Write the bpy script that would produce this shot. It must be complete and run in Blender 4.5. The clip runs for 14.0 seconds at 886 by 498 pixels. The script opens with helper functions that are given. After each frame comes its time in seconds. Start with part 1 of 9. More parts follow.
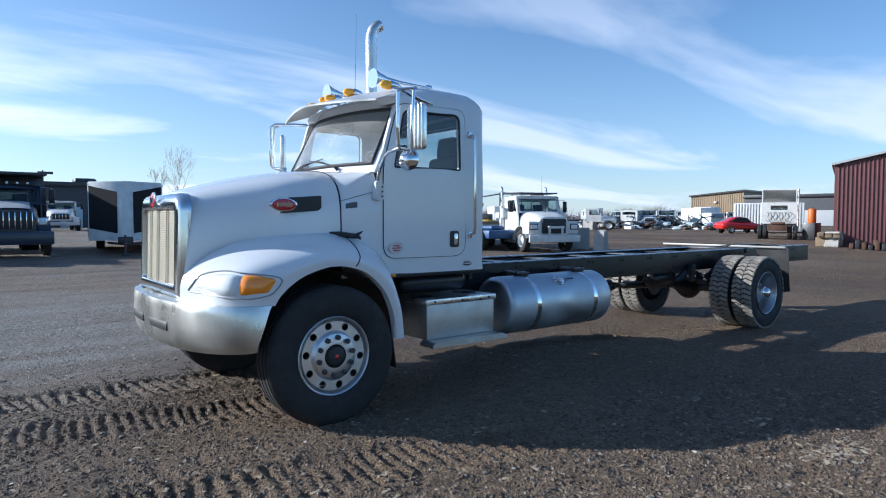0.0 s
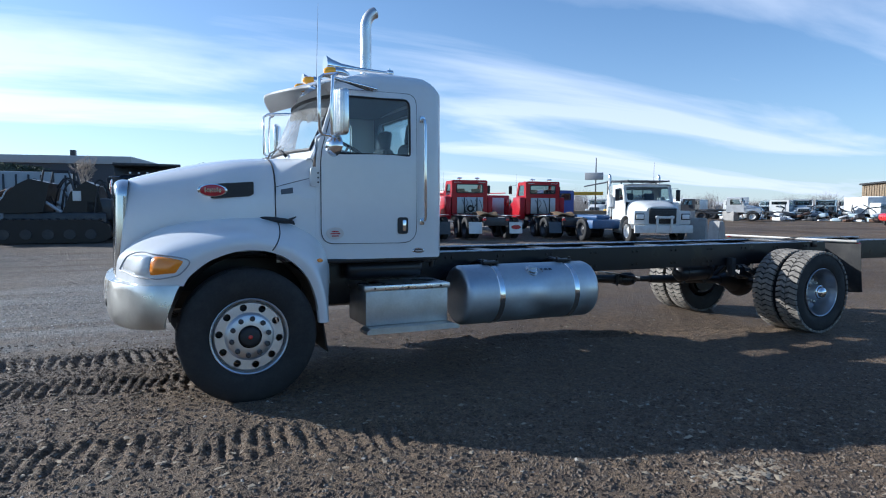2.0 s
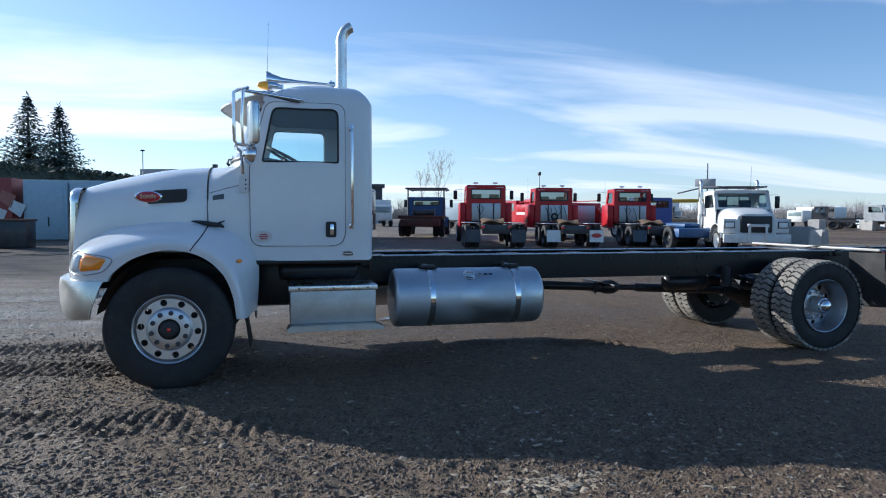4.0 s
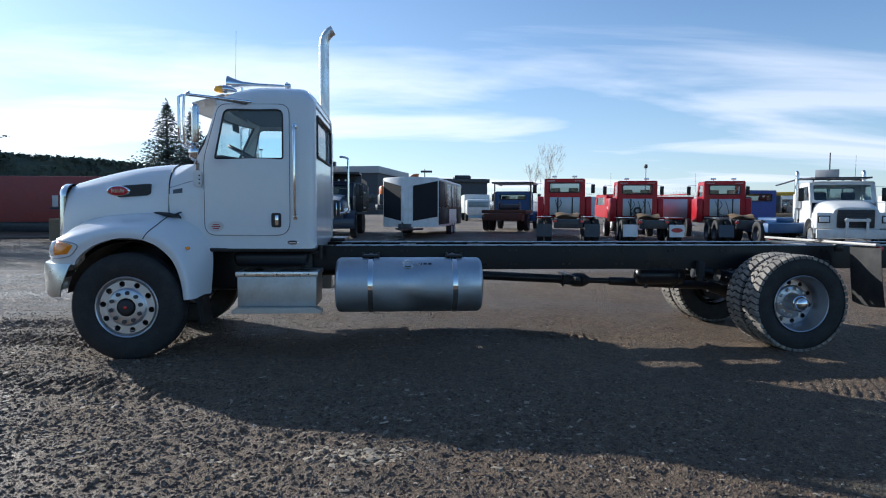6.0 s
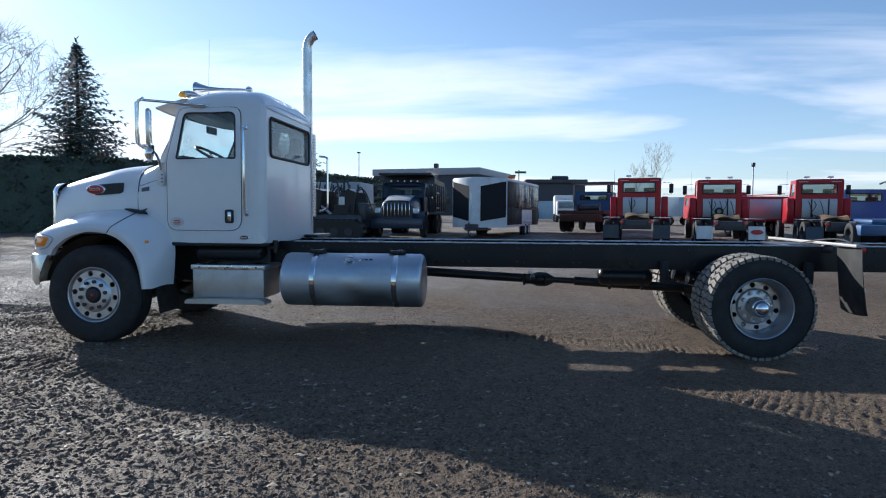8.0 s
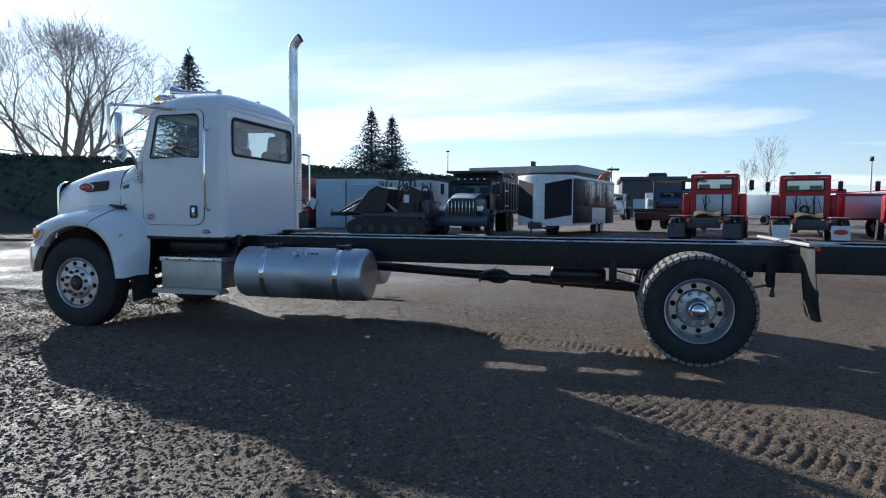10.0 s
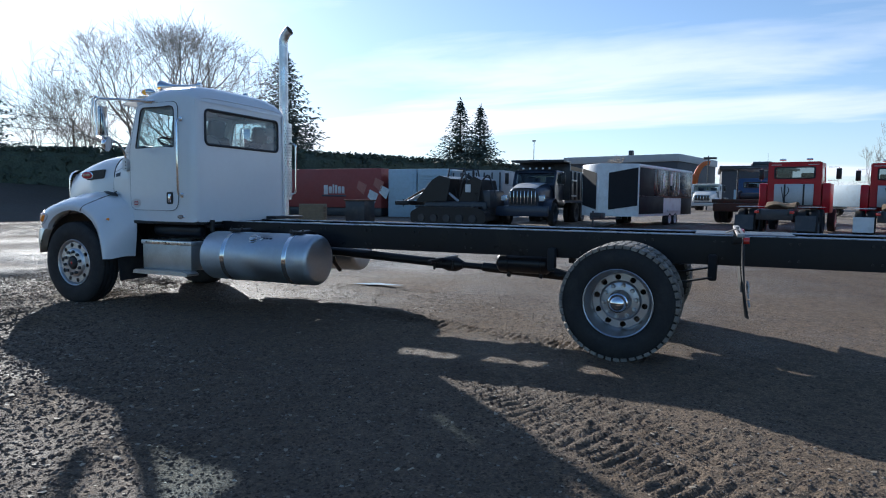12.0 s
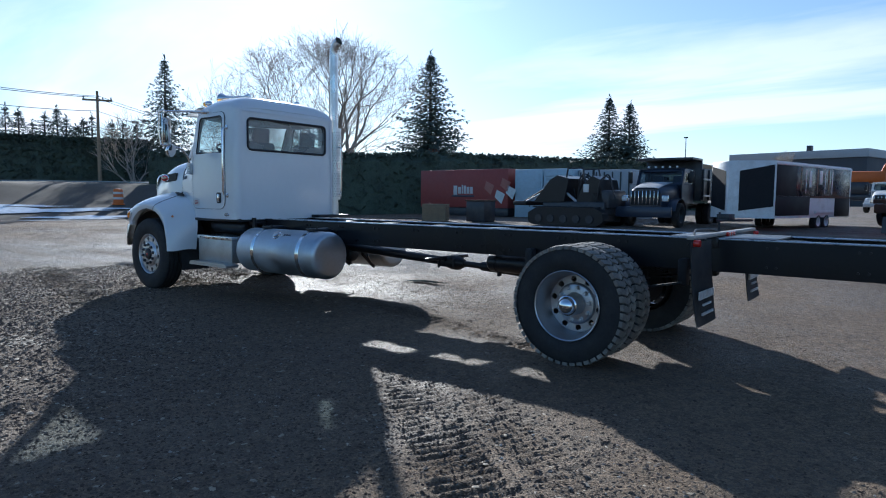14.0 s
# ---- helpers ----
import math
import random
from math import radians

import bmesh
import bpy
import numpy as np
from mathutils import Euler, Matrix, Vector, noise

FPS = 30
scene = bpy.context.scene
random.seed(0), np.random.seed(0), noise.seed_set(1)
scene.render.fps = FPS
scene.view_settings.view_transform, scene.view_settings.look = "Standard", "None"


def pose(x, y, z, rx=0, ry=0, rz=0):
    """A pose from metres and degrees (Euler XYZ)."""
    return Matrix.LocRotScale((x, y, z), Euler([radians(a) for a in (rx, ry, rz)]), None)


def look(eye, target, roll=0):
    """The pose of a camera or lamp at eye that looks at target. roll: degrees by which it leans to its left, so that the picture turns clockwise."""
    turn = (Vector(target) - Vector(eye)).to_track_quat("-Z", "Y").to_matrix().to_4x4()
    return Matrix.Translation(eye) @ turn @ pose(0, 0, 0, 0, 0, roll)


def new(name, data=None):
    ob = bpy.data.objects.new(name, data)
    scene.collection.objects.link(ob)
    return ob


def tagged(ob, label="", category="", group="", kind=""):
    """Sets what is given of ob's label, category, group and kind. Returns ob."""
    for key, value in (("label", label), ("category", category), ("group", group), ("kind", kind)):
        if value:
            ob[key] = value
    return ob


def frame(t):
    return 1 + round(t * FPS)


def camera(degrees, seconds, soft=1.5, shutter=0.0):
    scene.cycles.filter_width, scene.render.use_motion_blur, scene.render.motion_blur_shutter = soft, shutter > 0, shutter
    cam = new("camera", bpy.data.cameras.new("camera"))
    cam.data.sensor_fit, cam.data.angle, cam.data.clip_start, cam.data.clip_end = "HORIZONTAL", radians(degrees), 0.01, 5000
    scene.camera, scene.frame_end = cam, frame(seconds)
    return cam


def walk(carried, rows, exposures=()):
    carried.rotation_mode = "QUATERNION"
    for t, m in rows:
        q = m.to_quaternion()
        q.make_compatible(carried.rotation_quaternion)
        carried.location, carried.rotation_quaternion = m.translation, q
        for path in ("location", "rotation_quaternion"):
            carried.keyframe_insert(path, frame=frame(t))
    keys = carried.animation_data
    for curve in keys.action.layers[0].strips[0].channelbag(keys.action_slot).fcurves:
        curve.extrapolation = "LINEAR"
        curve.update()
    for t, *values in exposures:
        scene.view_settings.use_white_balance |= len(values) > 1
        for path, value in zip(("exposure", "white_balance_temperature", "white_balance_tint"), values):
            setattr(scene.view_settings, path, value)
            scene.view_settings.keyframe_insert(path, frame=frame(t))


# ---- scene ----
cam = camera(69.7, 14.0, soft=1.1)
PATH = [
    (0, (-2.257, -5.466, 1.543), (-1.039, -3.882, 1.449), 0.0),
    (0.5, (-1.886, -5.742, 1.499), (-0.708, -4.131, 1.379), 0.2),
    (1, (-1.526, -5.993, 1.505), (-0.421, -4.331, 1.376), 0.2),
    (1.5, (-1.13, -6.169, 1.513), (-0.168, -4.42, 1.382), 0.2),
    (2, (-0.705, -6.287, 1.522), (0.135, -4.476, 1.393), 0.3),
    (2.5, (-0.266, -6.468, 1.521), (0.47, -4.613, 1.396), 0.3),
    (3, (0.136, -6.607, 1.498), (0.802, -4.725, 1.37), 0.4),
    (3.2, (0.297, -6.676, 1.501), (0.933, -4.784, 1.383), 0.4),
    (5.3, (2.086, -7.417, 1.459), (2.324, -5.434, 1.343), 0.2),
    (5.5, (2.255, -7.429, 1.458), (2.468, -5.444, 1.336), 0.3),
    (6, (2.717, -7.547, 1.463), (2.837, -5.554, 1.343), 0.2),
    (6.5, (3.164, -7.626, 1.459), (3.21, -5.63, 1.341), 0.3),
    (7, (3.576, -7.597, 1.455), (3.548, -5.601, 1.335), 0.4),
    (7.5, (4.037, -7.63, 1.45), (3.909, -5.638, 1.335), 0.4),
    (8, (4.473, -7.558, 1.423), (4.257, -5.573, 1.306), 0.3),
    (8.2, (4.649, -7.541, 1.423), (4.411, -5.559, 1.311), 0.2),
    (10.3, (6.424, -7.221, 1.393), (5.851, -5.309, 1.266), 0.4),
    (10.5, (6.59, -7.183, 1.375), (5.993, -5.279, 1.247), 0.4),
    (11, (7.001, -7.062, 1.362), (6.341, -5.178, 1.23), 0.5),
    (11.5, (7.432, -6.951, 1.384), (6.698, -5.097, 1.228), 0.5),
    (12, (7.757, -6.724, 1.381), (6.938, -4.907, 1.225), 0.6),
    (12.5, (8.146, -6.552, 1.391), (7.247, -4.772, 1.236), 0.5),
    (13, (8.501, -6.353, 1.399), (7.488, -4.636, 1.24), 0.7),
    (13.5, (8.891, -6.121, 1.391), (7.762, -4.478, 1.235), 0.6),
    (14, (9.361, -5.938, 1.392), (8.127, -4.372, 1.232), 0.6),
]
walk(cam, [(t, look(eye, target, roll)) for t, eye, target, roll in PATH],
     [(0, 0.52, 5380, 8), (3, 0.50, 5400, 8), (6.5, 0.44, 5650, 8), (8, 0.43, 5650, 9), (11, 0.40, 5700, 9), (14, 0.38, 5400, 8)])

# ---- light: a low winter sun behind the truck, thin cirrus ----
SUN_EL, SUN_AZ = radians(20.7), math.atan2(0.766, 0.643)
SUN_DIR = Vector((-math.sin(SUN_AZ) * math.cos(SUN_EL), math.cos(SUN_AZ) * math.cos(SUN_EL), math.sin(SUN_EL)))
scene.view_settings.exposure = 0.0
world = bpy.data.worlds.new("sky")
scene.world = world
world.use_nodes = True
wn, wl = world.node_tree.nodes, world.node_tree.links
wn.clear()
sky = wn.new("ShaderNodeTexSky")
sky.sky_type, sky.sun_disc = "NISHITA", False
sky.sun_elevation, sky.sun_rotation = SUN_EL, -SUN_AZ
sky.air_density, sky.dust_density, sky.ozone_density = 1.0, 0.3, 2.6
coord = wn.new("ShaderNodeTexCoord")
# cirrus: streaked noise on a flat layer overhead, gathered towards the horizon
sep = wn.new("ShaderNodeSeparateXYZ")
wl.new(coord.outputs["Generated"], sep.inputs[0])


def wmath(op, a, b=None, clamp=False):
    n = wn.new("ShaderNodeMath")
    n.operation, n.use_clamp = op, clamp
    for i, v in enumerate((a, b)):
        if v is None:
            continue
        if isinstance(v, (int, float)):
            n.inputs[i].default_value = v
        else:
            wl.new(v, n.inputs[i])
    return n.outputs[0]


up = wmath("MAXIMUM", sep.outputs["Z"], 0.0)
lift = wmath("ADD", up, 0.10)
flat = wn.new("ShaderNodeCombineXYZ")
wl.new(wmath("DIVIDE", sep.outputs["X"], lift), flat.inputs[0])
wl.new(wmath("DIVIDE", sep.outputs["Y"], lift), flat.inputs[1])
turnmap = wn.new("ShaderNodeMapping")
turnmap.inputs["Rotation"].default_value = (0, 0, radians(-35))
turnmap.inputs["Scale"].default_value = (0.36, 0.95, 1.0)
wl.new(flat.outputs[0], turnmap.inputs[0])
cirrus = wn.new("ShaderNodeTexNoise")
cirrus.inputs["Scale"].default_value, cirrus.inputs["Detail"].default_value = 0.85, 9
cirrus.inputs["Roughness"].default_value, cirrus.inputs["Distortion"].default_value = 0.52, 0.5
wl.new(turnmap.outputs[0], cirrus.inputs["Vector"])
cover = wmath("MULTIPLY", wmath("SUBTRACT", cirrus.outputs[0], 0.44), 6.5, True)
low = wmath("SUBTRACT", 1.15, wmath("MULTIPLY", up, 2.5), True)
cover = wmath("MULTIPLY", cover, wmath("ADD", wmath("MULTIPLY", low, 0.85), 0.08), True)
haze = wmath("POWER", wmath("SUBTRACT", 1.0, up, True), 6.0)
cover = wmath("MAXIMUM", cover, wmath("MULTIPLY", haze, 0.42))
# thin cloud shines brighter towards the sun
sunward = wn.new("ShaderNodeVectorMath")
sunward.operation = "DOT_PRODUCT"
sunward.inputs[1].default_value = SUN_DIR
wl.new(coord.outputs["Generated"], sunward.inputs[0])
glow = wmath("POWER", wmath("MAXIMUM", wmath("ADD", wmath("MULTIPLY", sunward.outputs["Value"], 0.75), 0.25), 0.0), 2.2)
cover = wmath("ADD", cover, wmath("MULTIPLY", wmath("SUBTRACT", 1.0, cover), wmath("MULTIPLY", glow, 0.12)), True)
# the sky is clear on the side away from the cloud bank
clear = wn.new("ShaderNodeMapRange")
clear.inputs[1].default_value, clear.inputs[2].default_value, clear.inputs[3].default_value, clear.inputs[4].default_value = -0.40, 0.12, 0.22, 1.0
wl.new(sep.outputs["Y"], clear.inputs[0])
cover = wmath("MULTIPLY", cover, clear.outputs[0])
cloud = wn.new("ShaderNodeMixRGB")
shade = wn.new("ShaderNodeMixRGB")
shade.inputs[1].default_value, shade.inputs[2].default_value = (7.0, 7.1, 7.6, 1), (11.2, 10.9, 10.8, 1)
wl.new(glow, shade.inputs[0])
wl.new(shade.outputs[0], cloud.inputs[2])
wl.new(cover, cloud.inputs[0])
azure = wn.new("ShaderNodeMixRGB")
azure.blend_type = "MULTIPLY"
azure.inputs[0].default_value, azure.inputs[2].default_value = 1.0, (0.88, 1.0, 1.08, 1)
wl.new(sky.outputs[0], azure.inputs[1])
wl.new(azure.outputs[0], cloud.inputs[1])
back = wn.new("ShaderNodeBackground")
back.inputs[1].default_value = 0.094
wl.new(cloud.outputs[0], back.inputs[0])
wout = wn.new("ShaderNodeOutputWorld")
wl.new(back.outputs[0], wout.inputs[0])

sun_data = bpy.data.lights.new("sun", "SUN")
sun_data.energy, sun_data.angle, sun_data.color = 5.0, radians(0.6), (1.0, 0.91, 0.78)
sun = new("sun", sun_data)
sun.matrix_world = look(SUN_DIR * 60, (0, 0, 0))

# ---- materials ----
def mat(name, color, rough=0.5, metal=0.0, vary=0.08, scale=6.0, bump=0.0, bump_scale=60.0, coat=0.0, spec=0.5, dirt=None, dirt_amount=0.0,
        dirt_scale=3.0, random=0.0, rough_vary=0.12):
    """A principled surface with colour variation at two scales, patchy gloss, stains of dirt and a fine relief."""
    m = bpy.data.materials.new(name)
    m.use_nodes = True
    n, l = m.node_tree.nodes, m.node_tree.links
    b = n["Principled BSDF"]
    tc = n.new("ShaderNodeTexCoord")
    big = n.new("ShaderNodeTexNoise")
    big.inputs["Scale"].default_value, big.inputs["Detail"].default_value = scale, 6
    l.new(tc.outputs["Object"], big.inputs["Vector"])
    small = n.new("ShaderNodeTexNoise")
    small.inputs["Scale"].default_value, small.inputs["Detail"].default_value = scale * 9, 4
    l.new(tc.outputs["Object"], small.inputs["Vector"])
    hsv = n.new("ShaderNodeHueSaturation")
    hsv.inputs["Color"].default_value = (*color, 1)
    add = n.new("ShaderNodeMath")
    add.operation = "ADD"
    l.new(big.outputs[0], add.inputs[0])
    l.new(small.outputs[0], add.inputs[1])
    value = n.new("ShaderNodeMapRange")
    value.inputs[1].default_value, value.inputs[2].default_value = 0.6, 1.4
    value.inputs[3].default_value, value.inputs[4].default_value = 1 - vary, 1 + vary
    l.new(add.outputs[0], value.inputs[0])
    out = value.outputs[0]
    if random:
        info = n.new("ShaderNodeObjectInfo")
        spread = n.new("ShaderNodeMapRange")
        spread.inputs[3].default_value, spread.inputs[4].default_value = 1 - random, 1 + random
        l.new(info.outputs["Random"], spread.inputs[0])
        mul = n.new("ShaderNodeMath")
        mul.operation = "MULTIPLY"
        l.new(out, mul.inputs[0])
        l.new(spread.outputs[0], mul.inputs[1])
        out = mul.outputs[0]
    l.new(out, hsv.inputs["Value"])
    color_out = hsv.outputs[0]
    if dirt:
        spots = n.new("ShaderNodeTexNoise")
        spots.inputs["Scale"].default_value, spots.inputs["Detail"].default_value = dirt_scale, 9
        spots.inputs["Roughness"].default_value = 0.65
        l.new(tc.outputs["Object"], spots.inputs["Vector"])
        ramp = n.new("ShaderNodeMapRange")
        ramp.inputs[1].default_value, ramp.inputs[2].default_value = 0.48, 0.72
        ramp.inputs[4].default_value = dirt_amount
        l.new(spots.outputs[0], ramp.inputs[0])
        mix = n.new("ShaderNodeMixRGB")
        mix.inputs[2].default_value = (*dirt, 1)
        l.new(ramp.outputs[0], mix.inputs[0])
        l.new(color_out, mix.inputs[1])
        color_out = mix.outputs[0]
    l.new(color_out, b.inputs["Base Color"])
    r = n.new("ShaderNodeMapRange")
    r.inputs[1].default_value, r.inputs[2].default_value = 0.3, 0.7
    r.inputs[3].default_value, r.inputs[4].default_value = max(0.02, rough - rough_vary * rough), min(1, rough + rough_vary * 1.5 * rough)
    l.new(big.outputs[0], r.inputs[0])
    l.new(r.outputs[0], b.inputs["Roughness"])
    b.inputs["Metallic"].default_value = metal
    b.inputs["Specular IOR Level"].default_value = spec
    b.inputs["Coat Weight"].default_value = coat
    b.inputs["Coat Roughness"].default_value = 0.06
    if bump:
        tex = n.new("ShaderNodeTexNoise")
        tex.inputs["Scale"].default_value, tex.inputs["Detail"].default_value = bump_scale, 5
        l.new(tc.outputs["Object"], tex.inputs["Vector"])
        bm = n.new("ShaderNodeBump")
        bm.inputs["Strength"].default_value, bm.inputs["Distance"].default_value = bump, 0.01
        l.new(tex.outputs[0], bm.inputs["Height"])
        l.new(bm.outputs[0], b.inputs["Normal"])
    return m


def glass_mat(name, tint, gloss_rough=0.01, ior=1.5):
    """A thin pane: tinted see-through with a Fresnel gloss."""
    m = bpy.data.materials.new(name)
    m.use_nodes = True
    n, l = m.node_tree.nodes, m.node_tree.links
    n.remove(n["Principled BSDF"])
    clear, gloss, mix, face, power, scale = (n.new("ShaderNode" + k) for k in ("BsdfTransparent", "BsdfGlossy", "MixShader", "LayerWeight", "Math", "Math"))
    clear.inputs[0].default_value = (*tint, 1)
    gloss.inputs["Roughness"].default_value = gloss_rough
    base = ((ior - 1) / (ior + 1)) ** 2 * 1.8
    face.inputs[0].default_value = 0.5
    power.operation, power.inputs[1].default_value = "POWER", 4.0
    scale.operation, scale.inputs[1].default_value, scale.inputs[2].default_value = "MULTIPLY_ADD", 1 - base, base
    l.new(face.outputs["Facing"], power.inputs[0])
    l.new(power.outputs[0], scale.inputs[0])
    l.new(scale.outputs[0], mix.inputs[0])
    l.new(clear.outputs[0], mix.inputs[1])
    l.new(gloss.outputs[0], mix.inputs[2])
    l.new(mix.outputs[0], n["Material Output"].inputs[0])
    return m


def ground_mat():
    """Packed dark gravel and old asphalt: patches, fine stones, damp places."""
    m = bpy.data.materials.new("packed_gravel")
    m.use_nodes = True
    n, l = m.node_tree.nodes, m.node_tree.links
    b = n["Principled BSDF"]
    tc = n.new("ShaderNodeTexCoord")

    def tex(kind, scale, detail=6, rough=0.6):
        t = n.new("ShaderNodeTex" + kind)
        t.inputs["Scale"].default_value = scale
        if kind == "Noise":
            t.inputs["Detail"].default_value, t.inputs["Roughness"].default_value = detail, rough
        l.new(tc.outputs["Object"], t.inputs["Vector"])
        return t

    def ramp(src, stops):
        r = n.new("ShaderNodeValToRGB")
        r.color_ramp.elements[0].position, r.color_ramp.elements[0].color = stops[0][0], (*stops[0][1], 1)
        r.color_ramp.elements[1].position, r.color_ramp.elements[1].color = stops[-1][0], (*stops[-1][1], 1)
        for p, c in stops[1:-1]:
            r.color_ramp.elements.new(p).color = (*c, 1)
        l.new(src, r.inputs[0])
        return r.outputs[0]

    patches = tex("Noise", 0.16, 5, 0.55)
    grit = tex("Noise", 9.0, 8, 0.7)
    stones = tex("Voronoi", 56.0)
    fine = tex("Voronoi", 150.0)
    soil = ramp(patches.outputs[0], [(0.36, (0.117, 0.081, 0.053)), (0.5, (0.180, 0.128, 0.085)), (0.66, (0.258, 0.190, 0.128))])
    speck = ramp(stones.outputs["Color"], [(0.0, (0.45, 0.45, 0.46)), (0.6, (1.0, 0.97, 0.93)), (0.9, (1.3, 1.24, 1.15)), (1.0, (1.7, 1.62, 1.5))])
    mul = n.new("ShaderNodeMixRGB")
    mul.blend_type = "MULTIPLY"
    mul.inputs[0].default_value = 0.85
    l.new(soil, mul.inputs[1])
    l.new(speck, mul.inputs[2])
    crumbs = ramp(fine.outputs["Color"], [(0.0, (0.5, 0.49, 0.48)), (0.5, (0.95, 0.94, 0.92)), (0.85, (1.2, 1.17, 1.12)), (1.0, (1.7, 1.62, 1.5))])
    crush = n.new("ShaderNodeMixRGB")
    crush.blend_type = "MULTIPLY"
    crush.inputs[0].default_value = 0.85
    l.new(mul.outputs[0], crush.inputs[1])
    l.new(crumbs, crush.inputs[2])
    gritc = ramp(grit.outputs[0], [(0.3, (0.6, 0.6, 0.6)), (0.5, (1, 1, 1)), (0.75, (1.35, 1.3, 1.22))])
    mul2 = n.new("ShaderNodeMixRGB")
    mul2.blend_type = "MULTIPLY"
    mul2.inputs[0].default_value = 0.9
    l.new(crush.outputs[0], mul2.inputs[1])
    l.new(gritc, mul2.inputs[2])
    # an apron of paler, worn asphalt ahead of the truck, with a ragged edge
    sep = n.new("ShaderNodeSeparateXYZ")
    l.new(tc.outputs["Object"], sep.inputs[0])
    ragged = tex("Noise", 0.7, 6, 0.65)

    def calc(op, a, c):
        q = n.new("ShaderNodeMath")
        q.operation = op
        for i, v in enumerate((a, c)):
            if isinstance(v, (int, float)):
                q.inputs[i].default_value = v
            else:
                l.new(v, q.inputs[i])
        return q.outputs[0]

    edge = calc("ADD", calc("SUBTRACT", calc("MULTIPLY", sep.outputs["Y"], 0.45), calc("MULTIPLY", sep.outputs["X"], 0.35)), calc("MULTIPLY", ragged.outputs[0], 2.4))
    apron = n.new("ShaderNodeMapRange")
    apron.inputs[1].default_value, apron.inputs[2].default_value, apron.inputs[4].default_value = 1.6, 2.8, 0.95
    l.new(edge, apron.inputs[0])
    reach = n.new("ShaderNodeMapRange")
    reach.inputs[1].default_value, reach.inputs[2].default_value = -16.0, -8.0
    l.new(sep.outputs["X"], reach.inputs[0])
    pale = n.new("ShaderNodeMixRGB")
    pale.blend_type = "MULTIPLY"
    pale.inputs[0].default_value = 0.8
    pale.inputs[1].default_value = (0.32, 0.295, 0.265, 1)
    l.new(gritc, pale.inputs[2])
    apron_mix = n.new("ShaderNodeMixRGB")
    # the apron is worn in long streaks and fades out across the yard
    stretch = n.new("ShaderNodeMapping")
    stretch.inputs["Scale"].default_value = (0.16, 1.5, 1.0)
    stretch.inputs["Rotation"].default_value = (0, 0, radians(6))
    l.new(tc.outputs["Object"], stretch.inputs[0])
    streak = n.new("ShaderNodeTexNoise")
    streak.inputs["Scale"].default_value, streak.inputs["Detail"].default_value = 1.0, 7
    l.new(stretch.outputs[0], streak.inputs["Vector"])
    worn = n.new("ShaderNodeMapRange")
    worn.inputs[1].default_value, worn.inputs[2].default_value, worn.inputs[3].default_value = 0.36, 0.58, 0.40
    l.new(streak.outputs[0], worn.inputs[0])
    fade = n.new("ShaderNodeMapRange")
    fade.inputs[1].default_value, fade.inputs[2].default_value, fade.inputs[3].default_value, fade.inputs[4].default_value = 5.5, 10.0, 1.0, 0.45
    l.new(sep.outputs["Y"], fade.inputs[0])
    l.new(calc("MULTIPLY", calc("MULTIPLY", apron.outputs[0], reach.outputs[0]), calc("MULTIPLY", worn.outputs[0], fade.outputs[0])), apron_mix.inputs[0])
    l.new(mul2.outputs[0], apron_mix.inputs[1])
    l.new(pale.outputs[0], apron_mix.inputs[2])
    l.new(apron_mix.outputs[0], b.inputs["Base Color"])
    damp = tex("Noise", 0.33, 4, 0.6)
    rr = n.new("ShaderNodeMapRange")
    rr.inputs[1].default_value, rr.inputs[2].default_value = 0.42, 0.62
    rr.inputs[3].default_value, rr.inputs[4].default_value = 0.62, 0.9
    l.new(damp.outputs[0], rr.inputs[0])
    l.new(rr.outputs[0], b.inputs["Roughness"])
    b.inputs["Specular IOR Level"].default_value = 0.35
    h = n.new("ShaderNodeMath")
    h.operation = "ADD"
    l.new(stones.outputs["Distance"], h.inputs[0])
    l.new(fine.outputs["Distance"], h.inputs[1])
    h2 = n.new("ShaderNodeMath")
    h2.operation = "ADD"
    l.new(h.outputs[0], h2.inputs[0])
    l.new(grit.outputs[0], h2.inputs[1])
    bump = n.new("ShaderNodeBump")
    bump.inputs["Strength"].default_value, bump.inputs["Distance"].default_value = 1.0, 0.019
    l.new(h2.outputs[0], bump.inputs["Height"])
    l.new(bump.outputs[0], b.inputs["Normal"])
    return m


M_GROUND = ground_mat()
M_WHITE = mat("white_paint", (0.75, 0.76, 0.77), 0.22, vary=0.02, scale=1.5, coat=0.6, dirt=(0.55, 0.53, 0.5), dirt_amount=0.10, dirt_scale=1.6)
M_CHROME = mat("chrome", (0.78, 0.79, 0.80), 0.07, 1.0, vary=0.03, rough_vary=0.4)
M_DULLCHROME = mat("dull_chrome", (0.74, 0.73, 0.71), 0.3, 1.0, vary=0.08, scale=4, rough_vary=0.5, dirt=(0.3, 0.28, 0.25), dirt_amount=0.35, dirt_scale=5)
M_ALU = mat("brushed_aluminium", (0.54, 0.57, 0.60), 0.46, 1.0, vary=0.07, scale=3, bump=0.03, bump_scale=80, rough_vary=0.35)
M_WHEEL = mat("wheel_aluminium", (0.66, 0.66, 0.67), 0.40, 1.0, vary=0.05, scale=7, rough_vary=0.12, dirt=(0.42, 0.40, 0.37), dirt_amount=0.25, dirt_scale=4)
M_REARWHEEL = mat("dull_wheel_aluminium", (0.50, 0.50, 0.52), 0.36, 1.0, vary=0.06, scale=7, rough_vary=0.15, dirt=(0.30, 0.28, 0.25), dirt_amount=0.3, dirt_scale=4)
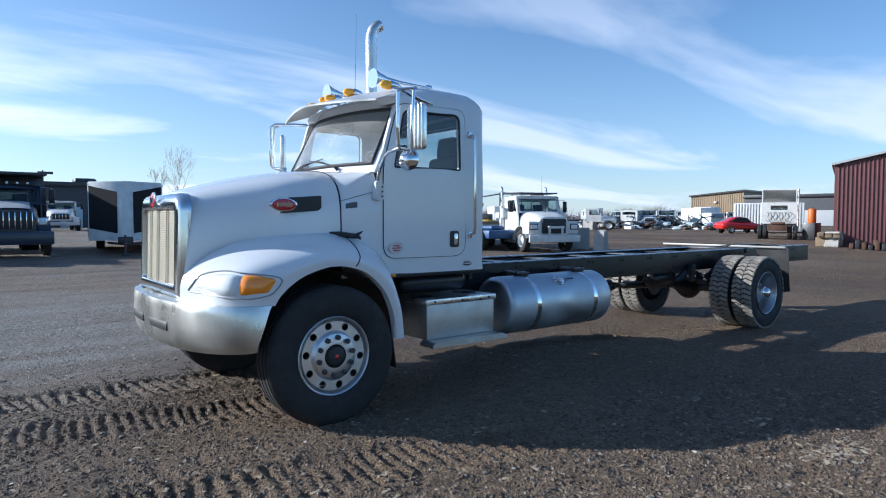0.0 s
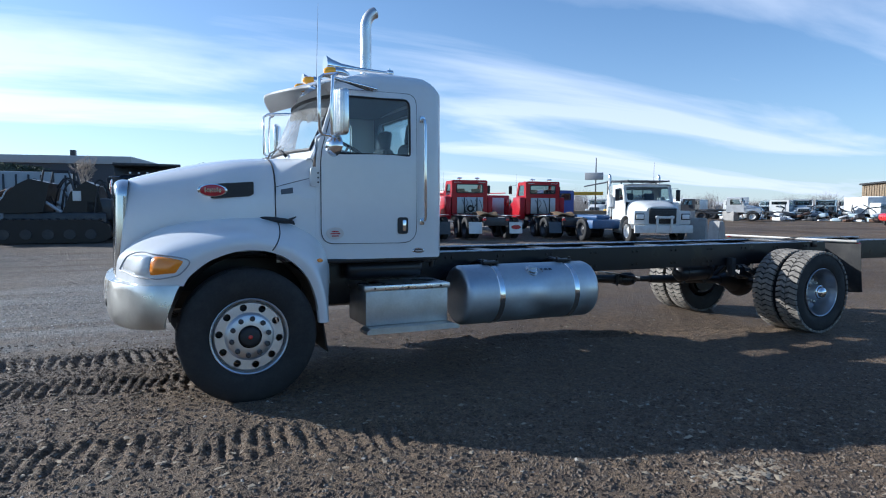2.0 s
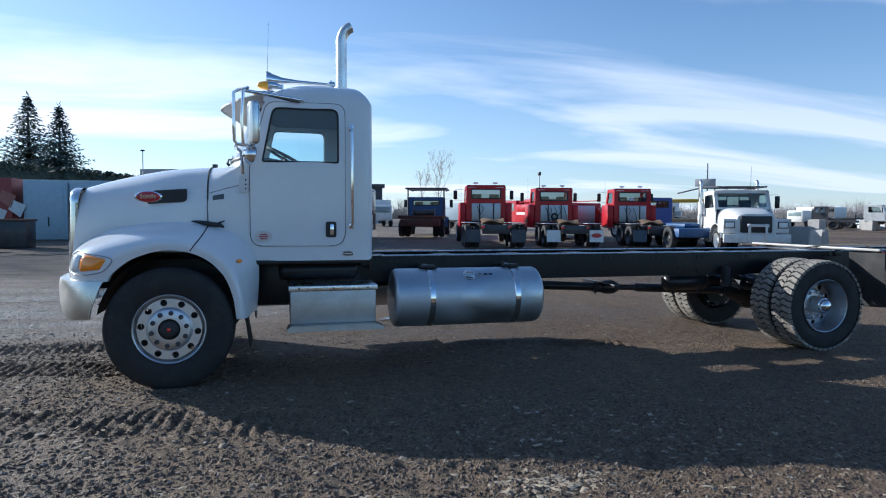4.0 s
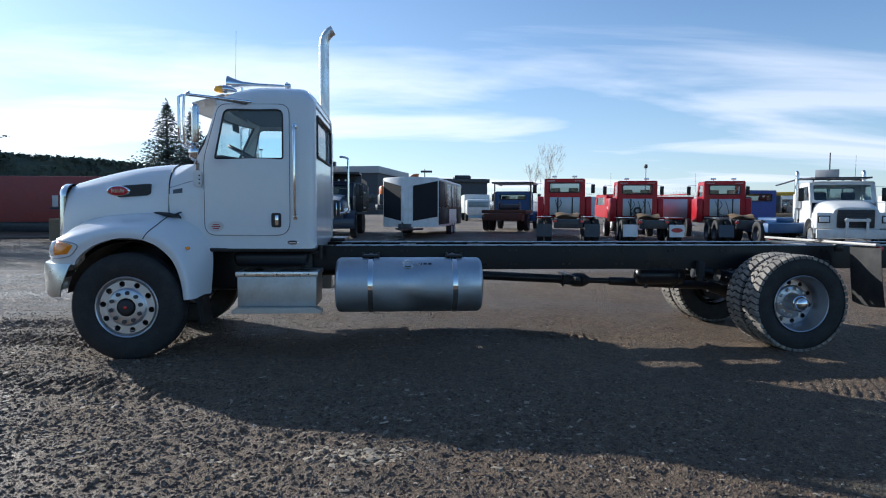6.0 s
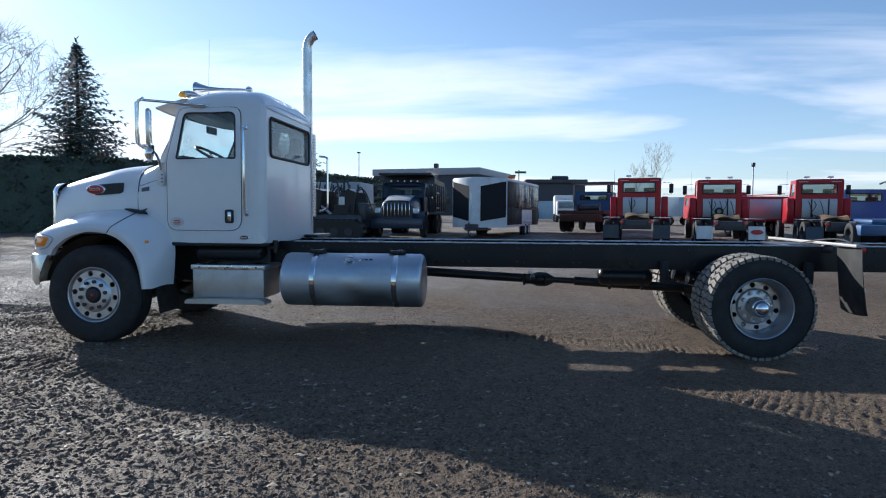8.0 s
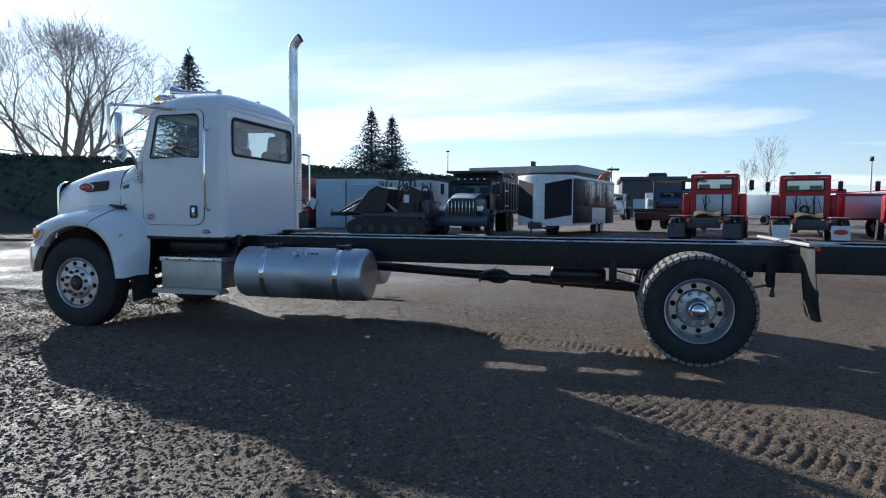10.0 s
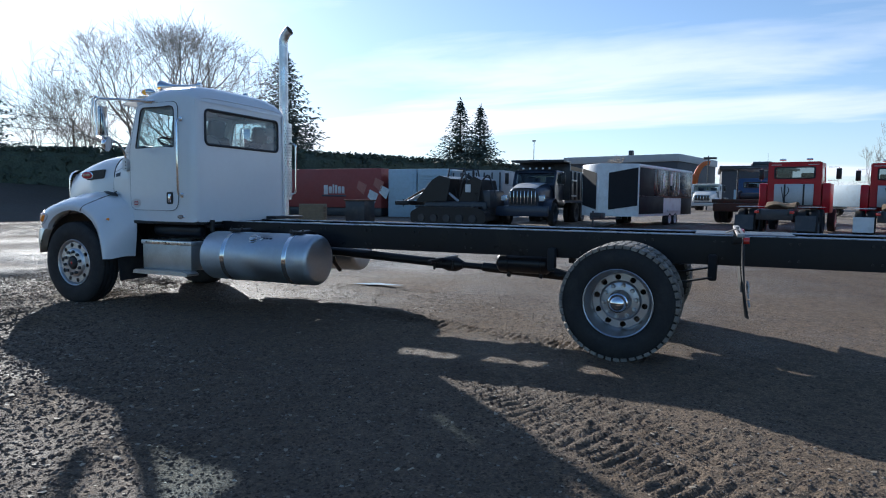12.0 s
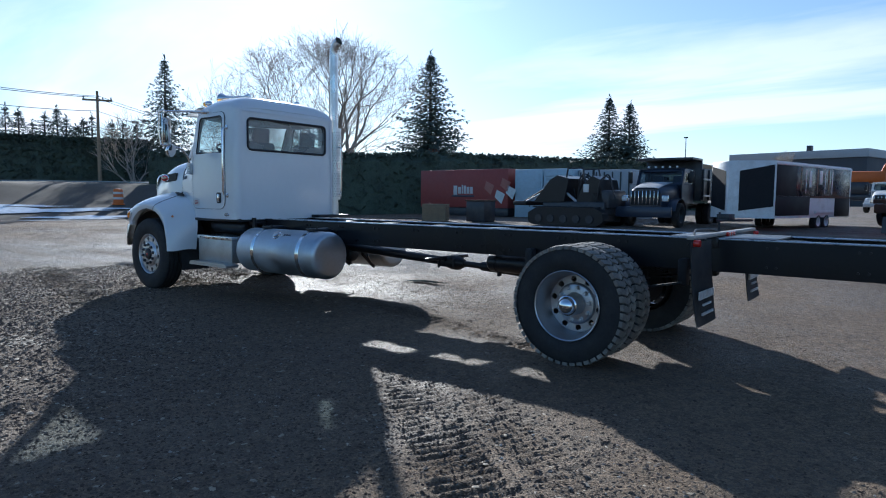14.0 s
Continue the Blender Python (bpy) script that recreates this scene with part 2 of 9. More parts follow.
M_TREADPLATE = mat("tread_plate", (0.55, 0.54, 0.52), 0.42, 0.9, vary=0.1, scale=5, bump=0.25, bump_scale=130, dirt=(0.3, 0.27, 0.23), dirt_amount=0.5)
M_BLACK = mat("chassis_black", (0.014, 0.014, 0.016), 0.34, vary=0.25, scale=4, bump=0.04, bump_scale=40, coat=0.05, spec=0.35, dirt=(0.05, 0.045, 0.04), dirt_amount=0.10, dirt_scale=3)
M_PLASTIC = mat("black_plastic", (0.022, 0.022, 0.024), 0.5, vary=0.2, scale=8, bump=0.08)
M_RUBBER = mat("tyre_rubber", (0.019, 0.0185, 0.019), 0.75, vary=0.3, scale=6, bump=0.15, bump_scale=70, dirt=(0.10, 0.09, 0.078), dirt_amount=0.22, dirt_scale=5)
# tread colour is raised past its dirt so the lugs read as sunlit
M_TREAD = mat("worn_sunlit_tread", (0.19, 0.17, 0.146), 0.8, vary=0.3, scale=14, bump=0.2, bump_scale=90, dirt=(0.40, 0.36, 0.30), dirt_amount=0.9, dirt_scale=7)
M_VISOR = mat("satin_visor_steel", (0.64, 0.65, 0.66), 0.42, 0.55, vary=0.06, scale=3, rough_vary=0.3)
M_GASKET = mat("rubber_gasket", (0.02, 0.02, 0.022), 0.55, vary=0.15)
M_GREY = mat("cab_trim_grey", (0.10, 0.115, 0.135), 0.7, vary=0.1, scale=5, bump=0.1)
M_SEAT = mat("seat_cloth", (0.030, 0.036, 0.050), 0.9, vary=0.2, scale=12, bump=0.2)
M_AMBER = mat("amber_lens", (0.95, 0.29, 0.015), 0.18, vary=0.06, coat=0.8, scale=20)
M_REDLENS = mat("red_lens", (0.62, 0.03, 0.02), 0.18, vary=0.06, coat=0.8, scale=20)
M_CLEARLENS = mat("clear_lens", (0.78, 0.79, 0.78), 0.16, vary=0.1, coat=1.0, scale=14)
M_BUMPER = mat("bumper_chrome", (0.80, 0.79, 0.76), 0.26, 1.0, vary=0.03, scale=2, rough_vary=0.12, dirt=(0.5, 0.48, 0.44), dirt_amount=0.2, dirt_scale=3)
M_SHELL = mat("polished_shell_chrome", (0.80, 0.80, 0.79), 0.12, 1.0, vary=0.02, scale=2, rough_vary=0.2)
M_BEZEL = mat("lamp_bezel_grey", (0.32, 0.33, 0.35), 0.45, vary=0.08)
M_FRONTBUMPER = mat("dull_bumper_chrome", (0.70, 0.70, 0.67), 0.27, 1.0, vary=0.04, scale=2, rough_vary=0.3, dirt=(0.36, 0.34, 0.30), dirt_amount=0.35, dirt_scale=3)
M_TOPAMBER = mat("amber_marker_lens", (1.0, 0.46, 0.02), 0.2, vary=0.05, coat=0.8, scale=20)
M_BADGE = mat("red_enamel", (0.42, 0.02, 0.03), 0.25, vary=0.08, coat=0.6)
M_STICKER = mat("pale_sticker", (0.62, 0.58, 0.55), 0.6, vary=0.1, scale=20)
M_RED = mat("red_truck_paint", (0.42, 0.007, 0.016), 0.35, vary=0.10, scale=1.2, coat=0.1, spec=0.3, dirt=(0.25, 0.03, 0.03), dirt_amount=0.2, dirt_scale=2)
M_BLUE = mat("blue_truck_paint", (0.018, 0.090, 0.34), 0.35, vary=0.12, scale=1.2, coat=0.4)
M_RAIL = mat("frame_rail_black", (0.010, 0.010, 0.012), 0.32, vary=0.2, scale=4, spec=0.22, rough_vary=0.2, dirt=(0.04, 0.036, 0.03), dirt_amount=0.10, dirt_scale=3)
# near-white metal whose paleness imitates light caught along the rails
M_EDGE = mat("pale_rail_glint", (0.62, 0.63, 0.65), 0.28, 0.5, vary=0.2, scale=9)
M_PLANK = mat("worn_grey_plank", (0.40, 0.38, 0.35), 0.55, 0.25, vary=0.15, scale=5, dirt=(0.24, 0.21, 0.18), dirt_amount=0.5, dirt_scale=8)
M_FARTWIG = mat("far_grey_twigs", (0.20, 0.185, 0.18), 0.95, vary=0.3, scale=0.1)
M_OLDBLUE = mat("faded_blue_paint", (0.024, 0.085, 0.215), 0.5, vary=0.2, scale=1.5, dirt=(0.08, 0.07, 0.06), dirt_amount=0.5)
M_NAVY = mat("navy_truck_paint", (0.022, 0.032, 0.055), 0.4, vary=0.2, scale=1.5, coat=0.3)
M_DARK = mat("weathered_dark_paint", (0.028, 0.03, 0.036), 0.45, vary=0.25, scale=2, coat=0.2, dirt=(0.09, 0.08, 0.07), dirt_amount=0.5)
M_OLDWHITE = mat("aged_white_paint", (0.70, 0.70, 0.68), 0.4, vary=0.07, scale=1.5, dirt=(0.36, 0.31, 0.26), dirt_amount=0.4, dirt_scale=2.5)
M_GLOSSBLACK = mat("glossy_black_panel", (0.012, 0.014, 0.02), 0.24, vary=0.1, spec=0.5, rough_vary=0.3)
M_GLASS = glass_mat("window_glass", (0.74, 0.87, 0.91))


def filmed_glass(name, tint, film_amount):
    """A pane with a thin, uneven, pale diffuse film."""
    m = glass_mat(name, tint)
    n, l = m.node_tree.nodes, m.node_tree.links
    film, blend, grain, ramp = (n.new("ShaderNode" + k) for k in ("BsdfDiffuse", "MixShader", "TexNoise", "MapRange"))
    film.inputs[0].default_value = (0.72, 0.72, 0.70, 1)
    grain.inputs["Scale"].default_value, grain.inputs["Detail"].default_value = 3.0, 5
    ramp.inputs[1].default_value, ramp.inputs[2].default_value = 0.3, 0.75
    ramp.inputs[3].default_value, ramp.inputs[4].default_value = film_amount * 0.6, film_amount * 1.6
    l.new(grain.outputs[0], ramp.inputs[0])
    l.new(ramp.outputs[0], blend.inputs[0])
    l.new(m.node_tree.nodes["Material Output"].inputs[0].links[0].from_socket, blend.inputs[1])
    l.new(film.outputs[0], blend.inputs[2])
    l.new(blend.outputs[0], n["Material Output"].inputs[0])
    return m


M_SCREEN = filmed_glass("filmed_windscreen_glass", (0.78, 0.88, 0.91), 0.2)
M_REARGLASS = filmed_glass("filmed_rear_glass", (0.55, 0.62, 0.63), 0.22)
M_DARKTINT = glass_mat("dark_tinted_glass", (0.28, 0.32, 0.33))
M_TINT = glass_mat("tinted_glass", (0.55, 0.62, 0.63))
M_CONCRETE = mat("concrete", (0.42, 0.40, 0.37), 0.85, vary=0.12, scale=2.5, bump=0.3, bump_scale=40, dirt=(0.22, 0.2, 0.18), dirt_amount=0.6)
M_TANSIDE = mat("tan_siding", (0.30, 0.215, 0.13), 0.6, vary=0.08, scale=0.6, dirt=(0.2, 0.15, 0.1), dirt_amount=0.3, dirt_scale=0.4)
M_REDSIDE = mat("maroon_siding", (0.150, 0.060, 0.062), 0.5, vary=0.08, scale=0.5, dirt=(0.11, 0.05, 0.05), dirt_amount=0.4, dirt_scale=0.4)
M_DARKWALL = mat("dark_facade", (0.07, 0.072, 0.08), 0.7, vary=0.15, scale=0.4)
M_FASCIA = mat("pale_fascia", (0.42, 0.43, 0.44), 0.6, vary=0.08, scale=0.5)
M_CONTRED = mat("faded_red_print", (0.30, 0.055, 0.045), 0.5, vary=0.15, scale=0.6, dirt=(0.25, 0.08, 0.07), dirt_amount=0.5, dirt_scale=0.7)
M_PRINT_RED = mat("faded_print", (0.42, 0.16, 0.12), 0.6, vary=0.2, scale=2)
M_CONTBLUE = mat("pale_blue_panel", (0.42, 0.52, 0.58), 0.55, vary=0.07, scale=0.8, dirt=(0.3, 0.33, 0.34), dirt_amount=0.4)
M_RUST = mat("rusty_steel", (0.10, 0.052, 0.032), 0.8, vary=0.3, scale=4, bump=0.2)
M_TAN = mat("greasy_tan_cover", (0.20, 0.13, 0.07), 0.85, vary=0.25, scale=6, bump=0.3)
M_ORANGE = mat("orange_paint", (0.60, 0.14, 0.02), 0.5, vary=0.12, scale=2)
M_YELLOW = mat("yellow_paint", (0.62, 0.38, 0.04), 0.5, vary=0.12, scale=2)
M_CARRED = mat("red_car_paint", (0.60, 0.02, 0.02), 0.2, vary=0.03, coat=1.0)
M_BARK = mat("bark", (0.085, 0.07, 0.058), 0.95, vary=0.3, scale=5, bump=0.5, bump_scale=30)
M_TWIG = mat("bare_twigs", (0.36, 0.31, 0.26), 0.9, vary=0.25, scale=0.8)
M_NEEDLE = mat("spruce_needles", (0.088, 0.118, 0.100), 0.8, vary=0.45, scale=1.3)
M_HEDGE = mat("hedge_leaves", (0.070, 0.088, 0.062), 0.85, vary=0.5, scale=1.0)
M_SOIL = mat("bank_soil", (0.075, 0.06, 0.045), 0.9, vary=0.3, scale=0.8, bump=0.4, bump_scale=6, dirt=(0.10, 0.085, 0.055), dirt_amount=0.5, dirt_scale=0.5)
M_WOOD = mat("weathered_wood", (0.26, 0.19, 0.12), 0.85, vary=0.25, scale=6, bump=0.2)
M_GALV = mat("galvanised_metal", (0.50, 0.51, 0.52), 0.5, 0.7, vary=0.12, scale=2)
M_TRAILER_DARK = mat("trailer_dark_skin", (0.020, 0.021, 0.024), 0.55, vary=0.2, scale=2.0, bump=0.05, bump_scale=3)
M_TRAILER_DARK.node_tree.nodes["Principled BSDF"].inputs["Specular IOR Level"].default_value = 0.12
M_ICE = mat("thin_ice", (0.62, 0.66, 0.70), 0.35, vary=0.3, scale=0.6, bump=0.25, bump_scale=5, dirt=(0.16, 0.14, 0.12), dirt_amount=0.55, dirt_scale=0.9)
M_GRILLE = mat("grille_wire", (0.52, 0.48, 0.38), 0.45, 0.35, vary=0.1, scale=8)
M_CHIP = mat("pale_wood_chips", (0.36, 0.29, 0.20), 0.7, vary=0.3, scale=25)


def stone_mat(name, stops, rough=0.85):
    """Loose bits, each of its own colour along a ramp."""
    m = mat(name, (0.2, 0.2, 0.2), rough, vary=0.2, scale=30)
    n, l = m.node_tree.nodes, m.node_tree.links
    geo, ramp = n.new("ShaderNodeNewGeometry"), n.new("ShaderNodeValToRGB")
    ramp.color_ramp.interpolation = "CONSTANT"
    ramp.color_ramp.elements[0].position, ramp.color_ramp.elements[0].color = 0.0, (*stops[0][1], 1)
    ramp.color_ramp.elements[1].position, ramp.color_ramp.elements[1].color = stops[1][0], (*stops[1][1], 1)
    for p, c in stops[2:]:
        ramp.color_ramp.elements.new(p).color = (*c, 1)
    n["Principled BSDF"].inputs["Specular IOR Level"].default_value = 0.2
    l.new(geo.outputs["Random Per Island"], ramp.inputs[0])
    l.new(ramp.outputs[0], [q for q in n if q.type == "HUE_SAT"][0].inputs["Color"])
    return m


M_STONE = stone_mat("loose_stones", [(0, (0.085, 0.062, 0.046)), (0.35, (0.132, 0.099, 0.073)), (0.7, (0.185, 0.143, 0.107)), (0.93, (0.24, 0.20, 0.157)), (0.990, (0.36, 0.33, 0.28))])
M_PALESTONE = stone_mat("pale_gravel", [(0, (0.20, 0.185, 0.165)), (0.4, (0.30, 0.28, 0.255)), (0.75, (0.42, 0.395, 0.36)), (0.95, (0.60, 0.57, 0.53))])
M_PUDDLE = mat("standing_water", (0.02, 0.022, 0.024), 0.04, vary=0.1, scale=1, spec=0.6, rough_vary=0.3)

# ---- mesh helpers ----
def part(name, bm, material, parent=None, label="", smooth=38, m=None):
    """Link a bmesh as one mesh object under a thing or a part."""
    bmesh.ops.recalc_face_normals(bm, faces=bm.faces[:])
    me = bpy.data.meshes.new(name)
    bm.to_mesh(me)
    bm.free()
    return part_of(name, me, material, parent, label, smooth, m)


def part_of(name, me, material=None, parent=None, label="", smooth=38, m=None):
    if material:
        me.materials.clear()
        me.materials.append(material)
    if smooth:
        me.shade_smooth()
        me.set_sharp_from_angle(angle=radians(smooth))
    ob = new(name, me)
    if parent:
        ob.parent = parent
    if m is not None:
        ob.matrix_basis = m
    if label:
        tagged(ob, label)
    return ob


def again(name, ob, parent, m):
    """One more piece on the same mesh."""
    o = new(name, ob.data)
    o.parent = parent
    o.matrix_basis = m
    return o


def yard_rise(x, y):
    """The yard climbs gently away from the truck."""
    return 0.0125 * np.clip(y - 2.0, 0, 40) * np.clip((x + 27.0) / 8.0, 0, 1)


def thing(name, m, label, category, group="", kind=""):
    ob = new(name)
    ob.empty_display_size = 0.2
    if category not in ("building", "house", "tree", "pole"):
        r = float(yard_rise(m.translation.x, m.translation.y))
        m = Matrix.Translation((0, 0, r)) @ m @ Matrix.Diagonal((1, 1, 1 - r / 2.9, 1))
    ob.matrix_basis = m
    return tagged(ob, label, category, group, kind)


def bm_new():
    return bmesh.new()


def box(bm, x0, x1, y0, y1, z0, z1, bevel=0.0, seg=2, m=None):
    r = bmesh.ops.create_cube(bm, size=1.0, matrix=Matrix.Translation(((x0 + x1) / 2, (y0 + y1) / 2, (z0 + z1) / 2)) @ Matrix.Diagonal((abs(x1 - x0), abs(y1 - y0), abs(z1 - z0), 1)))
    vs = r["verts"]
    if bevel:
        es = list({e for v in vs for e in v.link_edges})
        out = bmesh.ops.bevel(bm, geom=es, offset=bevel, segments=seg, affect="EDGES", profile=0.5)
        vs = list({v for f in out["faces"] for v in f.verts} | {v for v in vs if v.is_valid})
    if m is not None:
        bmesh.ops.transform(bm, matrix=m, verts=vs)
    return vs


def prism(bm, outline, y0, y1, m=None):
    """A solid from an outline in (x, z), between y0 and y1."""
    a = [bm.verts.new((x, y0, z)) for x, z in outline]
    b = [bm.verts.new((x, y1, z)) for x, z in outline]
    bm.faces.new(a)
    bm.faces.new(b[::-1])
    for i in range(len(a)):
        j = (i + 1) % len(a)
        bm.faces.new((a[i], b[i], b[j], a[j]))
    if m is not None:
        bmesh.ops.transform(bm, matrix=m, verts=a + b)
    return a + b


def rings(bm, loops, closed=True, caps=True):
    """Skin a row of loops of points."""
    vs = [[bm.verts.new(p) for p in loop] for loop in loops]
    n = len(vs[0])
    for a, b in zip(vs, vs[1:]):
        for i in range(n if closed else n - 1):
            j = (i + 1) % n
            bm.faces.new((a[i], a[j], b[j], b[i]))
    if caps and closed:
        bm.faces.new(vs[0][::-1])
        bm.faces.new(vs[-1])
    return vs


def tube(bm, points, r, seg=8, caps=True, closed=False):
    """A pipe along points; r is one radius or one for each point."""
    pts = [Vector(p) for p in points]
    rs = r if isinstance(r, (list, tuple)) else [r] * len(pts)
    loops = []
    last = None
    for i, p in enumerate(pts):
        if closed:
            d = (pts[(i + 1) % len(pts)] - pts[i - 1]).normalized()
        else:
            d = (pts[min(i + 1, len(pts) - 1)] - pts[max(i - 1, 0)]).normalized()
        if last is None:
            a = d.cross(Vector((0, 0, 1)) if abs(d.z) < 0.9 else Vector((1, 0, 0))).normalized()
        else:
            a = (last - d * last.dot(d)).normalized()
        last = a
        b = d.cross(a)
        loops.append([p + (a * math.cos(k) + b * math.sin(k)) * rs[i] for k in (2 * math.pi * q / seg for q in range(seg))])
    if closed:
        loops.append(loops[0])
        rings(bm, loops[:-1] + [loops[0]], True, False)
        bmesh.ops.remove_doubles(bm, verts=bm.verts[:], dist=1e-5)
    else:
        rings(bm, loops, True, caps)


def curve(points, steps=6, closed=False):
    """A smooth line through points."""
    ps = [Vector(p) for p in points]
    n = len(ps)
    out = []
    for i in range(n if closed else n - 1):
        if closed:
            p0, p1, p2, p3 = ps[i - 1], ps[i], ps[(i + 1) % n], ps[(i + 2) % n]
        else:
            p0, p1, p2, p3 = ps[max(i - 1, 0)], ps[i], ps[i + 1], ps[min(i + 2, n - 1)]
        for k in range(steps):
            t = k / steps
            out.append(0.5 * ((2 * p1) + (p2 - p0) * t + (2 * p0 - 5 * p1 + 4 * p2 - p3) * t * t + (3 * p1 - p0 - 3 * p2 + p3) * t ** 3))
    if not closed:
        out.append(ps[-1])
    return out


def lathe(bm, profile, seg=32, m=None, close=False):
    """Turn a profile of (radius, height) about the y axis; height runs along y."""
    loops = []
    for r, h in profile:
        loops.append([(r * math.cos(a), h, r * math.sin(a)) for a in (2 * math.pi * k / seg for k in range(seg))])
    if close:
        loops.append(loops[0])
    before = set(bm.verts)
    vs = rings(bm, loops, True, False)
    if close:
        bmesh.ops.remove_doubles(bm, verts=[v for v in bm.verts if v not in before], dist=1e-6)
    else:
        if profile[0][0] > 1e-5:
            pass
    new_vs = [v for v in bm.verts if v not in before]
    bmesh.ops.remove_doubles(bm, verts=[v for v in new_vs if abs(v.co.x) < 1e-6 and abs(v.co.z) < 1e-6], dist=1e-5)
    new_vs = [v for v in bm.verts if v not in before]
    if m is not None:
        bmesh.ops.transform(bm, matrix=m, verts=new_vs)
    return new_vs


def cyl(bm, p0, p1, r, seg=16, r1=None):
    tube(bm, [p0, p1], [r, r if r1 is None else r1], seg)


def rounded(corners, radius, steps=5):
    """A polygon with rounded corners; radius is one number or one for each corner."""
    n = len(corners)
    out = []
    for i in range(n):
        p, a, b = (Vector(corners[k % n]) for k in (i, i - 1, i + 1))
        r = radius[i] if isinstance(radius, (list, tuple)) else radius
        da, db = (a - p), (b - p)
        r = min(r, da.length * 0.49, db.length * 0.49)
        s, e = p + da.normalized() * r, p + db.normalized() * r
        for k in range(steps + 1):
            t = k / steps
            out.append((1 - t) ** 2 * s + 2 * t * (1 - t) * p + t * t * e)
    return out


def radial(outline, centre, angles):
    """Where rays from centre at these angles meet an outline."""
    out = []
    n = len(outline)
    c = Vector(centre)
    for a in angles:
        d = Vector((math.cos(a), math.sin(a)))
        best = None
        for i in range(n):
            p, q = outline[i], outline[(i + 1) % n]
            e = q - p
            det = d.x * -e.y + d.y * e.x
            if abs(det) < 1e-12:
                continue
            w = p - c
            t = (w.x * -e.y + w.y * e.x) / det
            s = (d.x * w.y - d.y * w.x) / det
            if t > 0 and -1e-6 <= s <= 1 + 1e-6 and (best is None or t < best):
                best = t
        out.append(c + d * (best or 0.01))
    return out


def ring_angles(centre, *outlines, extra=40):
    c = Vector(centre)
    a = [2 * math.pi * k / extra for k in range(extra)]
    for o in outlines:
        a += [math.atan2(p.y - c.y, p.x - c.x) % (2 * math.pi) for p in o]
    a.sort()
    keep = [a[0]]
    for x in a[1:]:
        if x - keep[-1] > 0.004:
            keep.append(x)
    return keep


def holed(bm, outer, inner, centre, place, thick, place_in=None, steps=5):
    """A plate with an opening: outline and opening in a plane, place(u, v, depth) puts them in the world. Its edges have depth."""
    ang = ring_angles(centre, outer, inner)
    o, i = radial(outer, centre, ang), radial(inner, centre, ang)
    n = len(ang)
    rows = []
    for depth in (0.0, thick):
        for k in range(steps + 1):
            rows.append([place(*(o[q] + (i[q] - o[q]) * k / steps), depth) for q in range(n)])
    a = [[bm.verts.new(p) for p in row] for row in rows]
    front, back_ = a[:steps + 1], a[steps + 1:]

    def skin(r0, r1):
        for q in range(n):
            w = (q + 1) % n
            bm.faces.new((r0[q], r0[w], r1[w], r1[q]))

    for k in range(steps):
        skin(front[k], front[k + 1])
        skin(back_[k], back_[k + 1])
    skin(front[0], back_[0])
    skin(front[-1], back_[-1])


def sheet(bm, f, nu, nv, thick=0.0):
    """A surface f(u, v), u and v from 0 to 1; with thick it becomes a plate."""
    g = [[bm.verts.new(f(i / nu, j / nv)) for j in range(nv + 1)] for i in range(nu + 1)]
    faces = [bm.faces.new((g[i][j], g[i + 1][j], g[i + 1][j + 1], g[i][j + 1])) for i in range(nu) for j in range(nv)]
    if thick:
        bmesh.ops.recalc_face_normals(bm, faces=faces)
        bmesh.ops.solidify(bm, geom=faces, thickness=thick)
    return g


def lathe_mesh(name, profile, seg=32, close=False):
    bm = bm_new()
    lathe(bm, profile, seg, close=close)
    bmesh.ops.recalc_face_normals(bm, faces=bm.faces[:])
    me = bpy.data.meshes.new(name)
    bm.to_mesh(me)
    bm.free()
    return me

# ---- ground: one sheet, fine under the truck and coarse towards the horizon ----
def lattice(x, y, cell, seed):
    """Smooth value noise, -1 to 1."""
    rng = np.random.RandomState(seed)
    table = rng.rand(256, 256) * 2 - 1
    u, v = x / cell, y / cell
    i, j = np.floor(u).astype(int), np.floor(v).astype(int)
    fu, fv = u - i, v - j
    fu, fv = fu * fu * (3 - 2 * fu), fv * fv * (3 - 2 * fv)

    def t(a, b):
        return table[a % 256, b % 256]

    return (t(i, j) * (1 - fu) + t(i + 1, j) * fu) * (1 - fv) + (t(i, j + 1) * (1 - fu) + t(i + 1, j + 1) * fu) * fv


# tyre tracks: start, end, width of the print, depth, bar spacing
TRACKS = [
    ((-9.0, 1.30), (0.3, 0.72), 0.62, 0.022, 0.110),
    ((-5.5, 0.72), (0.3, -0.58), 0.58, 0.016, 0.092),
    ((-5.5, -0.90), (1.3, -2.50), 0.60, 0.017, 0.105),
    ((3.6, -0.05), (7.2, -0.85), 0.36, 0.010, 0.080),
    ((5.4, -1.60), (9.3, -4.85), 0.46, 0.0085, 0.086),
    ((6.0, -1.62), (9.7, -4.40), 0.36, 0.005, 0.075),
    ((2.6, 0.15), (5.2, -0.35), 0.30, 0.018, 0.100),
]


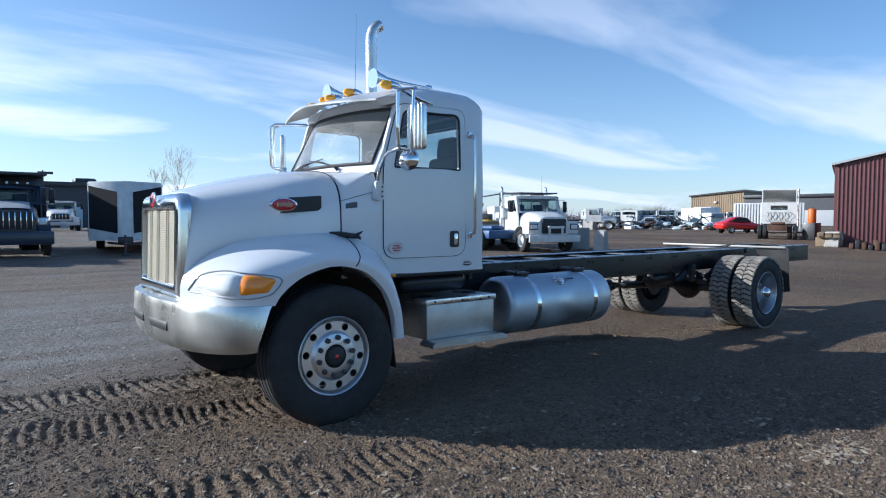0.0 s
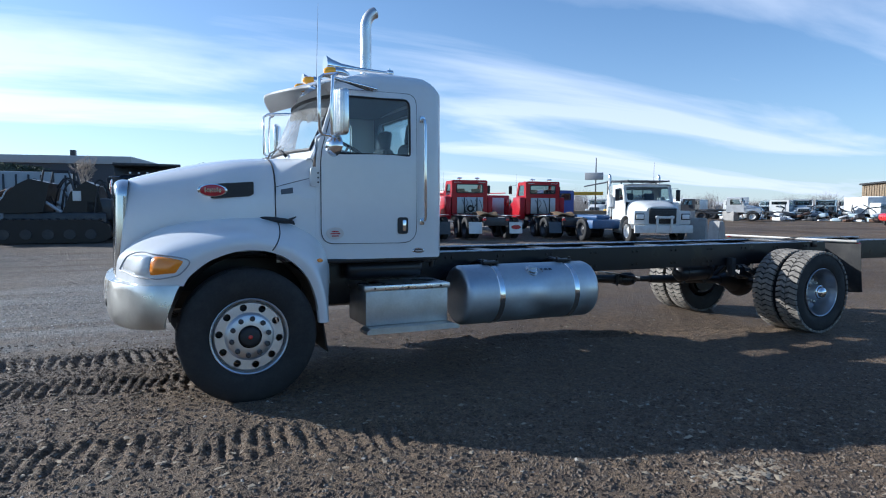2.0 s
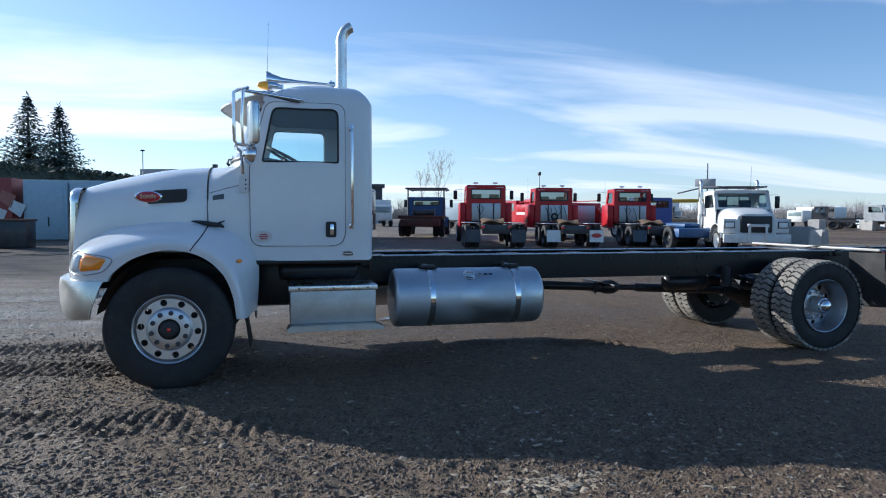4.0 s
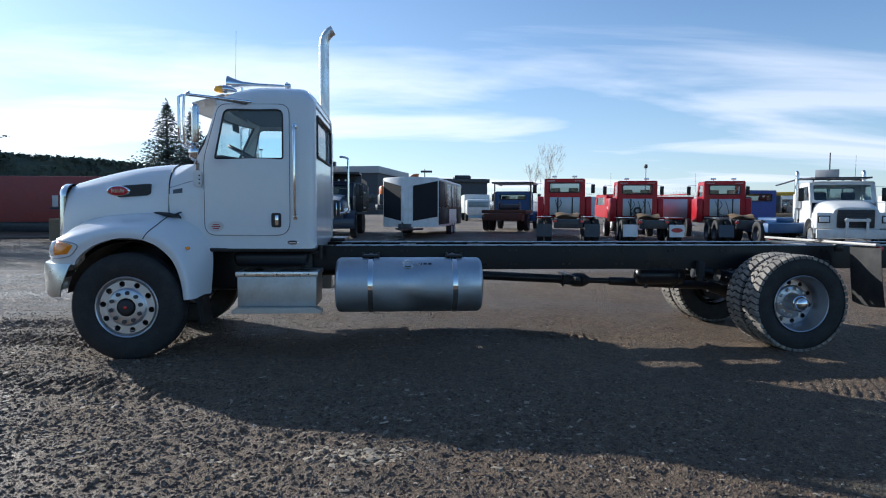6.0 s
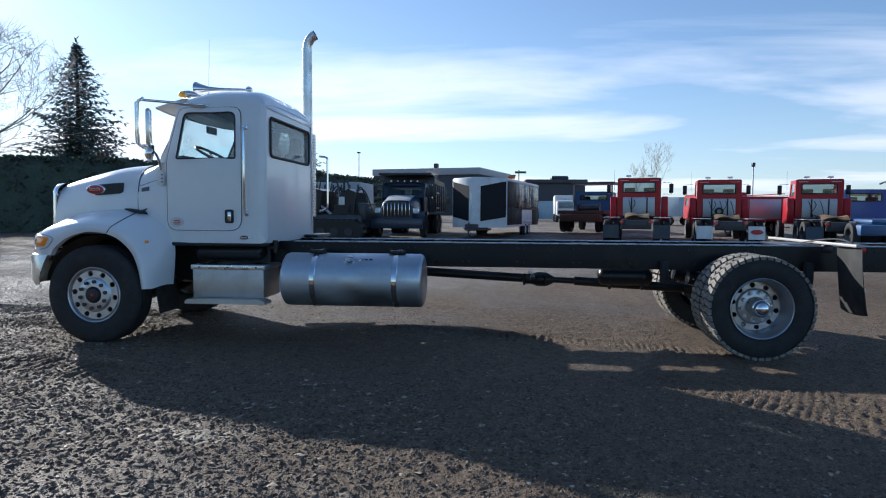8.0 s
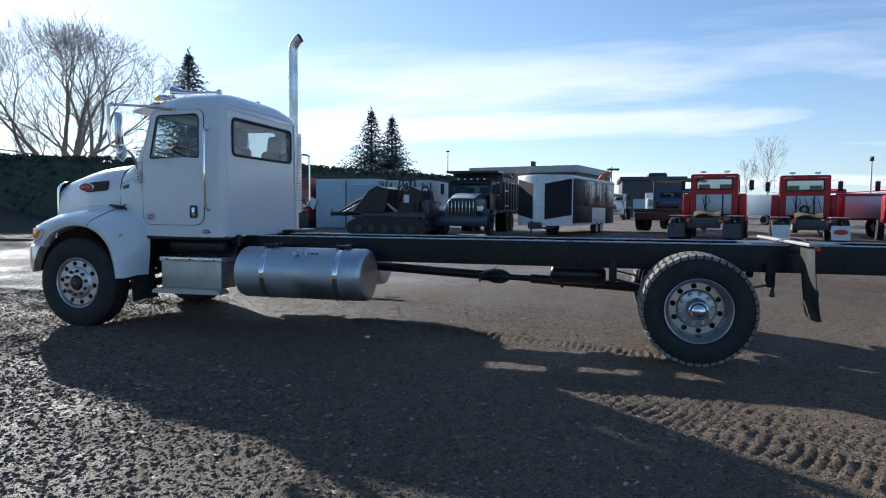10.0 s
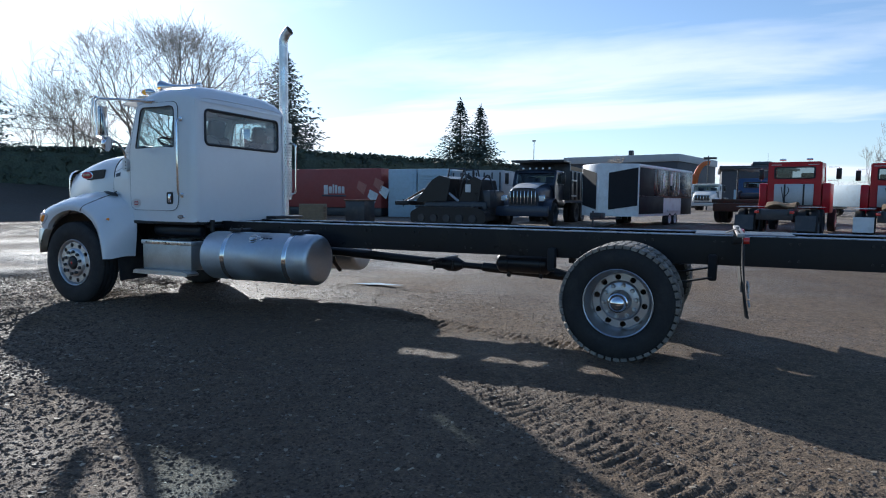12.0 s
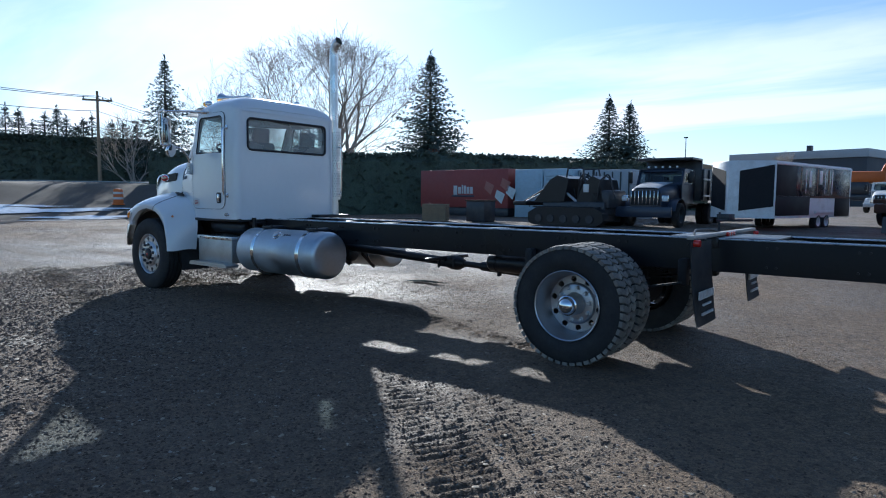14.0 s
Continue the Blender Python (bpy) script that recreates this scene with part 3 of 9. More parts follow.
def ground_height(x, y):
    near = np.exp(-(np.maximum(0, np.hypot(x - 3, y + 2) - 9) / 6.0) ** 2)
    h = 0.018 * lattice(x, y, 1.7, 3) + 0.010 * lattice(x, y, 0.6, 4)
    fine = np.clip(np.minimum(np.minimum(x + 4.4, 9.8 - x), np.minimum(y + 5.7, 2.3 - y)) / 0.5, 0, 1)
    near = near * fine
    h = h + near * (0.005 * lattice(x, y, 0.17, 5) + 0.006 * lattice(x, y, 0.07, 6))
    # a loose, rougher verge in front of the truck
    verge = np.clip((-2.0 - y) / 1.2, 0, 1) * near * (0.3 + 0.7 * np.clip((5.5 - x) / 2, 0, 1))
    h = h + verge * (0.006 * lattice(x, y, 0.13, 7) + 0.010 * np.maximum(0, lattice(x, y, 0.06, 8)))
    for (ax, ay), (bx, by), w, d, gap in TRACKS:
        length = math.hypot(bx - ax, by - ay)
        ux, uy = (bx - ax) / length, (by - ay) / length
        s = (x - ax) * ux + (y - ay) * uy
        c = -(x - ax) * uy + (y - ay) * ux + 0.05 * np.sin(s * 0.8)
        inside = np.clip((w / 2 - np.abs(c)) / 0.05, 0, 1) * np.clip(s / 0.6, 0, 1) * np.clip((length - s) / 0.6, 0, 1)
        wave = 0.10 * lattice(x, y, 0.4, 12) + 0.05 * lattice(x, y, 0.13, 13)
        bars = np.clip(np.sin(2 * math.pi * (s + (0.22 if ax > 3 else 0.12) * c + 0.35 * wave) / gap) * 1.3, -1, 1)
        worn = np.clip(0.72 + 0.45 * lattice(x, y, 0.45, 11) + 0.45 * lattice(x, y, 0.11, 14), 0.12, 1.3)
        crisp = 0.25 * np.clip((x - 4.0) / 1.5, 0, 1)
        worn = worn * (1 - crisp) + crisp
        h = h + (inside * worn * d * bars - inside * d * 0.5) * fine
        berm = np.exp(-((np.abs(c) - w / 2 - 0.05) / 0.06) ** 2) * np.clip(s / 0.6, 0, 1) * np.clip((length - s) / 0.6, 0, 1)
        h = h + berm * d * 0.6 * fine
    return h - 0.012 + yard_rise(x, y)


def spread(a, b, step, far):
    mid = list(np.arange(a, b + step / 2, step))
    out, d = [], step
    lo, hi = mid[0], mid[-1]
    left, right = [], []
    while lo > -far:
        d *= 1.16
        lo -= d
        left.append(lo)
    d = step
    while hi < far:
        d *= 1.16
        hi += d
        right.append(hi)
    return np.array(left[::-1] + mid + right)


def build_ground():
    gx, gy = spread(-4.4, 9.8, 0.0225, 2500), spread(-5.7, 2.3, 0.0225, 2500)
    X, Y = np.meshgrid(gx, gy, indexing="ij")
    Z = ground_height(X, Y)
    nx, ny = X.shape
    me = bpy.data.meshes.new("ground")
    me.vertices.add(nx * ny)
    me.vertices.foreach_set("co", np.stack([X, Y, Z], -1).reshape(-1))
    idx = np.arange(nx * ny).reshape(nx, ny)
    q = np.stack([idx[:-1, :-1], idx[1:, :-1], idx[1:, 1:], idx[:-1, 1:]], -1).reshape(-1)
    me.loops.add(len(q))
    me.loops.foreach_set("vertex_index", q)
    me.polygons.add(len(q) // 4)
    me.polygons.foreach_set("loop_start", np.arange(0, len(q), 4))
    me.update(calc_edges=True)
    me.shade_smooth()
    me.materials.append(M_GROUND)
    return tagged(new("ground", me), "dark packed gravel yard with tyre tracks", "ground", kind="structure")


build_ground()

# ---- the truck: white day-cab chassis truck. x runs to its rear from the front axle, its driver side faces -y ----
truck = thing("truck", pose(0, 0, 0, 0, 0, 0.7), "white conventional day-cab truck with bare black chassis, parked on gravel", "truck")
BOTH = (1, -1)


def flip(side):
    """side 1: the driver's side (-y); -1: the other."""
    return Matrix.Diagonal((1, side, 1, 1))


def sided(bm, side):
    if side < 0:
        bmesh.ops.transform(bm, matrix=flip(-1), verts=bm.verts[:])
    return bm


# -- wheels --
def tyre_profile(R, w, rim=0.285):
    h = w / 2
    return [(rim, -h * 0.72), (rim + 0.02, -h * 0.86), (rim + 0.07, -h * 0.98), (R - 0.11, -h * 1.02), (R - 0.045, -h * 0.95), (R - 0.016, -h * 0.86), (R - 0.004, -h * 0.74),
            (R, -h * 0.5), (R, h * 0.5), (R - 0.004, h * 0.74), (R - 0.016, h * 0.86), (R - 0.045, h * 0.95), (R - 0.11, h * 1.02), (rim + 0.07, h * 0.98), (rim + 0.02, h * 0.86), (rim, h * 0.72)]


def rib_tyre_mesh(R=0.533, w=0.295):
    h = w / 2
    prof = tyre_profile(R, w)[:6]
    for g in (-0.62, -0.22, 0.22, 0.62):
        c = g * h
        prof += [(R - 0.002, c - 0.010), (R - 0.016, c - 0.007), (R - 0.016, c + 0.007), (R - 0.002, c + 0.010)]
    prof += tyre_profile(R, w)[10:]
    return lathe_mesh("rib_tyre", prof, 72)


def lug_tyre_mesh(R=0.505, w=0.27):
    return lathe_mesh("lug_tyre", tyre_profile(R, w), 56)


def tread_mesh(R=0.505, w=0.27, rows=46):
    """Blocks of a drive tread, four across, staggered."""
    bm = bm_new()
    h = w / 2
    for k in range(rows):
        for lane, (c, wid, st) in enumerate(((-0.70, 0.30, 0.0), (-0.24, 0.20, 0.5), (0.24, 0.20, 0.0), (0.70, 0.30, 0.5))):
            a0 = 2 * math.pi * (k + st) / rows
            da = 2 * math.pi / rows * (0.34 if lane in (1, 2) else 0.36)
            for s in (1,):
                y0, y1 = (c - wid) * h, (c + wid) * h
                skew = 0.05 * (1 if lane % 2 else -1)
                ring_in, ring_out = [], []
                for (aa, yy) in ((a0 - da, y0), (a0 + da, y0), (a0 + da + skew, y1), (a0 - da + skew, y1)):
                    edge = 0.010 if abs(yy) > 0.9 * h else 0.0
                    for r, ring in ((R - 0.016 - edge, ring_in), (R + 0.013 - edge, ring_out)):
                        ring.append(bm.verts.new((r * math.cos(aa), yy, r * math.sin(aa))))
                bm.faces.new(ring_out)
                for i in range(4):
                    j = (i + 1) % 4
                    bm.faces.new((ring_in[i], ring_in[j], ring_out[j], ring_out[i]))
    bmesh.ops.recalc_face_normals(bm, faces=bm.faces[:])
    me = bpy.data.meshes.new("tread")
    bm.to_mesh(me)
    bm.free()
    return me


def disc_mesh(profile, r_hole, hole, r_in, r_out, bands=(), count=10):
    """A pressed wheel disc: profile(r) gives its depth; count holes at r_hole."""
    bm = bm_new()
    half = math.pi / count
    for k in range(count):
        base = 2 * math.pi * k / count
        outer = []
        for i in range(7):
            a = -half + 2 * half * i / 6
            outer.append(Vector((r_out * math.cos(a), r_out * math.sin(a))))
        for i in range(7):
            a = half - 2 * half * i / 6
            outer.append(Vector((r_in * math.cos(a), r_in * math.sin(a))))
        inner = [Vector((r_hole + hole * math.cos(2 * math.pi * i / 14), hole * math.sin(2 * math.pi * i / 14))) for i in range(14)]

        def put(u, v, depth, base=base):
            r, a = math.hypot(u, v), math.atan2(v, u) + base
            return (r * math.cos(a), profile(r) + depth, r * math.sin(a))

        holed(bm, outer, inner, (r_hole, 0), put, 0.014, steps=3)
    for band in bands:
        lathe(bm, band, 60)
    bmesh.ops.remove_doubles(bm, verts=bm.verts[:], dist=1e-4)
    bm.normal_update()
    inside = []
    for f in bm.faces:
        c = f.calc_center_median()
        turn = (math.atan2(c.z, c.x) / half) % 2
        if abs(turn - 1) < 0.02 and abs(f.normal.y) < 0.1 and abs(f.normal.dot(Vector((c.x, 0, c.z)).normalized())) < 0.2:
            inside.append(f)
    bmesh.ops.delete(bm, geom=inside, context="FACES")
    bmesh.ops.recalc_face_normals(bm, faces=bm.faces[:])
    me = bpy.data.meshes.new("wheel_disc")
    bm.to_mesh(me)
    bm.free()
    return me


def smoothstep(a, b, x):
    t = min(1, max(0, (x - a) / (b - a)))
    return t * t * (3 - 2 * t)


def front_face(r):
    return -0.035


def rear_face(r):
    return 0.145


RIM_FRONT = lathe_mesh("front_rim", [(0.287, -0.10), (0.300, -0.118), (0.302, -0.128), (0.296, -0.133), (0.288, -0.128), (0.280, -0.10), (0.274, -0.075), (0.266, -0.065), (0.258, 0.02), (0.270, 0.12)], 56)
DISC_FRONT = disc_mesh(front_face, 0.230, 0.0285, 0.19, 0.262, ([(0.262, -0.035), (0.267, -0.022), (0.272, 0.0), (0.278, 0.02)], [(0.09, -0.062), (0.165, -0.062), (0.174, -0.056), (0.184, -0.040), (0.19, -0.035)]))
RIM_REAR = lathe_mesh("rear_rim", [(0.287, -0.10), (0.300, -0.118), (0.302, -0.128), (0.296, -0.133), (0.288, -0.128), (0.278, -0.09), (0.262, -0.06), (0.250, 0.03), (0.245, 0.16)], 56)
DISC_REAR = disc_mesh(rear_face, 0.212, 0.026, 0.182, 0.242, ([(0.242, 0.145), (0.248, 0.147), (0.254, 0.155)], [(0.085, 0.118), (0.162, 0.118), (0.172, 0.124), (0.178, 0.138), (0.182, 0.145)]))
NUT = lathe_mesh("lug_nut", [(0.0, -0.040), (0.010, -0.040), (0.016, -0.034), (0.0165, -0.012), (0.021, -0.008), (0.021, 0.0)], 8)
HUB_FRONT = lathe_mesh("front_hub", [(0.0, -0.075), (0.055, -0.075), (0.072, -0.068), (0.080, -0.055), (0.082, 0.0), (0.10, 0.01)], 28)
BRAKE_DRUM = lathe_mesh("brake_drum", [(0.0, -0.02), (0.236, -0.02), (0.244, -0.01), (0.246, 0.10), (0.20, 0.12), (0.0, 0.12)], 32)
HUB_CENTRE = lathe_mesh("hub_centre", [(0.0, -0.008), (0.011, -0.008), (0.016, -0.004), (0.018, 0.0)], 18)
HUB_REAR = lathe_mesh("rear_hub", [(0.060, -0.14), (0.082, -0.135), (0.090, -0.12), (0.092, 0.0), (0.10, 0.01)], 28)
HUB_CAP = lathe_mesh("hub_cap", [(0.0, -0.062), (0.03, -0.058), (0.055, -0.046), (0.070, -0.026), (0.076, 0.0), (0.086, 0.006), (0.086, 0.012)], 28)
TYRE_RIB, TYRE_LUG, TREAD = rib_tyre_mesh(), lug_tyre_mesh(), tread_mesh()
for me, mm in ((RIM_FRONT, M_WHEEL), (DISC_FRONT, M_WHEEL), (RIM_REAR, M_REARWHEEL), (DISC_REAR, M_REARWHEEL), (NUT, M_DARK), (HUB_FRONT, M_PLASTIC), (BRAKE_DRUM, M_DARK), (HUB_CENTRE, M_REDLENS), (HUB_REAR, M_DULLCHROME),
               (HUB_CAP, M_CHROME), (TYRE_RIB, M_RUBBER), (TYRE_LUG, M_RUBBER), (TREAD, M_TREAD)):
    me.materials.append(mm)
    me.shade_smooth()
    me.set_sharp_from_angle(angle=radians(40))


NUT_BRIGHT = NUT.copy()
NUT_BRIGHT.materials.clear()
NUT_BRIGHT.materials.append(M_DULLCHROME)


def placed(name, me, parent, m=Matrix()):
    ob = new(name, me)
    ob.parent = parent
    ob.matrix_basis = m
    return ob


def front_wheel(parent, m):
    w = placed("front_wheel", RIM_FRONT, parent, m)
    placed("tyre", TYRE_RIB, w)
    placed("wheel_disc", DISC_FRONT, w, pose(0, -0.075, 0))
    placed("brake_drum", BRAKE_DRUM, w)
    placed("hub", HUB_FRONT, w, pose(0, -0.085, 0))
    placed("hub_centre", HUB_CENTRE, w, pose(0, -0.158, 0))
    for k in range(10):
        a = 2 * math.pi * (k + 0.5) / 10
        placed("lug_nut", NUT, w, pose(0.143 * math.cos(a), -0.118, 0.143 * math.sin(a)) @ Matrix.Scale(1.25, 4))
    return w


def rear_wheel(parent, m, outer=True):
    w = placed("rear_wheel", RIM_REAR, parent, m)
    placed("tyre", TYRE_LUG, w)
    placed("tread", TREAD, w)
    if outer:
        placed("wheel_disc", DISC_REAR, w, pose(0, -0.075, 0))
        placed("hub", HUB_REAR, w, pose(0, 0.03, 0))
        placed("hub_cap", HUB_CAP, w, pose(0, -0.11, 0))
        for k in range(10):
            a = 2 * math.pi * (k + 0.5) / 10
            placed("lug_nut", NUT_BRIGHT, w, pose(0.143 * math.cos(a), 0.045, 0.143 * math.sin(a)))
    return w


WB = 6.88
for side in BOTH:
    turn_ = 0 if side > 0 else 180
    front_wheel(truck, pose(-0.015, -side * 1.065, 0.510, 0, 0, turn_) @ pose(0, 0, 0, 0, 7, 0))
    rear_wheel(truck, pose(WB, -side * 1.085, 0.495, 0, 0, turn_) @ pose(0, 0, 0, 0, 11, 0))
    rear_wheel(truck, pose(WB, -side * 0.755, 0.495, 0, 0, turn_) @ pose(0, 0, 0, 0, 4, 0), False)

# -- chassis --
RAIL_TOP, RAIL_BOT, RAIL_END = 1.075, 0.800, 10.15
for side in BOTH:
    y = -side * 0.43
    bm = bm_new()
    prof = [(y + side * (0.012 - 0.012 * math.cos(a)), RAIL_TOP - 0.012 + 0.012 * math.sin(a)) for a in (radians(90 - 18 * k) for k in range(6))] + [(y, RAIL_BOT), (y + side * 0.085, RAIL_BOT), (y + side * 0.085, RAIL_BOT + 0.010), (y + side * 0.010, RAIL_BOT + 0.010), (y + side * 0.010, RAIL_TOP - 0.010),
            (y + side * 0.081, RAIL_TOP - 0.010), (y + side * 0.085, RAIL_TOP - 0.007), (y + side * 0.085, RAIL_TOP - 0.003), (y + side * 0.081, RAIL_TOP)]
    rings(bm, [[(x, p[0], p[1]) for p in prof] for x in (-0.75, 10.15)])
    rail = part("frame_rail", bm, M_RAIL, truck, smooth=35)
    bolt_bm = bm_new()
    for x in [2.05 + 0.62 * k for k in range(13)]:
        for dz in (0.06, 0.215):
            for dx in (0, 0.07):
                cyl(bolt_bm, (x + dx, y, RAIL_BOT + dz), (x + dx, y - side * 0.012, RAIL_BOT + dz), 0.012, 6)
    tagged(part("frame_bolts", bolt_bm, M_BLACK, rail), kind="stuff")
# pale tubes imitate the sky's reflection in the top edges of the rails
for side in BOTH:
    for y in (0.432, 0.347):
        bm = bm_new()
        tube(bm, [(1.95, -side * y, RAIL_TOP - 0.001), (6.0, -side * y, RAIL_TOP - 0.001), (10.14, -side * y, RAIL_TOP - 0.001)], 0.007, 6)
        part("rail_glint", bm, M_EDGE, truck, "thin pale strip standing in for sky reflected along the frame rail")
for x in (-0.6, 0.75, 1.95, 6.15, 6.5, 7.3, 8.3, 9.2, 10.05):
    bm = bm_new()
    box(bm, x, x + 0.09, -0.42, 0.42, RAIL_BOT + 0.05, RAIL_TOP - 0.035, 0.006)
    box(bm, x - 0.02, x + 0.11, -0.42, 0.42, RAIL_TOP - 0.035, RAIL_TOP - 0.022)
    part("crossmember", bm, M_BLACK, truck)
for x in (2.76, 3.61, 4.45, 5.30):
    bm = bm_new()
    box(bm, x - 0.10, x + 0.10, -0.42, 0.42, RAIL_TOP - 0.036, RAIL_TOP - 0.020, 0.003)
    box(bm, x - 0.012, x + 0.012, -0.42, 0.42, RAIL_TOP - 0.12, RAIL_TOP - 0.034)
    part("crossmember", bm, M_BLACK, truck)
# wiring and air lines along the rail
for dy, r in ((0.36, 0.016), (0.33, 0.010), (-0.35, 0.014)):
    bm = bm_new()
    tube(bm, curve([(1.9, dy, 0.99), (3.2, dy + 0.01, 1.03), (4.6, dy - 0.01, 1.02), (6.2, dy, 1.03), (7.7, dy * 0.9, 0.98)], 5), r, 6)
    part("air_line", bm, M_PLASTIC, truck)

# drive shaft, bearing, axles, springs
bm = bm_new()
tube(bm, [(1.6, 0, 0.78), (2.2, 0, 0.765), (4.60, 0, 0.64)], [0.10, 0.055, 0.052], 14)
shaft = part("drive_shaft", bm, M_BLACK, truck)
bm = bm_new()
tube(bm, [(4.95, 0, 0.625), (5.2, 0, 0.615), (5.21, 0, 0.615), (6.55, 0, 0.545)], [0.035, 0.036, 0.052, 0.052], 14)
part("rear_shaft", bm, M_BLACK, truck)
bm = bm_new()
box(bm, 4.60, 4.74, -0.055, 0.055, 0.575, 0.69, 0.015)
tube(bm, [(4.70, 0, 0.632), (4.78, 0, 0.63), (4.88, 0, 0.628), (4.96, 0, 0.625)], [0.06, 0.085, 0.085, 0.045], 14)
box(bm, 4.68, 4.73, -0.40, 0.40, 0.66, 0.70, 0.006)
tube(bm, [(4.62, -0.06, 0.56), (4.62, -0.06, 0.70)], 0.014, 6)
tube(bm, [(4.86, -0.09, 0.58), (4.86, -0.09, 0.68)], 0.014, 6)
part("shaft_bearing", bm, M_BLACK, truck)
bm = bm_new()
cyl(bm, (WB, -0.95, 0.51), (WB, 0.95, 0.51), 0.075, 16)
bmesh.ops.create_uvsphere(bm, u_segments=20, v_segments=12, radius=0.23, matrix=pose(WB, 0, 0.53) @ Matrix.Diagonal((0.95, 0.85, 1, 1)))
tube(bm, [(WB - 0.42, 0, 0.545), (WB - 0.30, 0, 0.545), (WB - 0.15, 0, 0.54)], [0.07, 0.10, 0.17], 16)
axle = part("rear_axle", bm, M_BLACK, truck)
for side in BOTH:
    bm = bm_new()
    for k in range(7):
        L = 0.74 if k == 0 else 0.50 - 0.05 * k
        pts = [(WB + L * s, -side * 0.52, 0.585 + 0.016 * k + 0.10 * (abs(s) ** 2)) for s in (-1, -0.6, -0.2, 0.2, 0.6, 1)]
        rings(bm, [[(p[0], p[1] + dy, p[2] + dz) for dy, dz in ((-0.04, 0), (0.04, 0), (0.04, 0.0165), (-0.04, 0.0165))] for p in pts])
    box(bm, WB - 0.09, WB + 0.09, -side * 0.52 - 0.06, -side * 0.52 + 0.06, 0.56, 0.74, 0.01)
    box(bm, WB - 0.80, WB - 0.72, -side * 0.49 - 0.05, -side * 0.49 + 0.05, 0.66, 0.90, 0.02)
    box(bm, WB + 0.70, WB + 0.78, -side * 0.49 - 0.05, -side * 0.49 + 0.05, 0.66, 0.90, 0.02)
    part("leaf_spring", bm, M_RUBBER, truck)
    bm = bm_new()
    cyl(bm, (WB, -side * 0.60, 0.505), (WB, -side * 0.86, 0.505), 0.21, 28)
    part("brake_drum", bm, M_BLACK, axle)
    bm = bm_new()
    cyl(bm, (WB - 0.24, -side * 0.30, 0.66), (WB - 0.46, -side * 0.30, 0.70), 0.085, 16)
    cyl(bm, (WB - 0.36, -side * 0.30, 0.68), (WB - 0.38, -side * 0.30, 0.685), 0.098, 16)
    part("brake_chamber", bm, M_BLACK, axle)
    bm = bm_new()
    tube(bm, [(WB - 0.10, -side * 0.36, 0.55), (WB + 0.28, -side * 0.30, 0.90)], 0.035, 10)
    part("shock_absorber", bm, M_BLACK, truck)
bm = bm_new()
tube(bm, [(0, -0.95, 0.47), (0, -0.75, 0.42), (0, -0.4, 0.38), (0, 0.4, 0.38), (0, 0.75, 0.42), (0, 0.95, 0.47)], 0.055, 10)
part("front_axle", bm, M_BLACK, truck)
for side in BOTH:
    bm = bm_new()
    for k in range(4):
        pts = [(s * (0.75 - 0.1 * k), -side * 0.42, 0.50 - 0.014 * k + 0.14 * s * s) for s in (-1, -0.5, 0, 0.5, 1)]
        rings(bm, [[(p[0], p[1] + dy, p[2] + dz) for dy, dz in ((-0.04, 0), (0.04, 0), (0.04, 0.012), (-0.04, 0.012))] for p in pts])
    part("front_spring", bm, M_BLACK, truck)
# air tank under the rail
for x0, x1, y, z in ((5.45, 6.05, -0.22, 0.70), (2.45, 3.1, 0.05, 0.62)):
    bm = bm_new()
    tube(bm, [(x0, y, z), (x0 + 0.02, y, z), (x0 + 0.05, y, z), (x1 - 0.05, y, z), (x1 - 0.02, y, z), (x1, y, z)], [0.05, 0.085, 0.105, 0.105, 0.085, 0.05], 20)
    for xs in (x0 + 0.12, x1 - 0.12):
        tube(bm, [(xs, y, z), (xs + 0.025, y, z)], 0.110, 20)
        box(bm, xs, xs + 0.025, y - 0.01, y + 0.01, z + 0.09, 0.86)
        box(bm, xs - 0.005, xs + 0.03, y - 0.02, y + 0.02, z - 0.15, z - 0.09, 0.004)
    part("air_tank", bm, M_BLACK, truck)

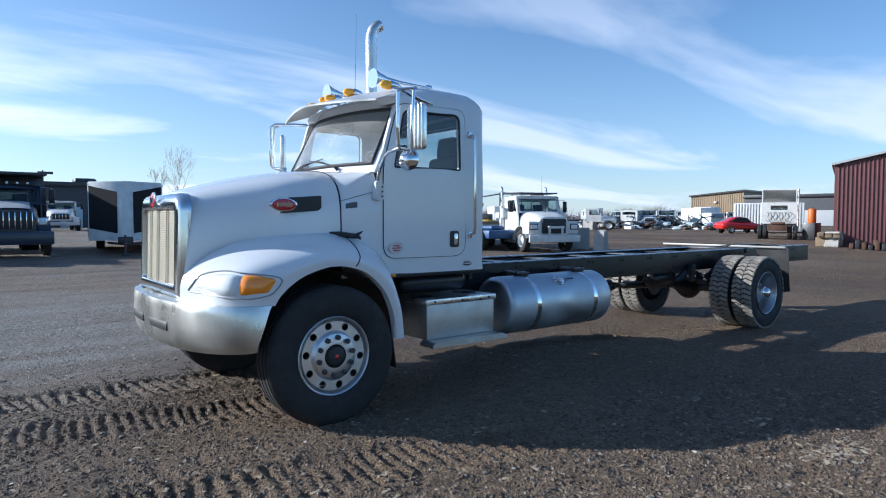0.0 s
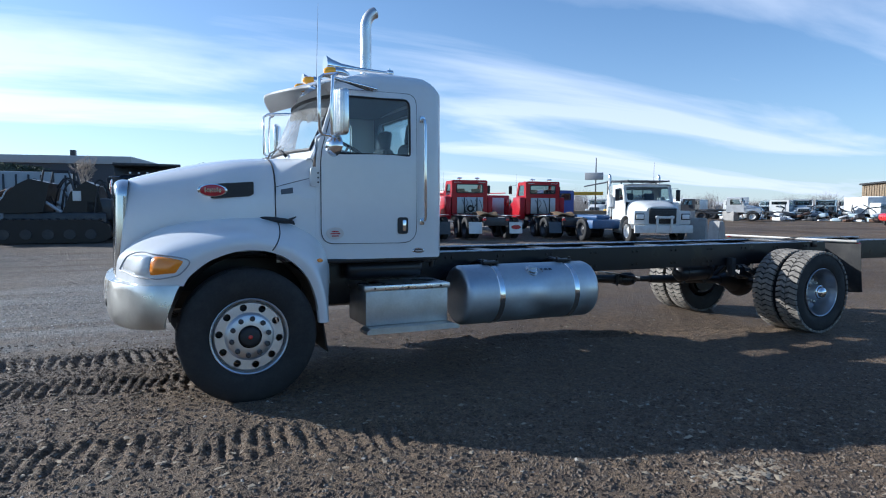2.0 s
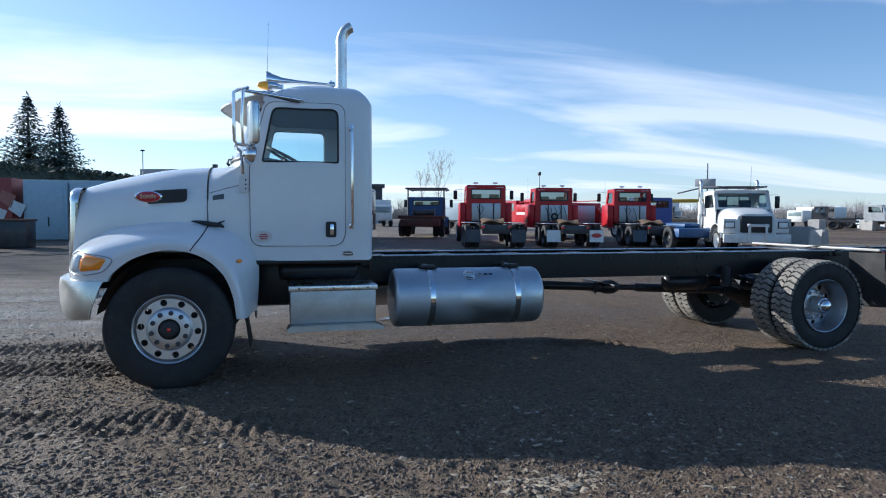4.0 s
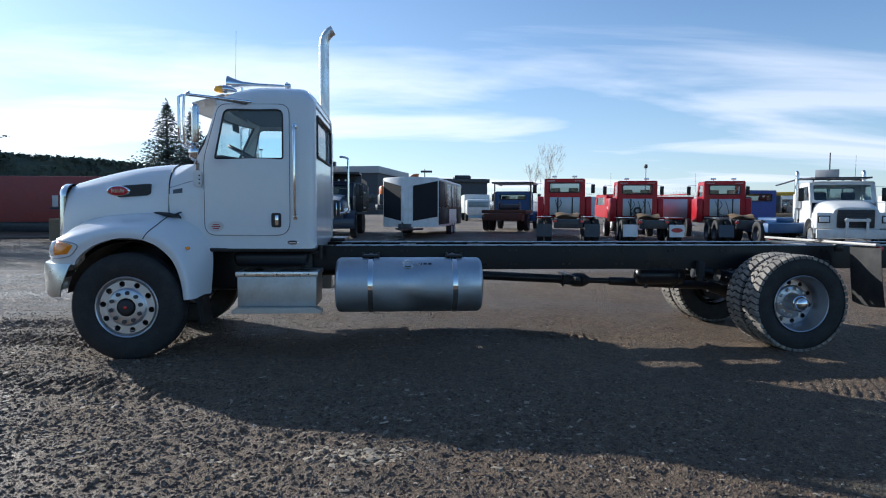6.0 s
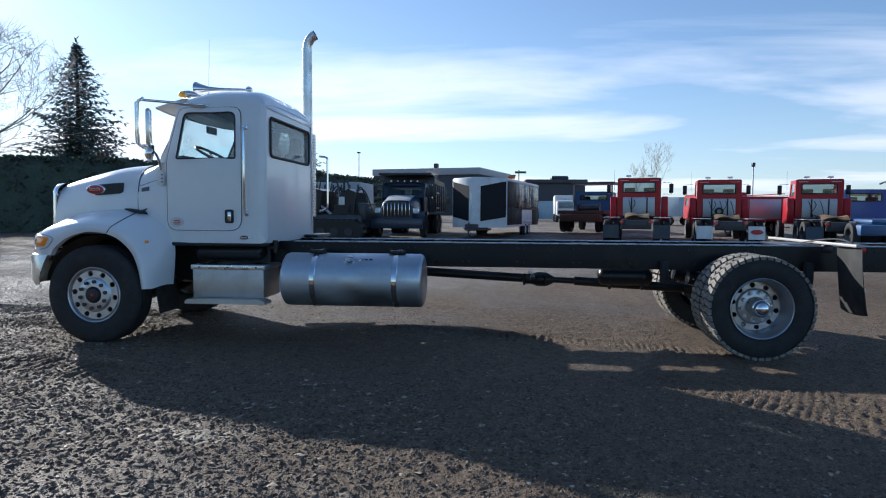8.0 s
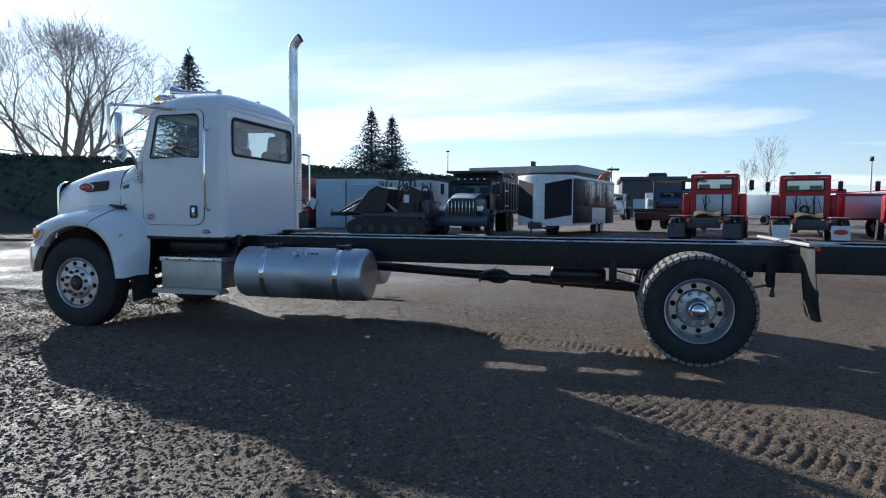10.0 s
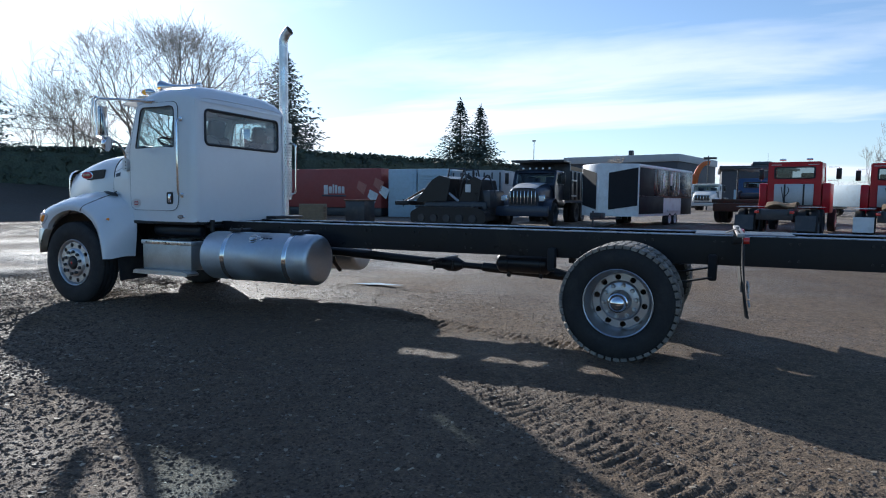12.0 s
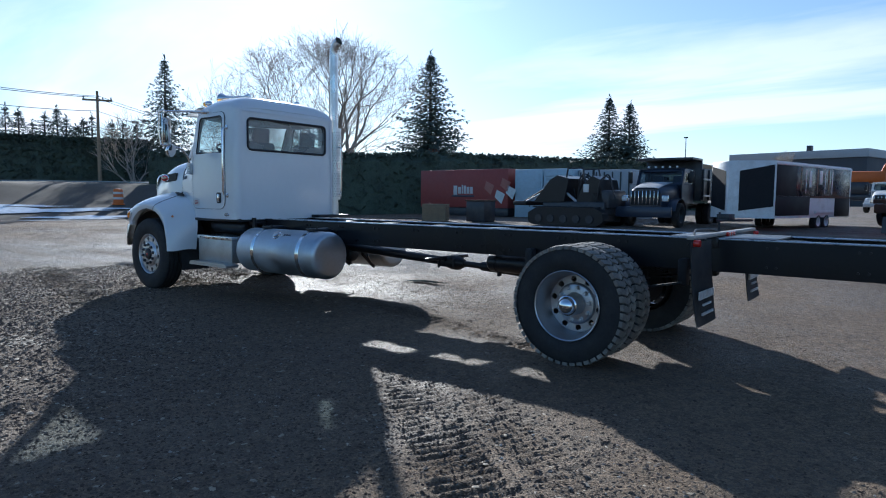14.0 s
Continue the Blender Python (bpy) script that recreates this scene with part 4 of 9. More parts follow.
# fuel tanks with straps, brackets and filler caps
for side in BOTH:
    bm = bm_new()
    y, z, R, end = -side * 0.785, 0.675, 0.290, 3.525 if side > 0 else 3.15
    tube(bm, [(1.985, y, z), (1.99, y, z), (2.005, y, z), (2.035, y, z), (end - 0.05, y, z), (end - 0.02, y, z), (end - 0.005, y, z), (end, y, z)], [R - 0.06, R - 0.035, R - 0.012, R, R, R - 0.012, R - 0.035, R - 0.06], 56)
    tank = part("fuel_tank", bm, M_ALU, truck, "brushed aluminium cylindrical fuel tank", smooth=50)
    for x in (2.32, end - 0.325):
        bm = bm_new()
        tube(bm, [(x, y, z), (x + 0.005, y, z), (x + 0.055, y, z), (x + 0.06, y, z)], [R, R + 0.006, R + 0.006, R], 56, caps=False)
        part("strap", bm, M_CHROME, tank, "polished metal tank strap")
        bm = bm_new()
        pts = [(x + 0.03, y + side * 0.02, z + R + 0.012), (x + 0.03, y + side * 0.20, z + R + 0.012), (x + 0.03, -side * 0.44, z + R - 0.02), (x + 0.03, -side * 0.44, z - 0.10), (x + 0.03, y + side * 0.12, z - R + 0.0)]
        tube(bm, pts, 0.028, 8)
        box(bm, x - 0.06, x + 0.12, y - side * 0.06, y + side * 0.02, z + R + 0.002, z + R + 0.035, 0.008)
        tube(bm, [(x - 0.05, y - side * 0.03, z + R), (x - 0.05, y - side * 0.03, z + R + 0.055)], 0.012, 8)
        tube(bm, [(x + 0.11, y - side * 0.03, z + R), (x + 0.11, y - side * 0.03, z + R + 0.055)], 0.012, 8)
        part("tank_bracket", bm, M_BLACK, truck)
    bm = bm_new()
    cap = pose(2.74, y, z, side * 38, 0, 0)
    lathe(bm, [(0, -R - 0.034), (0.040, -R - 0.032), (0.052, -R - 0.024), (0.056, -R - 0.010), (0.066, -R - 0.006), (0.068, -R + 0.01)], 24, m=cap @ pose(0, 0, 0, -90, 0, 0))
    box(bm, -0.034, 0.034, -0.006, 0.006, R + 0.030, R + 0.044, 0.003, m=cap)
    tube(bm, [cap @ Vector((0.05 + 0.02 * q, 0.03 * math.sin(q * 1.6), R + 0.012)) for q in range(5)], 0.005, 5)
    part("filler_cap", bm, M_DULLCHROME, tank)
    bm = bm_new()
    for k in range(3):
        box(bm, 2.83 + 0.05 * k, 2.865 + 0.05 * k, -0.012, 0.012, -0.002, 0.003, m=pose(0.02, y, z, side * 36, 0, 0) @ pose(0, 0, R))
    part("tank_decal", bm, M_NAVY, tank)

# battery and tool box with a step, and the black tank above it
for side in BOTH:
    y0 = -side * 0.995
    bm = bm_new()
    box(bm, 1.00, 1.80, min(y0, -side * 0.50), max(y0, -side * 0.50), 0.475, 0.80, 0.012)
    case = part("step_box", bm, M_TREADPLATE, truck, "grey aluminium battery box with a folded step")
    bm = bm_new()
    box(bm, 0.985, 1.815, min(y0 - side * 0.012, -side * 0.5), max(y0 - side * 0.012, -side * 0.5), 0.785, 0.835, 0.006)
    part("lid", bm, M_DULLCHROME, case)
    for x in (1.08, 1.4, 1.72):
        bm = bm_new()
        cyl(bm, (x, y0 - side * 0.012, 0.81), (x, y0 - side * 0.02, 0.81), 0.009, 8)
        part("lid_bolt", bm, M_BLACK, case)
    bm = bm_new()
    prism(bm, [(0.97, 0.425), (1.86, 0.425), (1.86, 0.45), (1.80, 0.475), (1.00, 0.475), (0.97, 0.45)], y0 + side * 0.06, y0 - side * 0.13)
    part("step", bm, M_TREADPLATE, case, "worn aluminium tread-plate step")
    bm = bm_new()
    tube(bm, [(0.90, -side * 0.66, 0.955), (0.92, -side * 0.66, 0.955), (0.95, -side * 0.66, 0.955), (1.62, -side * 0.66, 0.955), (1.65, -side * 0.66, 0.955), (1.67, -side * 0.66, 0.955)], [0.05, 0.08, 0.095, 0.095, 0.08, 0.05], 20)
    part("air_cylinder", bm, M_BLACK, truck)
    bm = bm_new()
    box(bm, 0.55, 1.70, -side * 0.50 - 0.02, -side * 0.50 + 0.02, 0.62, 1.06, 0.01)
    part("chassis_plate", bm, M_BLACK, truck)
    bm = bm_new()
    sheet(bm, lambda u, v, side=side: (0.60 + 0.05 * v, -side * (0.62 + 0.42 * u), 0.62 - 0.32 * v), 6, 4, 0.012)
    part("mud_guard", bm, M_RUBBER, truck)
bm = bm_new()
box(bm, -0.62, 0.55, -0.34, 0.34, 0.62, 1.15, 0.06)
box(bm, 0.4, 1.7, -0.26, 0.26, 0.55, 1.0, 0.08)
part("engine", bm, M_BLACK, truck)

# -- hood --
HOOD_FRONT, HOOD_REAR = -0.855, 0.272


def hood_section(x):
    t = min(1, (x + 0.93) / 1.27)
    hw = 0.575 + 0.215 * smoothstep(0, 0.72, t)
    q = min(1, max(0, (x + 0.90) / 1.17))
    top = 1.745 + 0.228 * (1 - (1 - q) ** 1.7)
    low = 0.95 + 0.20 * smoothstep(0.0, 0.35, t)
    return hw, top, low


def hood_point(x, v, grow=0.0):
    """v from 0, low on one side, over the top to 1, low on the other."""
    hw, top, low = hood_section(x)
    a = math.pi * v
    n = 6.6
    c, s = math.cos(a), math.sin(a)
    y = -(hw + grow) * math.copysign(abs(c) ** (2 / n), c)
    crown = 0.065 + 0.035 * smoothstep(-0.85, -0.3, x)
    edge = low + (top - crown - low) * min(1, abs(s) ** (2 / n))
    z = edge + (crown + grow) * max(0, 1 - (abs(y) / hw) ** 2.4) * (1 if abs(s) > 0.05 else 0)
    return Vector((x, y, z))


def nose_lean(z):
    """The front edge of the hood runs forwards towards its foot."""
    return 0.085 * min(1, max(0, (1.72 - z) / 0.74))


bm = bm_new()
xs = [HOOD_FRONT, HOOD_FRONT + 0.006, -0.83, -0.78, -0.70, -0.6, -0.5, -0.4, -0.3, -0.2, -0.1, 0.0, 0.1, 0.2, HOOD_REAR - 0.018, HOOD_REAR - 0.008]
vsteps = 64
loops = []
for x in xs:
    shrink = {HOOD_FRONT: 0.012, HOOD_FRONT + 0.006: 0.003}.get(x, 0.0)
    loop = []
    for k in range(vsteps + 1):
        p = hood_point(x, k / vsteps)
        hw, top, low = hood_section(x)
        p.y *= 1 - shrink / hw
        if p.z > 1.2:
            p.z -= shrink
        p.x -= nose_lean(p.z) * (1 - smoothstep(HOOD_FRONT, -0.4, x))
        loop.append(p)
    loops.append(loop)
rings(bm, loops, closed=False)
hood = part("hood", bm, M_WHITE, truck, "glossy white sloping hood", smooth=50)

# grille: deep chrome shell, mesh of fine bars, badge
def grille_place(u, v, d):
    return (-0.962 + d - 0.040 * (1 - (u / 0.6) ** 2) + 0.03 * (v - 0.95), u, v)


def shell_loop(hw, z0, z1, r, place):
    """One closed line round the grille opening, its top slightly crowned."""
    out = []
    for p in rounded([Vector(q) for q in ((-hw, z0), (hw, z0), (hw, z1), (-hw, z1))], [0.02, 0.02, r, r], 8):
        v = p.y - 0.055 * (abs(p.x) / 0.58) ** 2.2 * min(1, max(0, (p.y - 1.45) / 0.25))
        out.append(place(p.x, v))
    return out


bm = bm_new()
loops = [shell_loop(0.470, 1.045, 1.640, 0.05, lambda u, v: grille_place(u, v, 0.050)),
         shell_loop(0.472, 1.043, 1.642, 0.05, lambda u, v: grille_place(u, v, 0.006)),
         shell_loop(0.480, 1.035, 1.650, 0.055, lambda u, v: grille_place(u, v, 0.0)),
         shell_loop(0.520, 0.985, 1.715, 0.085, lambda u, v: grille_place(u, v, 0.0)),
         shell_loop(0.545, 0.960, 1.745, 0.105, lambda u, v: grille_place(u, v, 0.010)),
         shell_loop(0.560, 0.945, 1.762, 0.118, lambda u, v: grille_place(u, v, 0.032)),
         shell_loop(0.568, 0.938, 1.770, 0.124, lambda u, v: grille_place(u, v, 0.060)),
         shell_loop(0.573, 0.935, 1.768, 0.126, lambda u, v: (HOOD_FRONT + 0.006 - nose_lean(v), u, v))]
rings(bm, loops, closed=True, caps=False)
grille = part("grille_shell", bm, M_SHELL, truck, "polished chrome grille surround", smooth=60)
for k in range(3):
    u = -0.24 + 0.24 * k
    bm = bm_new()
    rings(bm, [[grille_place(u + du, z, 0.026 + dd) for du, dd in ((-0.006, 0), (0.006, 0), (0.006, 0.016), (-0.006, 0.016))] for z in (1.04, 1.645)])
    part("grille_bar", bm, M_CHROME, grille)
bm = bm_new()
for k in range(42):
    z = 1.048 + 0.0142 * k
    rings(bm, [[grille_place(-0.475 + 0.095 * i, z + dz, 0.040 + dd) for dz, dd in ((-0.0032, 0), (0.0032, 0), (0.0032, 0.005), (-0.0032, 0.005))] for i in range(11)])
for k in range(65):
    u = -0.473 + 0.01478 * k
    rings(bm, [[grille_place(u + du, z, 0.042 + dd) for du, dd in ((-0.0024, 0), (0.0024, 0), (0.0024, 0.005), (-0.0024, 0.005))] for z in (1.04, 1.645)])
tagged(part("grille_mesh", bm, M_GRILLE, grille, smooth=0), "fine bright wire mesh", kind="stuff")
bm = bm_new()
sheet(bm, lambda u, v: grille_place(-0.48 + 0.96 * u, 1.03 + 0.62 * v, 0.085), 8, 2)
part("radiator_core", bm, M_PLASTIC, grille)


def oval_badge(parent, m, w, h):
    bm = bm_new()
    lathe(bm, [(0, -0.010), (0.40, -0.010), (0.46, -0.008), (0.5, 0.0)], 32)
    bmesh.ops.transform(bm, matrix=m @ Matrix.Diagonal((w, 1, h, 1)), verts=bm.verts[:])
    b = part("badge", bm, M_CHROME, parent, "oval badge with a chrome rim")
    bm = bm_new()
    lathe(bm, [(0, -0.014), (0.36, -0.014), (0.42, -0.010)], 32)
    bmesh.ops.transform(bm, matrix=m @ Matrix.Diagonal((w, 1, h, 1)), verts=bm.verts[:])
    part("badge_face", bm, M_BADGE, b, "dark red enamel badge face")
    bm = bm_new()
    for k, (a, c) in enumerate(((-0.27, -0.22), (-0.19, -0.14), (-0.11, -0.06), (-0.03, 0.02), (0.05, 0.09), (0.12, 0.17), (0.20, 0.26))):
        box(bm, a, c, -0.019, -0.013, -0.16 + 0.02 * (k % 2), 0.13 + (0.08 if k in (0, 5) else 0))
    box(bm, -0.24, 0.28, -0.019, -0.013, -0.05, 0.02)
    bmesh.ops.transform(bm, matrix=m @ Matrix.Diagonal((w, 1, h, 1)), verts=bm.verts[:])
    part("badge_mark", bm, M_CHROME, b)
    return b


oval_badge(hood, pose(-0.982, 0, 1.692, 0, 0, -90) @ pose(0, 0, 0, -3, 0, 0), 0.17, 0.135)
for side in BOTH:
    oval_badge(hood, pose(-0.232, -side * 0.790, 1.655, 0, 0, 0 if side > 0 else 180) @ pose(0, 0, 0, 2), 0.235, 0.110)
    # black vent behind the badge
    bm = bm_new()
    o = [Vector(p) for p in ((-0.245, 1.589), (0.06, 1.610), (0.092, 1.630), (0.092, 1.732), (-0.19, 1.711), (-0.235, 1.66))]
    prism(bm, [tuple(p) for p in rounded(o, 0.012, 3)], -0.791, -0.74)
    vent = part("hood_vent", sided(bm, side), M_PLASTIC, hood)
    for k in range(3):
        bm = bm_new()
        box(bm, -0.12, 0.075, -0.7945, -0.7905, 1.634 + 0.027 * k, 1.638 + 0.027 * k)
        part("vent_slat", sided(bm, side), M_GASKET, vent)

# -- fenders --
FENDER = [  # lip, crown, inner edge at stations from the nose round the wheel to the rear
    ((-0.490, -1.205, 0.930), (-0.82, -1.00, 0.930), (-0.955, -0.56, 0.935)),
    ((-0.435, -1.215, 1.015), (-0.72, -1.08, 1.150), (-0.910, -0.57, 1.150)),
    ((-0.270, -1.220, 1.130), (-0.43, -1.10, 1.275), (-0.620, -0.66, 1.345)),
    ((-0.020, -1.220, 1.190), (-0.10, -1.10, 1.335), (-0.180, -0.745, 1.425)),
    ((0.230, -1.205, 1.140), (0.24, -1.08, 1.310), (0.230, -0.770, 1.420)),
    ((0.415, -1.205, 0.990), (0.50, -1.115, 1.150), (0.580, -0.800, 1.290)),
    ((0.505, -1.212, 0.790), (0.60, -1.140, 0.880), (0.715, -0.830, 1.040)),
    ((0.535, -1.208, 0.580), (0.630, -1.150, 0.585), (0.700, -0.850, 0.600)),
]


def fender_lines():
    cols = []
    for lip, crown, inner_ in FENDER:
        a, b, c = Vector(lip), Vector(crown), Vector(inner_)
        e = a.lerp(b, 0.45) + Vector((0, -0.055, 0)) + (a - Vector((a.x * 0.5, a.y, 0.5))).normalized() * 0.012
        cols.append([a, e, b, b.lerp(c, 0.55) + Vector((0, 0, 0.012)), c])
    return [curve([c[i] for c in cols], 8) for i in range(5)]


F_LINES = fender_lines()
F_N = len(F_LINES[0]) - 1


def fender_point(u, v, proud=0.0):
    """u round the wheel from the nose, v from the lip to the hood."""
    f = min(max(u, 0), 1) * F_N
    i = min(int(f), F_N - 1)
    ps = [L[i].lerp(L[i + 1], f - i) for L in F_LINES]
    q = curve(ps, 10)
    g = min(max(v, 0), 1) * (len(q) - 1)
    j = min(int(g), len(q) - 2)
    p = q[j].lerp(q[j + 1], g - j)
    if proud:
        c = Vector((p.x * 0.3, -0.55, 0.75))
        p = p + (p - c).normalized() * proud
    return p


for side in BOTH:
    bm = bm_new()
    g = sheet(bm, lambda u, v: fender_point(u, v), 56, 24)
    # rolled lip
    for i in range(56):
        a, b = g[i][0], g[i + 1][0]
        if i == 0:
            pa = bm.verts.new(a.co + Vector((0, 0.07, -0.004)))
        pb = bm.verts.new(b.co + Vector((0, 0.07, -0.004)))
        bm.faces.new((a, b, pb, pa))
        pa = pb
    fender = part("fender", sided(bm, side), M_WHITE, truck, "rounded glossy white front fender", smooth=55)
    # headlamp and turn signal, set into the nose of the fender
    def lens(a, b, c, d, proud):
        """A bulging lens over four corners given round the fender."""
        a, b, c, d = (Vector(q) for q in (a, b, c, d))

        def f(u, v):
            uu, vv = 0.5 + (u - 0.5) * (1 - 0.10 * (2 * v - 1) ** 4), 0.5 + (v - 0.5) * (1 - 0.10 * (2 * u - 1) ** 4)
            q = (a.lerp(b, uu)).lerp(d.lerp(c, uu), vv)
            edge = min(1, 7 * min(u, 1 - u, v, 1 - v))
            return fender_point(q.x, q.y, 0.005 + proud * edge)
        return f
    corners = ((0.064, 0.83), (0.124, 0.77), (0.152, 0.47), (0.058, 0.39))
    corners2 = ((0.060, 0.375), (0.154, 0.46), (0.194, 0.20), (0.108, 0.155))
    bm = bm_new()
    sheet(bm, lens(*corners, 0.016), 12, 16)
    lamp = part("headlamp", sided(bm, side), M_CLEARLENS, fender, "clear headlamp lens")
    bm = bm_new()
    sheet(bm, lens(*corners2, 0.016), 12, 12)
    part("turn_signal", sided(bm, side), M_AMBER, fender, "amber turn signal lens")
    bm = bm_new()
    ringc = [Vector(q) for q in ((0.058, 0.855), (0.09, 0.83), (0.130, 0.775), (0.156, 0.62), (0.162, 0.46), (0.205, 0.20), (0.172, 0.125), (0.103, 0.13), (0.056, 0.26), (0.050, 0.40), (0.054, 0.65))]
    loop = [fender_point(q.x, q.y, 0.004) for q in curve([(p.x, p.y, 0) for p in ringc], 5, closed=True)]
    tube(bm, loop, 0.0055, 6, closed=True)
    part("lamp_bezel", sided(bm, side), M_BEZEL, fender)
    bm = bm_new()
    c = Vector((0.560, -1.128, 1.085))
    lathe(bm, [(0, -0.016), (0.015, -0.014), (0.022, 0.0)], 14, m=Matrix.Translation(c) @ Matrix.Diagonal((1.15, 1, 0.8, 1)))
    part("side_marker", sided(bm, side), M_AMBER, fender)
    # black flexible splash liner above the tyre
    bm = bm_new()
    sheet(bm, lambda u, v: (0.0 + 0.60 * math.cos(math.pi * (0.94 - 0.92 * u)), -1.15 + 0.55 * v, 0.53 + 0.62 * math.sin(math.pi * (0.94 - 0.92 * u))), 24, 3)
    part("wheel_liner", sided(bm, side), M_PLASTIC, truck)
    # hood strap with its moulded bird-shaped grip on the fender seam
    bm = bm_new()
    seam = [fender_point(0.590 - 0.06 * (1 - t) ** 2, 0.06 + 0.90 * t, 0.002) for t in (k / 12 for k in range(13))]
    tube(bm, seam, 0.005, 5)
    part("fender_seam", sided(bm, side), M_GASKET, fender)
    bm = bm_new()
    base = Vector((0.285, -0.845, 1.420))
    body = [base + Vector((-0.15, 0.01, 0.015)), base + Vector((-0.07, -0.01, 0.005)), base + Vector((0.02, -0.015, -0.012)), base + Vector((0.10, -0.015, -0.022)), base + Vector((0.13, -0.012, -0.045))]
    tube(bm, curve(body, 4), [0.005 + 0.018 * math.sin(math.pi * k / 16) for k in range(17)], 8)
    tube(bm, [base + Vector((0.05, -0.02, -0.018)), base + Vector((0.10, -0.03, 0.002)), base + Vector((0.14, -0.03, 0.022))], [0.012, 0.012, 0.004], 6)
    part("hood_latch", sided(bm, side), M_PLASTIC, fender, "black moulded hood latch")

# -- bumper --
def bumper_point(u, v, inset=0.0):
    s = 2 * u - 1
    y = 1.215 * math.sin(s * math.pi / 2 * 0.985)
    x = -1.045 + 0.545 * (1 - math.cos(s * math.pi / 2 * 0.985)) ** 1.28
    bulge = 0.010 * (1 - abs(2 * v - 1) ** 8)
    z = 0.59 + 0.345 * v + 0.03 * abs(s) ** 3 * (1 - v)
    return Vector((x - bulge + 0.03 * (1 - v) ** 4 * (1 - abs(s) ** 4) - 0.115 * (1 - v) * abs(s) ** 10 + inset, y * (1 + 0.012 * math.sin(math.pi * v)), z))


bm = bm_new()
sheet(bm, bumper_point, 60, 12, 0.012)
bumper = part("bumper", bm, M_FRONTBUMPER, truck, "chromed steel wrap-around front bumper, slightly dull", smooth=60)
bm = bm_new()
sheet(bm, lambda u, v: bumper_point(u, 1.0) + Vector((0.13 * v * (1 - abs(2 * u - 1) ** 6), -(2 * u - 1) * 0.10 * v, 0.012 * math.sin(math.pi * v))), 60, 3, 0.006)
part("bumper_flange", bm, M_FRONTBUMPER, bumper)
for y in (-0.30, 0.30):
    bm = bm_new()
    f = [bumper_point(0.5 + math.asin((y + dy) / 1.215) / math.pi / 0.985, 0.4) for dy in (-0.19, -0.10, 0, 0.10, 0.19)]
    rings(bm, [[(p.x + dx, p.y, z) for dx, z in ((-0.004, 0.715), (-0.008, 0.722), (-0.008, 0.770), (-0.004, 0.777), (0.03, 0.777), (0.03, 0.715))] for p in f])
    part("tow_slot", bm, M_PLASTIC, bumper)

# -- cab --
CAB_REAR = 1.785


def side_y(x, z):
    w = 0.838 + 0.055 * smoothstep(0.5, 1.45, x)
    if z > 1.95:
        w -= 0.028 * (z - 1.95)
    if x > CAB_REAR - 0.06:
        w -= 0.05 * ((x - CAB_REAR + 0.06) / 0.06) ** 2
    return w


def side_place(proud):
    def place(u, v, d):
        return (u, -(side_y(u, v) + proud - d), v)
    return place


SIDE = rounded([Vector(p) for p in ((0.60, 1.065), (CAB_REAR, 1.065), (CAB_REAR, 2.56), (0.785, 2.56), (0.60, 1.96))], [0.02, 0.05, 0.03, 0.06, 0.05], 5)
DOOR = rounded([Vector(p) for p in ((0.648, 1.205), (1.520, 1.205), (1.520, 2.545), (0.805, 2.545), (0.648, 1.99))], [0.12, 0.14, 0.10, 0.08, 0.10], 7)
WINDOW = rounded([Vector(p) for p in ((0.760, 1.992), (1.455, 1.992), (1.455, 2.490), (0.862, 2.490))], [0.02, 0.02, 0.07, 0.06], 5)
REAR = rounded([Vector(p) for p in ((-0.84, 1.065), (0.84, 1.065), (0.845, 2.60), (-0.845, 2.60))], [0.05, 0.05, 0.10, 0.10], 6)
REARWIN = rounded([Vector(p) for p in ((-0.70, 2.03), (0.70, 2.03), (0.70, 2.46), (-0.70, 2.46))], 0.07, 6)

